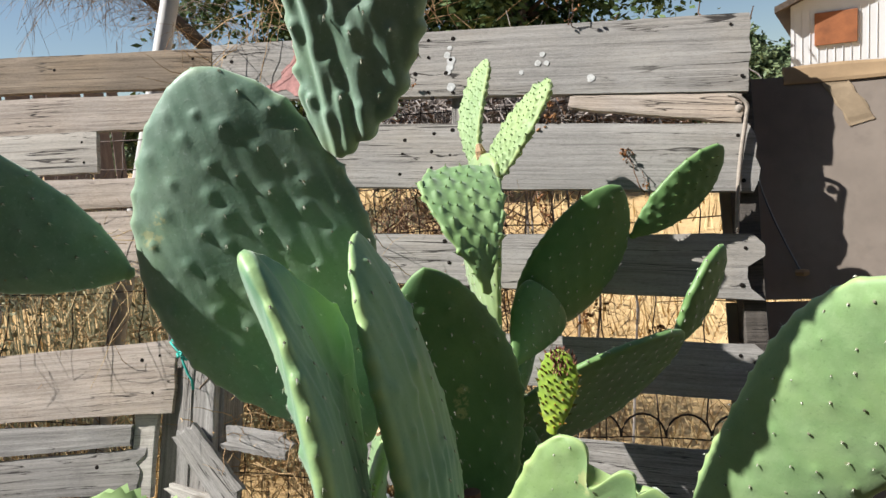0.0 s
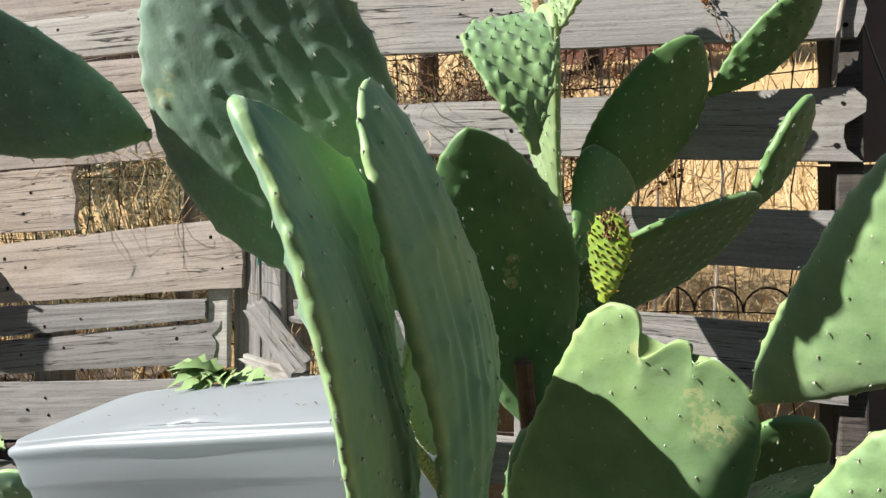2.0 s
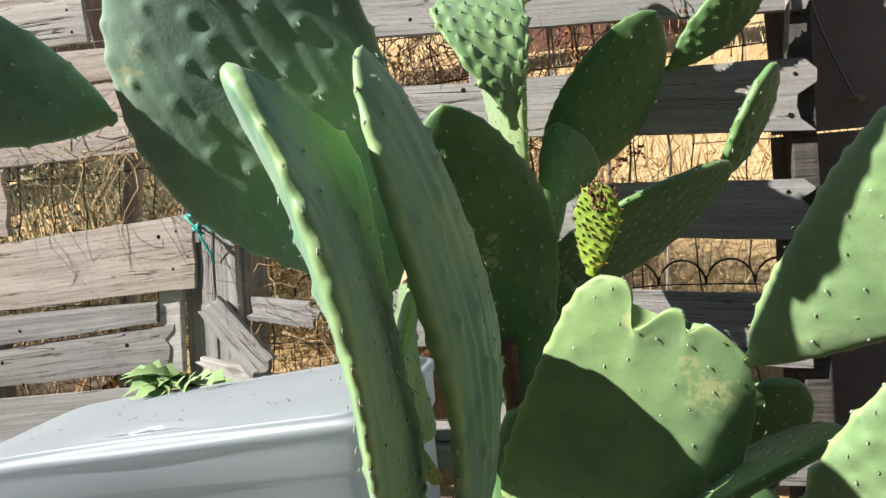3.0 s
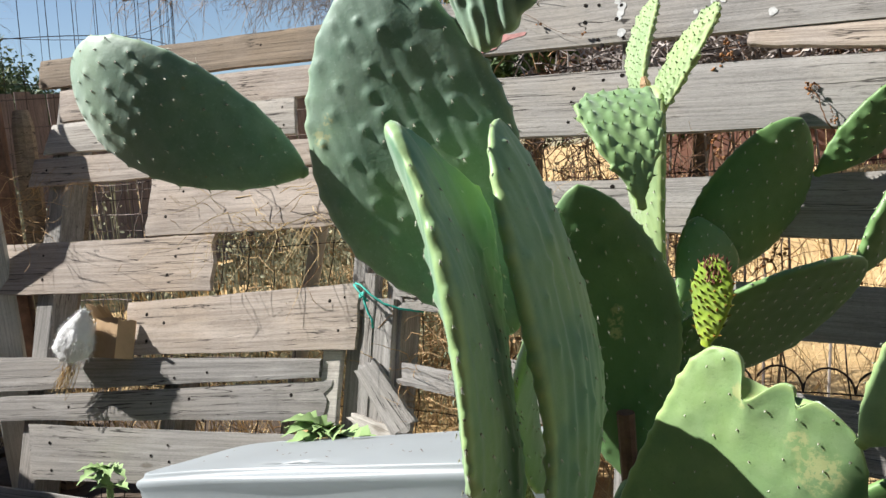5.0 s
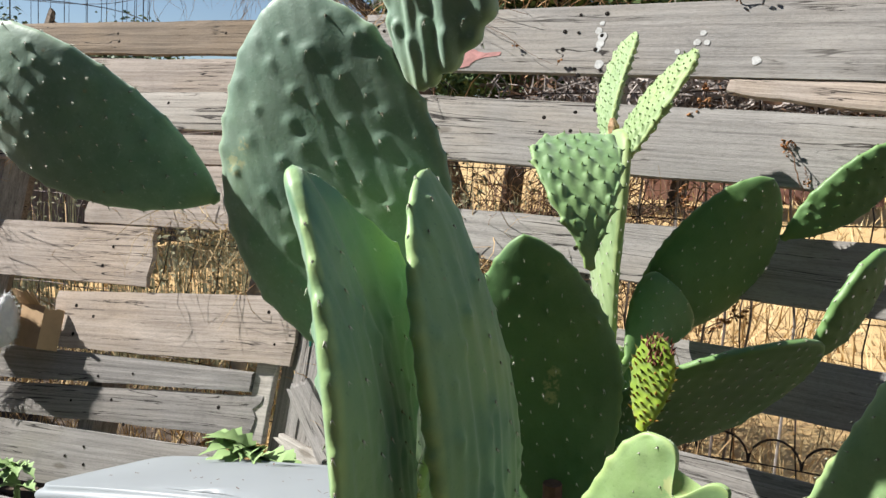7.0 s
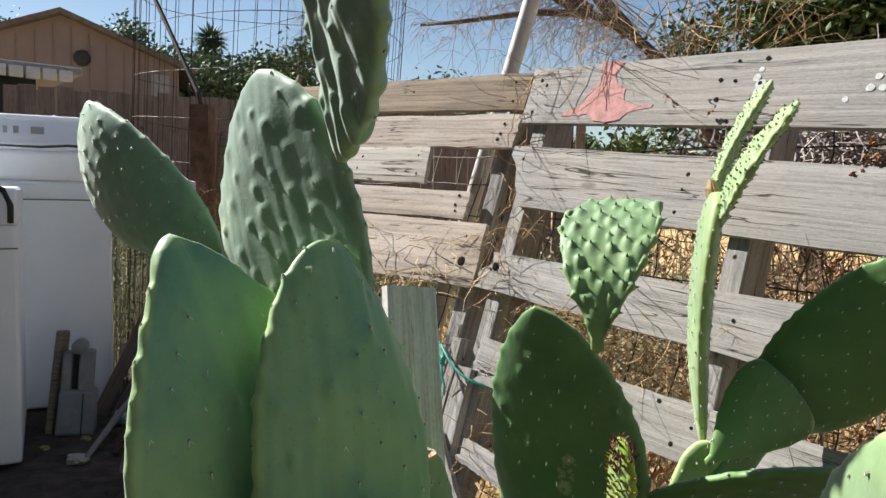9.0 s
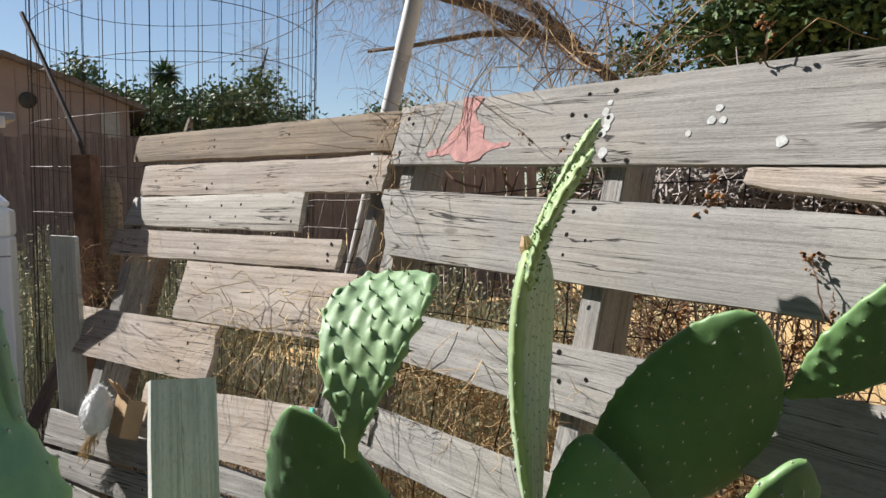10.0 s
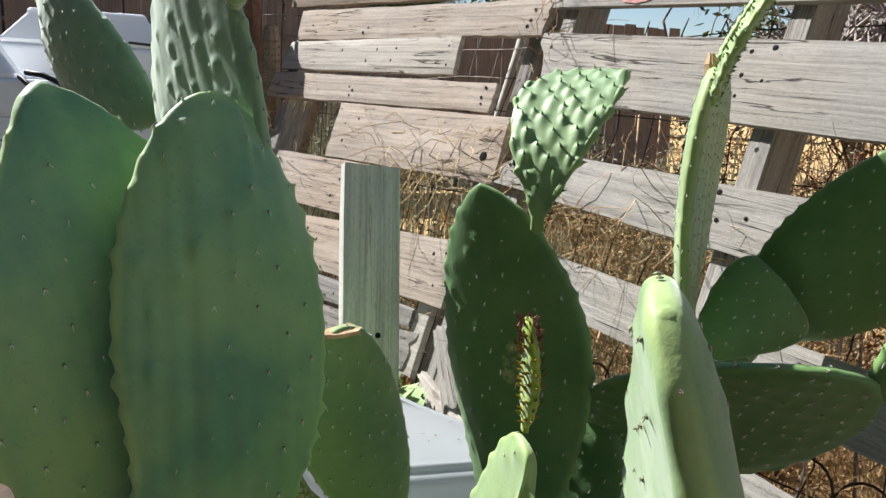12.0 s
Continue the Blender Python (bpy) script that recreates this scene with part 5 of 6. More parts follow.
bt.tube([R(0.323, 0.764, -0.094), R(0.336, 0.763, -0.088), R(0.345, 0.763, -0.088)], [0.006, 0.007, 0.005], 8)
thing("brass_bolt", bt.mesh("brass_bolt", M_CARD), "small brass bolt end on the plywood", "bolt")


def sprig(base, tip, out, seeds, seed, material=None, label="dry brown weed sprig with seed heads", bend=0.25, low=3, grain=1.0):
    """A dry stalk with side twigs and little seed heads."""
    r = random.Random(seed)
    base, tip, out = Vector(base), Vector(tip), Vector(out)
    ob = root("dry_weed", base, label, "weed", "dry weeds")
    st = Soup()
    pts = []
    for i in range(9):
        t = i / 8
        pts.append(base.lerp(tip, t) + out * bend * (base - tip).length * math.sin(t * 3.1) + Vector((r.gauss(0, 1), r.gauss(0, 1), r.gauss(0, 1))) * 0.002)
    st.tube(pts, [(0.0016 if seeds > 3 else 0.0009) * (1 - 0.6 * i / 8) for i in range(9)], 5)
    heads = []
    for k in range(seeds):
        p = pts[r.randrange(low, 9)]
        d = Vector((r.gauss(0, 1), r.gauss(0, 1), r.gauss(0, 1))).normalized() * r.uniform(0.006, 0.022) * grain
        st.tube([p, p + d], 0.0006, 4)
        hd = Soup()
        heads.append(hd)
        for _ in range(3):
            c = p + d + Vector((r.gauss(0, 1), r.gauss(0, 1), r.gauss(0, 1))) * 0.003
            hd.dome(c, (r.gauss(0, 1), r.gauss(0, 1), r.gauss(0, 1)), r.uniform(0.0020, 0.0042) * grain, r.uniform(0.0020, 0.0042) * grain, 6)
    tagged(part("stalk", st.mesh("stalk", material or M_DARKSTALK), ob), kind="stuff")
    for hd in heads:
        part("seed_head", hd.mesh("seed_head", M_SEED), ob)


M_SEED = island_material("seed_heads", (0.17, 0.07, 0.03), (0.36, 0.18, 0.08))
sprig(R(0.040, 0.915, 0.006), R(0.010, 0.995, 0.012), FN, 9, 1, low=7, grain=0.72, bend=0.08)
sprig(R(0.042, 0.955, 0.008), R(0.044, 0.922, 0.018), FN, 3, 11, low=7, grain=0.7, bend=0.1)
sprig(R(-0.15, 1.05, -0.04), R(-0.135, 1.115, 0.0), FN, 10, 2)
sprig(R(-0.15, 0.845, -0.06), R(-0.165, 0.915, -0.02), FN, 12, 3)
sprig(R(-0.10, 0.66, -0.06), R(-0.05, 0.70, -0.03), FN, 9, 4)
sprig(R(0.02, 0.63, -0.06), R(0.09, 0.655, -0.02), FN, 8, 5)
sprig(R(-0.09, 1.27, -0.01), R(-0.083, 1.345, 0.01), FN, 6, 6)
sprig(R(0.0, 0.86, -0.07), R(-0.01, 0.915, -0.04), FN, 8, 7)
for k in range(8):           # tall thin stalks over the top of the fence
    u = rnd.uniform(-0.86, -0.66)
    sprig(R(u, 1.22, -0.05 if k % 4 else 0.012), R(u + rnd.uniform(-0.12, 0.12), rnd.uniform(1.45, 1.75), rnd.uniform(-0.12, 0.05)), FN, 0, 30 + k, M_STALK, "thin dry weed stalk above the fence", 0.05)
sprig(R(-0.70, 1.325, 0.006), R(-0.435, 1.165, 0.012), FN, 2, 60, bend=0.02, label="thin dark dry stem lying on the top board")
sprig(R(-0.70, 1.325, 0.006), R(-0.56, 1.27, 0.012), FN, 0, 61, bend=0.02, label="thin dark dry stem lying on the top board")
sprig(R(-0.71, 1.335, 0.0), R(-1.02, 1.47, 0.03), FN, 0, 62, bend=-0.05, label="thin dark dry stem reaching over the fence")


def brush(name, centre, spread, count, seed, material, label, length=0.14, up=0.7, radius=0.0009):
    """A tangle of fine dry stems."""
    r = random.Random(seed)
    sp = Soup()
    for k in range(count):
        p = Vector(centre) + Vector((r.gauss(0, spread[0]), r.gauss(0, spread[1]), r.gauss(0, spread[2])))
        d = Vector((r.gauss(0, 1), r.gauss(0, 0.6), r.gauss(up, 0.6))).normalized()
        pts = [p]
        L = length * r.uniform(0.5, 1.4)
        for i in range(5):
            d = (d + Vector((r.gauss(0, .35), r.gauss(0, .35), r.gauss(-.08, .3)))).normalized()
            pts.append(pts[-1] + d * L / 5)
        sp.tube(pts, [radius * (1.3 - 0.18 * i) for i in range(6)], 3, False)
    return thing(name, sp.mesh(name, material), label, "brush", kind="stuff")


brush("dry_brush", R(-0.60, 0.74, -0.10), (0.15, 0.03, 0.05), 240, 1, M_STALK, "dry tan weeds tangled in the pallet gap")
brush("dry_brush", R(-0.78, 0.38, -0.06), (0.07, 0.03, 0.08), 110, 2, M_STALK, "dry tan weeds behind broken slats")
brush("dry_brush", R(-0.93, 1.06, -0.06), (0.03, 0.03, 0.12), 80, 3, M_STALK, "dry tan stems in the gap between pallets")
brush("dry_brush", R(-0.85, 0.80, -0.05), (0.05, 0.03, 0.05), 70, 4, M_STALK, "dry tan stems in the gap between pallets")
brush("dry_brush", (-0.26, 1.98, 1.06), (0.20, 0.08, 0.035), 900, 5, M_TWIG, "pale tangle of dead roots behind the fence", 0.16, 0.0, 0.0022)
brush("dry_brush", (-0.26, 2.2, 1.05), (0.24, 0.10, 0.04), 1000, 25, M_DARKSTALK, "dark tangle of dead roots behind the fence", 0.2, 0.0, 0.004)
brush("dry_brush", R(-0.45, 0.95, -0.14), (0.14, 0.03, 0.05), 90, 6, M_STALK, "dry stems caught in wire behind boards")
brush("dry_brush", LEFT.at(0.34, 0.72, -0.05), (0.10, 0.03, 0.06), 45, 7, M_STRAW, "straw-coloured stems hanging over a board gap")
brush("dry_brush", LEFT.at(0.25, 0.80, 0.02), (0.14, 0.008, 0.05), 34, 8, M_STRAW, "straw-coloured stems lying on a board", 0.22, 0.0)
brush("dry_brush", LEFT.at(1.15, 0.80, 0.0), (0.06, 0.03, 0.05), 60, 9, M_STALK, "dry stems at the pallet end")
brush("dry_brush", LEFT.at(0.45, 0.55, -0.16), (0.35, 0.05, 0.14), 36, 10, M_STALK, "straw-coloured grass behind the boards")
brush("dry_brush", R(-0.72, 1.50, -0.35), (0.16, 0.08, 0.12), 90, 11, M_STALK, "dry stalks standing behind the fence", 0.4, 1.6, 0.0014)

def drooping(name, face, a, v, spread, reach, drop, count, seed, material, label, radius=0.0008):
    """Fine dry stems that grow out of a gap, arch forward and hang before the boards."""
    r = random.Random(seed)
    sp = Soup()
    for k in range(count):
        a0, v0 = a + r.gauss(0, spread), v + r.gauss(0, 0.015)
        da, out, fall = r.gauss(0, 0.10), reach * r.uniform(0.4, 1.2), drop * r.uniform(0.3, 1.2)
        pts = [face.at(a0 + da * t + 0.006 * math.sin(9 * t + k), v0 + 0.07 * t - fall * t * t + r.gauss(0, 0.002), -0.03 + out * t * (1.25 - 0.45 * t)) for t in [i / 7 for i in range(8)]]
        sp.tube(pts, [radius * (1.2 - 0.8 * i / 7) for i in range(8)], 4, False)
        for _ in range(4):                                 # side twigs
            i = r.randrange(3, 8)
            d = Vector((r.gauss(0, 1), r.gauss(-0.3, 0.6), r.gauss(0, 0.8))).normalized() * r.uniform(0.015, 0.05)
            sp.tube([pts[i], pts[i] + d * 0.6, pts[i] + d + Vector((0, 0, -0.006))], [radius * 0.6, radius * 0.5, radius * 0.3], 3, False)
    return thing(name, sp.mesh(name, material), label, "brush", kind="stuff")


drooping("drooping_grass", LEFT, 0.42, 0.76, 0.07, 0.13, 0.14, 15, 5, M_STRAW, "golden dry grass stems hanging out over a tan board")
drooping("drooping_grass", LEFT, 0.20, 0.78, 0.06, 0.10, 0.12, 8, 6, M_STRAW, "golden dry grass stems hanging out over a tan board")
drooping("drooping_grass", LEFT, 0.98, 0.90, 0.06, 0.07, 0.12, 7, 7, M_STALK, "dry brown stems hanging over the pallet end")
drooping("drooping_grass", RIGHT, -0.90, 1.32, 0.10, 0.16, 0.05, 16, 8, M_STALK, "fine dry stems leaning over the top board", 0.0007)
drooping("drooping_grass", RIGHT, -0.62, 0.74, 0.12, 0.08, 0.14, 26, 9, M_STALK, "fine dry stems hanging over the lower grey boards", 0.0007)
drooping("drooping_grass", RIGHT, -0.88, 0.92, 0.04, 0.08, 0.14, 12, 10, M_STALK, "fine dry stems between the two pallets", 0.0007)

r = random.Random(77)
for x0, x1, y0, y1, top, count, label in ((-2.6, -0.9, 2.0, 3.6, 0.95, 9000, "grey-green sage-like shrubs behind the fence"), (-5.2, -3.3, 1.35, 2.7, 1.02, 9000, "grey-green weeds before the board fence"), (-0.95, -0.45, 1.85, 2.6, 0.42, 1300, "low dry brown weeds behind the fence")):
    sp = Soup()
    for k in range(count):
        x, y = r.uniform(x0, x1), r.uniform(y0, y1)
        z = GROUND + top * r.random() ** 0.7 * (0.55 + 0.45 * noise.noise((x * 2.5, y * 2.5, 4)) + 0.25)
        a = Vector((r.gauss(0, 1), r.gauss(0, 1), r.gauss(0.4, 0.8))).normalized() * r.uniform(0.012, 0.035)
        sp.leaf((x, y, z), a, a.cross(Vector((r.gauss(0, 1), r.gauss(0, 1), r.gauss(0, 1)))).normalized() * a.length * 0.25)
        if k % 6 == 0:
            sp.tube([(x + r.gauss(0, 0.06), y, GROUND), (x, y, z)], 0.0018, 3, False)
    thing("shrub", sp.mesh("shrub", M_SAGE if top > 0.6 else M_STALK), label, "shrub", kind="stuff")
vs = Soup()
for k in range(9):
    x, y = -0.26 + rnd.gauss(0, 0.18), 2.08 + rnd.gauss(0, 0.07)
    vs.tube([(x + rnd.gauss(0, 0.05), y, GROUND - 0.02), (x + rnd.gauss(0, 0.04), y, 0.5), (x, y, 1.08)], [0.004, 0.0035, 0.003], 5, False)
thing("dead_vine", vs.mesh("dead_vine", M_TWIG), "bare dead vine stems behind the fence", "vine", kind="stuff")
brush("dry_brush", (-1.2, 2.3, 0.25), (0.6, 0.35, 0.16), 900, 21, M_STALK, "tall dry brown weeds behind the fence", 0.34, 1.0, 0.0014)
brush("dry_brush", (-0.66, 2.5, 0.52), (0.20, 0.2, 0.16), 800, 26, M_DARKSTALK, "brown dry brush behind the fence", 0.26, 1.0, 0.002)
brush("dry_brush", (-0.60, 1.95, 0.2), (0.22, 0.15, 0.12), 220, 22, M_STALK, "brown dry weeds behind the fence", 0.28, 1.0, 0.0014)

# ---------------------------------------------------------------- wire behind the pallets
wf = root("wire_fence", R(-0.8, 0.0, -0.13) + Vector((0, 0, GROUND)), "rusty welded wire fence behind the pallets", "wire fence")
for k in range(25):
    u = -2.15 + 0.1 * k + rnd.uniform(-0.006, 0.006)
    q = Soup()
    pts = [R(u + 0.006 * math.sin(v * 40 + k) + rnd.uniform(-0.002, 0.002), v, -0.115 + 0.004 * math.sin(v * 23 + k)) for v in [i * 0.06 for i in range(21)]]
    q.tube(pts, 0.0015, 5)
    part("wire", q.mesh("wire", M_WIRE), wf)
for v in (0.18, 0.34, 0.44, 0.60, 0.76, 0.885, 0.99, 1.10, 1.18):
    q = Soup()
    q.tube([R(-2.2 + 0.1 * i, v + 0.004 * math.sin(i * 1.3 + v * 9) - (0.02 if v > 1 else 0), -0.117) for i in range(25)], 0.0014, 5)
    part("wire", q.mesh("wire", M_WIRE), wf)
for k in range(12):
    c = -0.75 + 0.086 * k
    q = Soup()
    q.tube([R(c + 0.043 * math.cos(math.pi * i / 10), 0.448 + 0.046 * math.sin(math.pi * i / 10) - 0.005 * k / 11, -0.108) for i in range(11)], 0.0022, 6)
    part("scroll", q.mesh("scroll", M_WIRE), wf, "arched scroll wire")

# dark twigs that hang over the top board
for chain in (((-0.715, 1.40, -0.02), (-0.710, 1.330, 0.006), (-0.713, 1.268, 0.006), (-0.740, 1.240, 0.008), (-0.768, 1.214, 0.004)),
              ((-0.69, 1.42, -0.02), (-0.709, 1.330, 0.006), (-0.703, 1.262, 0.008), (-0.685, 1.224, 0.004)),
              ((-0.70, 1.41, -0.03), (-0.660, 1.328, 0.006), (-0.585, 1.311, 0.022), (-0.510, 1.285, 0.020))):
    tw = Soup()
    tw.tube([R(*c) for c in chain], [0.0010 - 0.00015 * i for i in range(len(chain))], 5)
    thing("hanging_twig", tw.mesh("hanging_twig", M_DARKSTALK), "thin dark dead twig hanging over the top board", "twig")

# ---------------------------------------------------------------- yard and distance
q = Soup()
d = Vector((0.0734, 0.0528, 0.3296)).normalized()
b0 = Vector((-1.162, 1.7786, 1.286))
base = b0 - d * ((b0.z - GROUND) / d.z) 
q.tube([base, b0, b0 + d * 2.2], [0.024, 0.023, 0.022], 12)
thing("white_pole", q.mesh("white_pole", M_POLE, True), "leaning white pole behind the fence", "pole")
q = Soup()
q.tube([(-2.205, 1.32, GROUND - 0.05), (-2.2, 1.32, 1.238)], 0.045, 4)
thing("rusty_post", q.mesh("rusty_post", M_RUST), "square rusty brown steel post at the fence end", "post")
q = Soup()
q.tube([(-2.15, 1.36, GROUND - 0.05), (-2.14, 1.37, 0.62), (-2.125, 1.375, 1.10), (-2.128, 1.377, 1.145)], [0.036, 0.034, 0.031, 0.022], 9)
thing("wooden_post", q.mesh("wooden_post", M_WOODBRN), "rough brown wooden post by the pallets", "post")
plank = root("leaning_plank", (-2.18, 1.235, GROUND), "grey weathered plank standing against the rusty post", "plank")
X, Z = Vector((0.87, 0.49, 0)).normalized(), Vector((0.0, 0.0, 1.0))
Y, lz = Z.cross(X), 0.98 - GROUND
ctr = Vector((-2.175, 1.237, GROUND + lz / 2))
mt = Matrix(((X.x, Y.x, Z.x, ctr.x), (X.y, Y.y, Z.y, ctr.y), (X.z, Y.z, Z.z, ctr.z), (0, 0, 0, 1)))
part("board", board_mesh((Vector((-0.052, lz / 2)), Vector((0.052, lz / 2 - 0.006)), Vector((0.055, -lz / 2)), Vector((-0.05, -lz / 2))), 0.02, M_STUB, 310, 0.002, 0.003), plank, m=mt)
q = Soup()
q.tube([(-2.20, 1.345, 1.10), (-2.24, 1.318, 1.285), (-2.44, 1.298, 1.51), (-2.70, 1.272, 1.80)], 0.008, 8)
thing("leaning_pipe", q.mesh("leaning_pipe", M_WIRE), "thin grey pipe leaning on a rusty post", "pipe")

cage = root("wire_cage", (-3.15, 1.98, GROUND), "tall roll of welded wire mesh standing by the fence", "wire mesh", )
for k in range(44):
    w = 2 * math.pi * k / 44
    q = Soup()
    q.tube([Vector((-3.15 + 0.62 * math.cos(w) + 0.10 * z, 1.98 + 0.62 * math.sin(w), GROUND + z)) for z in (0, 0.8, 1.6, 2.4, 2.9)], 0.0016, 4)
    part("wire", q.mesh("wire", M_WIRE), cage)
for k in range(15):
    z = 0.1 + 0.2 * k
    q = Soup()
    q.tube([Vector((-3.15 + 0.62 * math.cos(w) + 0.10 * z, 1.98 + 0.62 * math.sin(w), GROUND + z + 0.02 * math.sin(w * 2 + k))) for w in [2 * math.pi * i / 40 for i in range(41)]], 0.0016, 4)
    part("wire", q.mesh("wire", M_WIRE), cage)


def appliance(name, corner, along, deep, width, depth, height, label, inset=0.0):
    """A top-loading machine: body with rounded edges, lid, sloped console, seams and feet."""
    ob = root(name, (corner[0], corner[1], GROUND), label, "appliance")
    a, dpt = Vector(along).normalized(), Vector(deep).normalized()
    o = Vector((corner[0], corner[1], GROUND))
    ctr = o + a * width / 2 + dpt * depth / 2
    m = Matrix(((a.x, dpt.x, 0, ctr.x), (a.y, dpt.y, 0, ctr.y), (0, 0, 1, 0), (0, 0, 0, 1)))
    part("body", bm_mesh("body", box_bm((width, depth, height - 0.16), (0, 0, GROUND + 0.02 + (height - 0.16) / 2), 0.012), M_ENAMEL), ob, m=m)
    part("deck", bm_mesh("deck", box_bm((width + 0.006, depth + 0.006, 0.13), (0, 0, GROUND + height - 0.075), 0.02, 3), M_ENAMEL), ob, m=m)
    part("lid", bm_mesh("lid", box_bm((width * 0.72, depth * 0.6, 0.02), (0, 0.05, GROUND + height), 0.008), M_ENAMEL), ob, m=m)
    bm = box_bm((width - inset, 0.16, 0.16), (0, -depth / 2 + 0.09, GROUND + height + 0.065), 0.025, 3)
    for v in bm.verts:
        if v.co.z > GROUND + height + 0.06:
            v.co.y += 0.055
            v.co.x *= 0.70
        v.co.x += inset / 2
    console_ob = part("console", bm_mesh("console", bm, M_ENAMEL), ob, m=m)
    for x0, w in ((-0.06, 0.05), (0.02, 0.02), (0.06, 0.015)):
        part("marking", bm_mesh("marking", box_bm((w, 0.002, 0.03), (x0, -depth / 2 + 0.022, GROUND + height + 0.075), 0.0005, 1), M_GREYPL), console_ob, "faded printed marking", m=m)
    q = Soup()
    q.tube([ctr - a * width * 0.5 - dpt * (depth / 2 + 0.004) + Vector((0, 0, height - 0.22)), ctr + a * width * 0.5 - dpt * (depth / 2 + 0.004) + Vector((0, 0, height - 0.22))], 0.003, 4)
    part("seam", q.mesh("seam", M_GREYPL), ob)
    for sx in (-1, 1):
        for sy in (-1, 1):
            q = Soup()
            p = ctr + a * sx * (width / 2 - 0.06) + dpt * sy * (depth / 2 - 0.06)
            q.tube([(p.x, p.y, GROUND - 0.01), (p.x, p.y, GROUND + 0.03)], 0.02, 8)
            part("foot", q.mesh("foot", M_RUBBER), ob)
    return ob, m


def hung_cord(name, pts, radius, owner, label):
    q = Soup()
    q.tube(pts, radius, 7)
    part(name, q.mesh(name, M_RUBBER, True), owner, label)


washer, _ = appliance("washing_machine", (-3.15, 1.28), (-0.24, -0.97, 0), (-0.97, 0.24, 0), 0.69, 0.62, 1.155, "white top-loading washing machine with a sloped console, standing in the yard")
dryer, _ = appliance("dryer", (-2.555, 0.808), (-0.20, -0.98, 0), (-0.98, 0.20, 0), 0.69, 0.62, 1.0, "white clothes dryer standing in the yard", 0.18)
hung_cord("drain_hose", [(-2.565, 0.66, 0.962), (-2.53, 0.71, 0.955), (-2.51, 0.76, 0.93), (-2.505, 0.78, 0.88), (-2.51, 0.78, 0.82)], 0.010, dryer, "black drain hose")
hung_cord("drain_hose", [(-2.57, 0.64, 0.95), (-2.53, 0.70, 0.88), (-2.52, 0.735, 0.80), (-2.53, 0.71, 0.72), (-2.55, 0.64, 0.69)], 0.009, dryer, "black drain hose")
hung_cord("power_cord", [(-3.158, 1.22, 1.112), (-3.152, 1.11, 1.118), (-3.165, 1.01, 1.108), (-3.20, 0.86, 1.11)], 0.006, washer, "black power cord")
# crumpled plastic thrown over the machine
vs, fs = [], []
for i in range(31):
    for j in range(25):
        u, v = i / 30 - 0.5, j / 24 - 0.5
        p = Vector((-3.51, 0.98, 0)) + Vector((-0.24, -0.97, 0)) * u * 0.62 + Vector((-0.97, 0.24, 0)) * v * 0.52
        fold = abs(noise.noise((u * 4.2, v * 4.2, 1))) * 0.30 + abs(noise.noise((u * 11, v * 11, 5))) * 0.05
        vs.append((p.x, p.y, GROUND + 1.172 + fold * max(0.1, 1 - 2.6 * (u * u + v * v))))
for i in range(30):
    for j in range(24):
        k = i * 25 + j
        fs.append((k, k + 25, k + 26, k + 1))
thing("plastic_sheet", mesh_of("plastic_sheet", vs, fs, M_ENAMEL), "crumpled white plastic sheet lying on the washing machine", "sheet")
pump = root("plastic_pump_box", (-2.85, 1.05, GROUND), "dusty grey plastic pump housing leaning on a white machine", "pump box")
PUMP = Matrix.Translation((-2.85, 1.05, GROUND)) @ pose(0, 0, 0, -6, 4, 70)
bm = box_bm((0.145, 0.12, 0.18), (0, 0, 0.09), 0.012)
for v in bm.verts:
    v.co.x *= 1 - 0.5 * max(0, v.co.z)
part("base", bm_mesh("base", bm, M_GREYPL), pump, m=PUMP)
part("seam", bm_mesh("seam", box_bm((0.005, 0.004, 0.165), (0.022, -0.060, 0.088), 0.001, 1), M_RUBBER), pump, m=PUMP)
part("tower", bm_mesh("tower", box_bm((0.055, 0.085, 0.17), (0.024, 0, 0.255), 0.010), M_GREYPL), pump, m=PUMP)
part("side_post", bm_mesh("side_post", box_bm((0.036, 0.085, 0.16), (-0.046, 0.004, 0.25), 0.010), M_GREYPL), pump, m=PUMP)
part("slot_back", bm_mesh("slot_back", box_bm((0.040, 0.04, 0.15), (-0.016, 0.02, 0.25), 0.004), M_RUBBER), pump, m=PUMP)
q = Soup()
q.tube([(-0.006, -0.060, 0.352), (-0.006, -0.052, 0.352), (-0.006, 0.045, 0.352), (-0.006, 0.052, 0.352)], [0.024, 0.029, 0.029, 0.024], 18)
part("cap", q.mesh("cap", M_GREYPL, True), pump, m=PUMP)
part("rim", bm_mesh("rim", box_bm((0.03, 0.10, 0.42), (0, 0, 0.20), 0.01), M_WOODBRN), pump, m=Matrix.Translation((-2.93, 0.98, GROUND)) @ pose(0, 0, 0, -10, 4, 60))
for k, (x, y, a, l) in enumerate(((-2.75, 1.25, 20, 0.7), (-2.7, 1.18, 70, 0.6), (-2.95, 1.38, -30, 0.55), (-2.5, 1.1, 100, 0.5))):
    q = Soup()
    w = radians(a)
    q.tube([(x, y, GROUND + 0.01), (x + math.cos(w) * l * 0.5, y + math.sin(w) * l * 0.3, GROUND + 0.10 + 0.16 * (k % 2)), (x + math.cos(w) * l * 0.8, y + math.sin(w) * l * 0.5, GROUND + 0.16 + 0.42 * (k % 2))], [0.018, 0.015, 0.010], 7)
    thing("dead_branch", q.mesh("dead_branch", M_BARK), "dead brown branch lying on the soil", "branch", "branches on the soil")
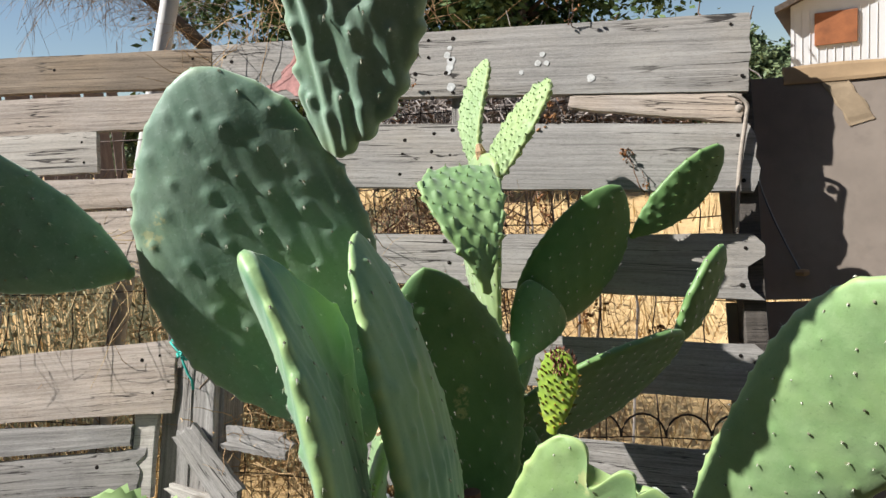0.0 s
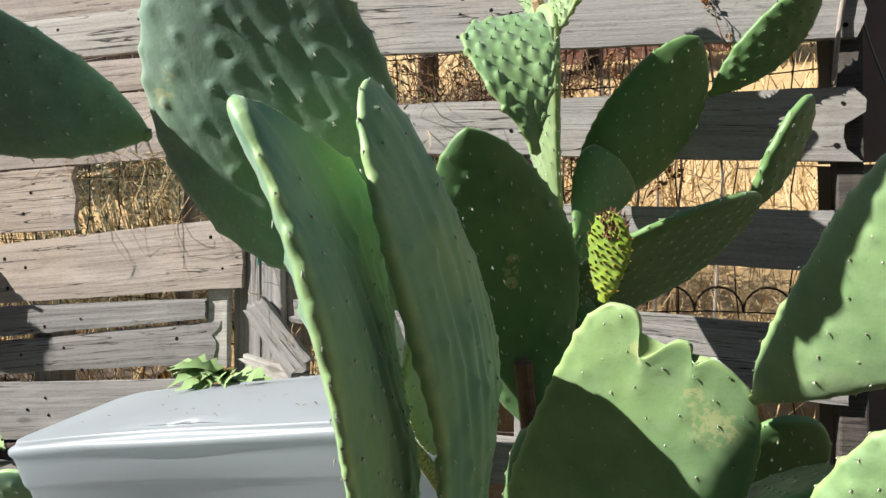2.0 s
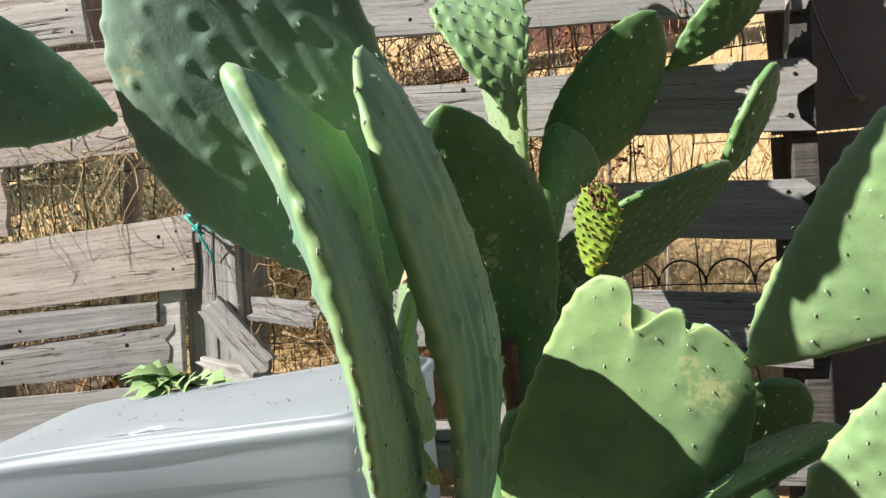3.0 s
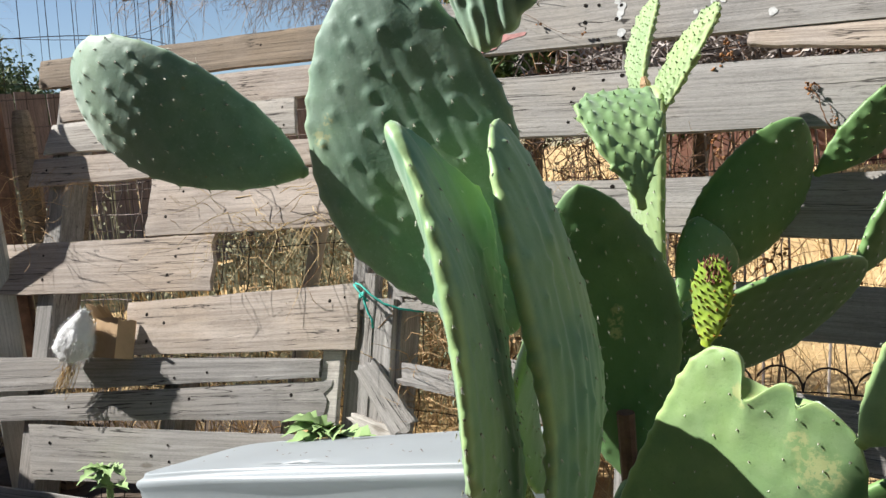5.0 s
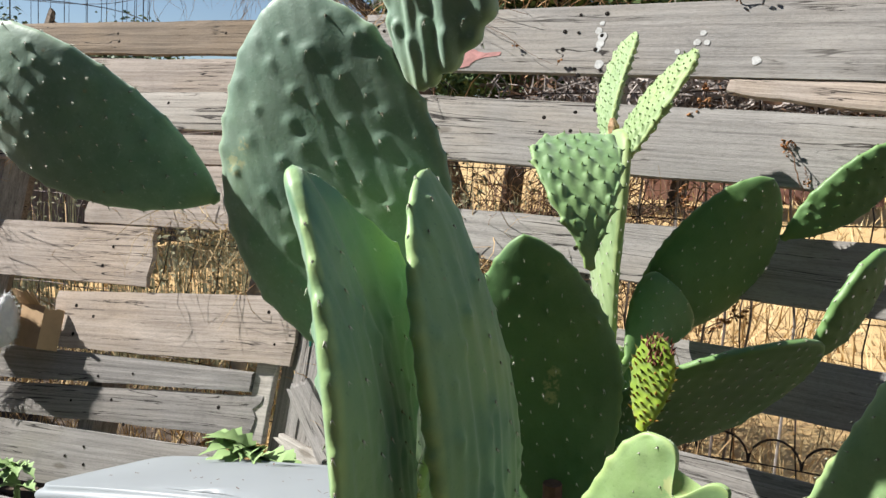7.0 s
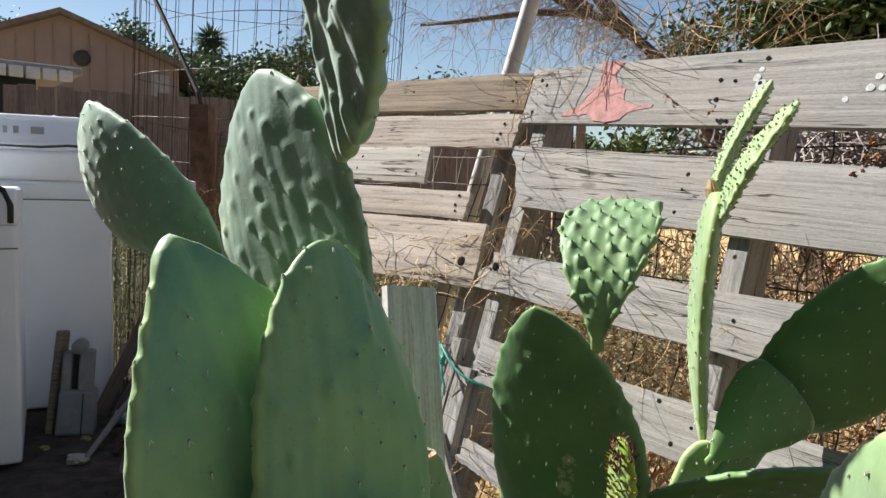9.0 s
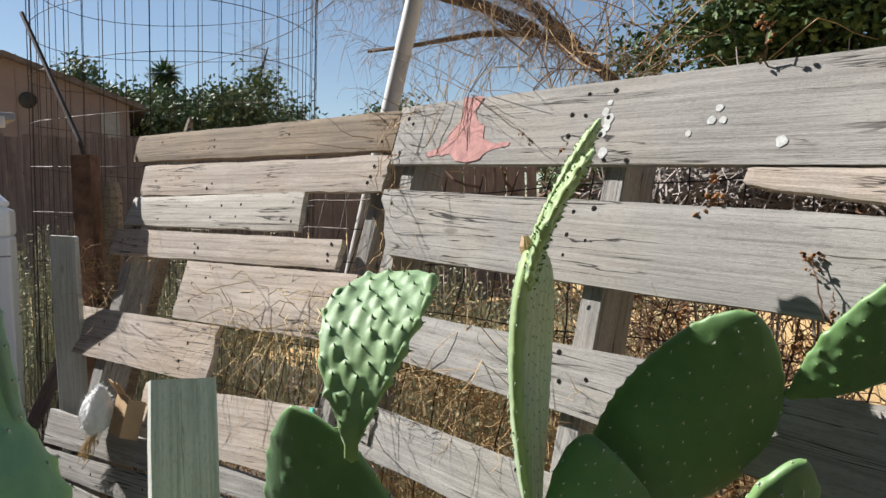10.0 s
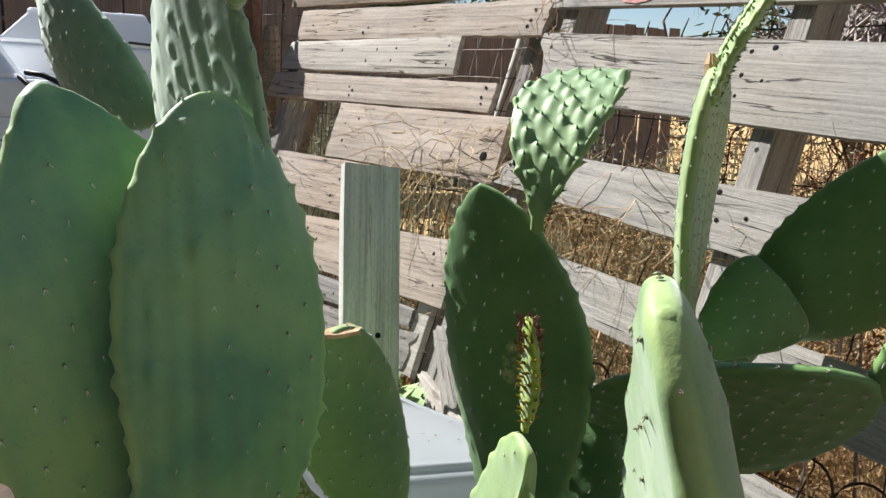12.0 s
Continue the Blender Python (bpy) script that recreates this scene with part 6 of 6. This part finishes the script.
for k in range(16):
    bm = bmesh.new()
    bmesh.ops.create_icosphere(bm, subdivisions=2, radius=rnd.uniform(0.012, 0.04))
    for v in bm.verts:
        v.co *= 1 + 0.35 * noise.noise(v.co * 30 + Vector((k, 0, 0)))
        v.co.z *= 0.6
    thing("stone", bm_mesh("stone", bm, M_SOIL), "small dusty stone on the soil", "stone", "stones on the soil", m=Matrix.Translation((rnd.uniform(-3.1, -1.9), rnd.uniform(0.75, 1.25), GROUND + 0.006)))

# litter by the machines
for x, y, tx, ty, tz in ((-3.05, 1.19, -2.98, 1.50, 0.62), (-2.98, 1.25, -2.92, 1.53, 0.50)):
    p0, p1 = Vector((x, y, GROUND)), Vector((tx, ty, tz))
    zz = (p1 - p0).normalized()
    xx = Vector((0.2, 1.0, 0.0)).cross(zz).normalized()
    mt = Matrix((xx, zz.cross(xx), zz)).transposed().to_4x4()
    thing("leaning_stake", bm_mesh("leaning_stake", box_bm((0.022, 0.055, (p1 - p0).length), (0, 0, (p1 - p0).length / 2), 0.004), M_BROWNF), "dark old wooden stake leaning on the pallet end", "stake", "leaning stakes", m=Matrix.Translation(p0) @ mt)
bot = root("plastic_bottle", (-2.86, 1.24, GROUND), "crushed white plastic bottle with a green cap on the soil", "bottle")
q = Soup()
q.tube([(-2.90, 1.30, GROUND + 0.034), (-2.88, 1.27, GROUND + 0.036), (-2.85, 1.225, GROUND + 0.035), (-2.84, 1.21, GROUND + 0.034)], [0.026, 0.036, 0.034, 0.018], 14)
part("body", q.mesh("body", M_ENAMEL, True), bot)
q = Soup()
q.tube([(-2.84, 1.21, GROUND + 0.034), (-2.828, 1.192, GROUND + 0.033)], [0.021, 0.020], 14)
part("cap", q.mesh("cap", M_TWINE), bot, "faded green cap")
q = Soup()
q.tube([(-2.50, 1.00, GROUND + 0.012), (-2.62, 1.08, GROUND + 0.03), (-2.75, 1.18, GROUND + 0.07), (-2.86, 1.30, GROUND + 0.13)], [0.010, 0.012, 0.014, 0.015], 7)
thing("dead_branch", q.mesh("dead_branch", M_TWIG), "bleached grey branch lying on the soil", "branch", "branches on the soil")
for x, y, size in ((-2.50, 0.97, 0.036), (-2.72, 0.91, 0.016), (-2.74, 1.06, 0.018)):
    bm = bmesh.new()
    bmesh.ops.create_icosphere(bm, subdivisions=3, radius=1.0)
    for v in bm.verts:
        k = 1 + 0.5 * noise.noise(v.co * 1.7 + Vector((x * 9, 0, 0))) + 0.25 * noise.noise(v.co * 4.0)
        v.co = Vector((v.co.x * size * 1.2, v.co.y * size, v.co.z * size * 0.55)) * k
    thing("crumpled_paper", bm_mesh("crumpled_paper", bm, M_CORK if size < 0.02 else M_WOODPALE), "dirty crumpled paper scrap on the soil", "paper", "paper scraps", m=Matrix.Translation((x, y, GROUND + size * 0.4)))

# brown board fence
bf = root("board_fence", (-7.4, 2.6, GROUND), "tall dark brown board fence across the yard", "fence")
p0, p1 = Vector((-8.1, -1.2, 0)), Vector((-5.6, 7.6, 0))
dirv = (p1 - p0).normalized()
slat = box_bm((0.138, 0.02, 1.88), (0, 0, 0.94), 0.003, 1)
slat_me = bm_mesh("slat", slat, M_BROWNF)
for k in range(int((p1 - p0).length / 0.145)):
    p = p0 + dirv * 0.145 * k
    part("slat", slat_me, bf, m=Matrix.Translation((p.x, p.y, GROUND + rnd.uniform(-0.02, 0.02))) @ pose(0, 0, 0, 0, rnd.uniform(-0.6, 0.6), math.degrees(math.atan2(dirv.y, dirv.x))))
for z in (0.5, 1.5):
    q = Soup()
    q.tube([p0 + Vector((-0.03, 0, z)), p1 + Vector((-0.03, 0, z))], 0.03, 4)
    part("rail", q.mesh("rail", M_BROWNF), bf)


def gable_house(name, apex, half, wall_z, deep, along, inward, wall_m, roof_m, label, pitch=0.39):
    ob = root(name, (apex[0], apex[1], GROUND), label, "house")
    a, inn, A = Vector(along).normalized(), Vector(inward).normalized(), Vector(apex)
    eave_z = A.z - pitch * half
    g = Vector((A.x, A.y, 0))
    f = [g - a * half + Vector((0, 0, GROUND)), g + a * half + Vector((0, 0, GROUND)), g + a * half + Vector((0, 0, eave_z - 0.1)), A - Vector((0, 0, 0.1)), g - a * half + Vector((0, 0, eave_z - 0.1))]
    bk = [p + inn * deep for p in f]
    part("wall", mesh_of("wall", f + bk, [(0, 1, 2, 3, 4), (9, 8, 7, 6, 5), (1, 6, 7, 2), (0, 4, 9, 5)], wall_m), ob)
    over = 0.25
    for s in (-1, 1):
        top0, top1 = A - inn * over, A + inn * (deep + over)
        e = a * s * (half + 0.3) - Vector((0, 0, pitch * (half + 0.3)))
        t = Vector((0, 0, 0.10))
        vs = [top0, top0 + e, top1 + e, top1]
        vs += [v - t for v in vs]
        part("roof", mesh_of("roof", vs, [(0, 1, 2, 3), (7, 6, 5, 4), (0, 4, 5, 1), (1, 5, 6, 2), (3, 2, 6, 7), (0, 3, 7, 4)], roof_m), ob)
    return ob, g, a, inn


hs, g, a, inn = gable_house("house", (-15.3, 3.8, 4.22), 2.1, 0, 9, (0.28, 0.96, 0), (-0.96, 0.28, 0), M_HOUSE, M_ROOF, "tan house with a low gable roof behind the board fence")
for k in range(14):
    off = -2.0 + 4.0 * k / 13
    q = Soup()
    p = g + a * off - inn * 0.012
    q.tube([p + Vector((0, 0, 1.6)), p + Vector((0, 0, 4.0 - 0.39 * abs(off)))], 0.012, 4)
    part("batten", q.mesh("batten", M_HOUSE), hs)
q = Soup()
q.dome(g + a * 0.35 - inn * 0.03 + Vector((0, 0, 3.35)), -inn, 0.16, 0.08, 10)
part("round_vent", q.mesh("round_vent", M_DARKSHED), hs, "dark round vent")
bm = box_bm((0.06, 0.35, 0.5), (0, 0, 0), 0.01)
part("window", bm_mesh("window", bm, M_GREYPL), hs, m=Matrix.Translation(g + a * 1.75 - inn * 0.02 + Vector((0, 0, 2.9))))

sh = root("dark_shed", (-9.0, 1.0, GROUND), "low dark shed with a pale scalloped edge on its roof", "shed")
part("wall", bm_mesh("wall", box_bm((1.2, 2.6, 2.1), (-9.2, 0.75, 1.0), 0.01), M_DARKSHED), sh)
part("roof", bm_mesh("roof", box_bm((1.7, 3.1, 0.08), (-9.0, 0.85, 2.12), 0.01), M_GREYPL), sh)
for k in range(20):
    part("scallop", bm_mesh("scallop", box_bm((0.02, 0.13, 0.12), (-8.14, -0.65 + 0.152 * k, 2.06), 0.01), M_POLE), sh)

wh = root("white_house", (4.9, 14.0, GROUND), "white wooden house with an orange board over its window", "house")
ww = [Vector((2.79, 13.75, GROUND)), Vector((7.2, 12.6, GROUND)), Vector((7.2, 12.6, 2.75)), Vector((5.0, 13.17, 3.75)), Vector((2.79, 13.75, 2.80))]
inn2 = Vector((0.25, 0.97, 0)).normalized()
part("wall", mesh_of("wall", ww + [p + inn2 * 6 for p in ww], [(0, 1, 2, 3, 4), (9, 8, 7, 6, 5), (0, 4, 9, 5), (1, 6, 7, 2)], M_WHITEH), wh)
for i, j in ((4, 3), (3, 2)):
    e0, e1 = ww[i], ww[j]
    dd = (e0 - e1) * 0.10 if i == 4 else (e1 - e0) * 0.10
    q0, q1 = (e0 + dd, e1) if i == 4 else (e0, e1 + dd)
    vs = [q0 - inn2 * 0.25, q1 - inn2 * 0.25, q1 + inn2 * 6.2, q0 + inn2 * 6.2]
    vs = [v + Vector((0, 0, 0.10)) for v in vs] + vs
    part("roof", mesh_of("roof", vs, [(0, 1, 2, 3), (7, 6, 5, 4), (0, 4, 5, 1), (1, 5, 6, 2), (2, 6, 7, 3), (3, 7, 4, 0)], M_BARK), wh, "dark brown roof edge")
wx = (ww[1] - ww[0]).normalized()
mw = Matrix(((wx.x, inn2.x, 0, 3.43), (wx.y, inn2.y, 0, 13.56), (0, 0, 1, 2.38), (0, 0, 0, 1)))
win = part("window", bm_mesh("window", box_bm((0.62, 0.05, 0.52), (0, 0, 0), 0.008), M_ORANGE), wh, "orange-brown boarded window", m=mw)
for k in range(34):
    q = Soup()
    p = ww[0] + wx * (0.12 * k + 0.05) - inn2 * 0.008
    q.tube([p + Vector((0, 0, 1.9)), p + Vector((0, 0, 2.75))], 0.006, 4)
    part("batten", q.mesh("batten", M_WHITEH), wh)
bsf = root("sheet_fence", (-1.0, 16.0, GROUND), "red-brown corrugated sheet fence across the field", "fence")
for k in range(26):
    part("sheet_rib", bm_mesh("sheet_rib", box_bm((0.162, 0.04, 2.8), (-3.2 + 0.17 * k, 16.0, GROUND + 1.4), 0.008, 1), M_BRICK), bsf)


def tree(name, foot, height, crown, leaves, seed, leaf_m, label, leaf=0.11, low=0.35, trunk_r=0.14, bare=0):
    """A tapered trunk, forked limbs and a crown of many leaves in uneven clumps."""
    r = random.Random(seed)
    ob = root(name, foot, label, "tree")
    foot = Vector(foot)
    tr, lf = Soup(), Soup()
    top = foot + Vector((r.gauss(0, 0.05) * height, r.gauss(0, 0.05) * height, height * 0.62))
    mids = [foot.lerp(top, t) + Vector((r.gauss(0, .05), r.gauss(0, .05), 0)) * height * 0.25 for t in (0.33, 0.66)]
    tr.tube([foot - Vector((0, 0, 0.1)), *mids, top], [trunk_r, trunk_r * 0.8, trunk_r * 0.6, trunk_r * 0.4], 8)
    clumps = []
    for k in range(22):
        st = foot.lerp(top, r.uniform(low, 1.0))
        d = Vector((r.gauss(0, 1), r.gauss(0, 1), r.gauss(0.35, 0.5))).normalized()
        e = st + Vector((d.x * crown[0], d.y * crown[1], d.z * crown[2])) * r.uniform(0.45, 1.05)
        m = st.lerp(e, 0.5) + Vector((0, 0, r.uniform(0.0, 0.18) * crown[2]))
        tr.tube([st, m, e], [trunk_r * 0.28, trunk_r * 0.16, trunk_r * 0.05], 5)
        clumps += [(e, r.uniform(0.5, 1.0)), (m, r.uniform(0.3, 0.7))]
    part("trunk", tr.mesh("trunk", M_BARK, True), ob)
    sc = sum(crown) / 3
    for k in range(leaves):
        c, s = r.choice(clumps)
        p = c + Vector((r.gauss(0, 1), r.gauss(0, 1), r.gauss(0, 0.8))) * sc * 0.20 * s
        a = Vector((r.gauss(0, 1), r.gauss(0, 1), r.gauss(-0.3, 0.7))).normalized() * leaf * r.uniform(0.6, 1.4)
        b = a.cross(Vector((r.gauss(0, 1), r.gauss(0, 1), r.gauss(0, 1)))).normalized() * leaf * r.uniform(0.18, 0.34)
        lf.leaf(p, a, b)
    tagged(part("crown", lf.mesh("crown", leaf_m), ob), kind="stuff")
    return ob


tree("tree", (-4.6, 11.6, GROUND), 6.4, (3.0, 2.2, 2.4), 30000, 1, M_LEAFD, "large dark green leafy tree behind the fence", 0.15, 0.30, 0.20)
tree("tree", (-2.2, 13.2, GROUND), 6.0, (2.6, 2.0, 2.2), 16000, 2, M_LEAFD, "dark green leafy tree behind the fence", 0.16, 0.30, 0.16)
FAR = ((-20.1, 5.4, 5.1), (-22.3, 6.6, 5.9), (-24.5, 8.0, 6.1), (-19.5, 7.1, 4.9), (-21.7, 8.6, 5.2), (-23.4, 10.9, 5.9), (-18.6, 9.4, 4.7), (-20.6, 11.0, 4.9), (-22.5, 12.7, 5.1), (-24.0, 3.2, 6.4),
       (-24.0, 0.2, 6.2), (-19.1, 8.6, 5.4), (-21.1, 10.2, 5.3), (-18.4, 10.2, 4.3), (-20.2, 12.1, 4.9), (-19.7, 12.6, 4.4), (-21.3, 14.7, 4.6), (-16.5, 12.9, 4.0), (-27, 20, 4.2), (-22, 22, 3.9),
       (-18, 24, 3.7), (-3.4, 19.7, 3.9), (3.6, 20.0, 3.3), (1.5, 24.0, 2.6))
# distant trees take the leaf colour with haze mixed in
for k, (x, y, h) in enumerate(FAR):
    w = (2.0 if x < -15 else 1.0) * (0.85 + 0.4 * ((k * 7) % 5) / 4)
    tree("tree", (x, y, GROUND), h * 1.22, (w, w, w * 0.7), 24000, 20 + k, M_LEAFHAZE, "distant green tree behind the yard", 0.15, 0.3, 0.066)
pl = root("palm_tree", (-21.9, 9.4, GROUND), "distant shaggy palm tree", "tree")
q = Soup()
q.tube([(-21.9, 9.4, GROUND), (-21.9, 9.42, 5.4)], [0.22, 0.18], 8)
part("trunk", q.mesh("trunk", M_BARK), pl)
q = Soup()
for k in range(600):
    dv = Vector((rnd.gauss(0, 1), rnd.gauss(0, 1), rnd.gauss(-0.15, 0.7))).normalized()
    q.leaf(Vector((-21.9, 9.42, 5.45)) + dv * 0.1, dv * rnd.uniform(0.2, 0.62) + Vector((0, 0, -0.1)), dv.cross(Vector((0, 0, 1))).normalized() * 0.035)
tagged(part("crown", q.mesh("crown", M_LEAFM), pl), kind="stuff")


def bare_tree(foot, limbs, seed, label, twigs=240, rad=0.10, spread=0.9):
    """Bare limbs with hanging twigs."""
    r = random.Random(seed)
    ob = root("bare_tree", foot, label, "tree")
    sp, tw = Soup(), Soup()
    for pts in limbs:
        pts = [Vector(p) for p in pts]
        sp.tube(pts, [rad * (1 - 0.85 * i / (len(pts) - 1)) for i in range(len(pts))], 7)
        for k in range(twigs):
            i = r.randrange(len(pts) - 1)
            p = pts[i].lerp(pts[i + 1], r.random())
            d = Vector((r.gauss(-0.4, 1), r.gauss(0, 1), r.gauss(0.1, 0.8))).normalized()
            L = spread * r.uniform(0.3, 1.2)
            seg = [p]
            for _ in range(5):
                d = (d + Vector((r.gauss(0, .25), r.gauss(0, .25), r.gauss(-.10, .25)))).normalized()
                seg.append(seg[-1] + d * L / 5)
            tw.tube(seg, [0.0055, 0.0045, 0.0036, 0.003, 0.0024, 0.0016], 3, False)
            for _ in range(4):
                s0 = seg[r.randrange(1, 5)]
                d2 = (d + Vector((r.gauss(0, .6), r.gauss(0, .6), r.gauss(0, .6)))).normalized()
                tw.tube([s0, s0 + d2 * L * 0.25, s0 + d2 * L * 0.45 - Vector((0, 0, 0.05))], [0.003, 0.0024, 0.0016], 3, False)
    part("limb", sp.mesh("limb", M_BARK, True), ob)
    tagged(part("twig_mass", tw.mesh("twig_mass", M_TWIG), ob), kind="stuff")


bare_tree((-4.9, 10.6, GROUND), [[(-4.9, 10.6, GROUND), (-5.3, 10.2, 1.6), (-5.75, 9.85, 2.55), (-6.05, 9.62, 2.95), (-6.4, 9.36, 3.34), (-6.84, 9.0, 3.62), (-7.45, 8.43, 3.64), (-8.12, 7.69, 3.50), (-8.53, 7.17, 3.42)],
                                 [(-6.4, 9.36, 3.34), (-6.9, 9.1, 4.0), (-7.6, 8.6, 4.5), (-8.6, 8.0, 4.8)], [(-6.84, 9.0, 3.62), (-7.3, 8.4, 4.0), (-8.0, 7.3, 4.3), (-8.9, 6.4, 4.4)]], 4, "bare arching tree limb with fine grey twigs", 190, 0.13, 1.1)
bare_tree((-20, 11.5, GROUND), [[(-20, 11.5, GROUND), (-20, 11.5, 3), (-20.1, 11.6, 5.2), (-20, 11.9, 6.2)]], 6, "distant bare brown tree", 120, 0.12, 1.5)
# overhead line
cord("power_line", [(-30, 12, 7.0), (-18, 11.5, 6.2), (-8, 9.5, 7.2), (4, 7.5, 9.5)], 0.012, M_RUBBER, "overhead power line across the sky", "power line")
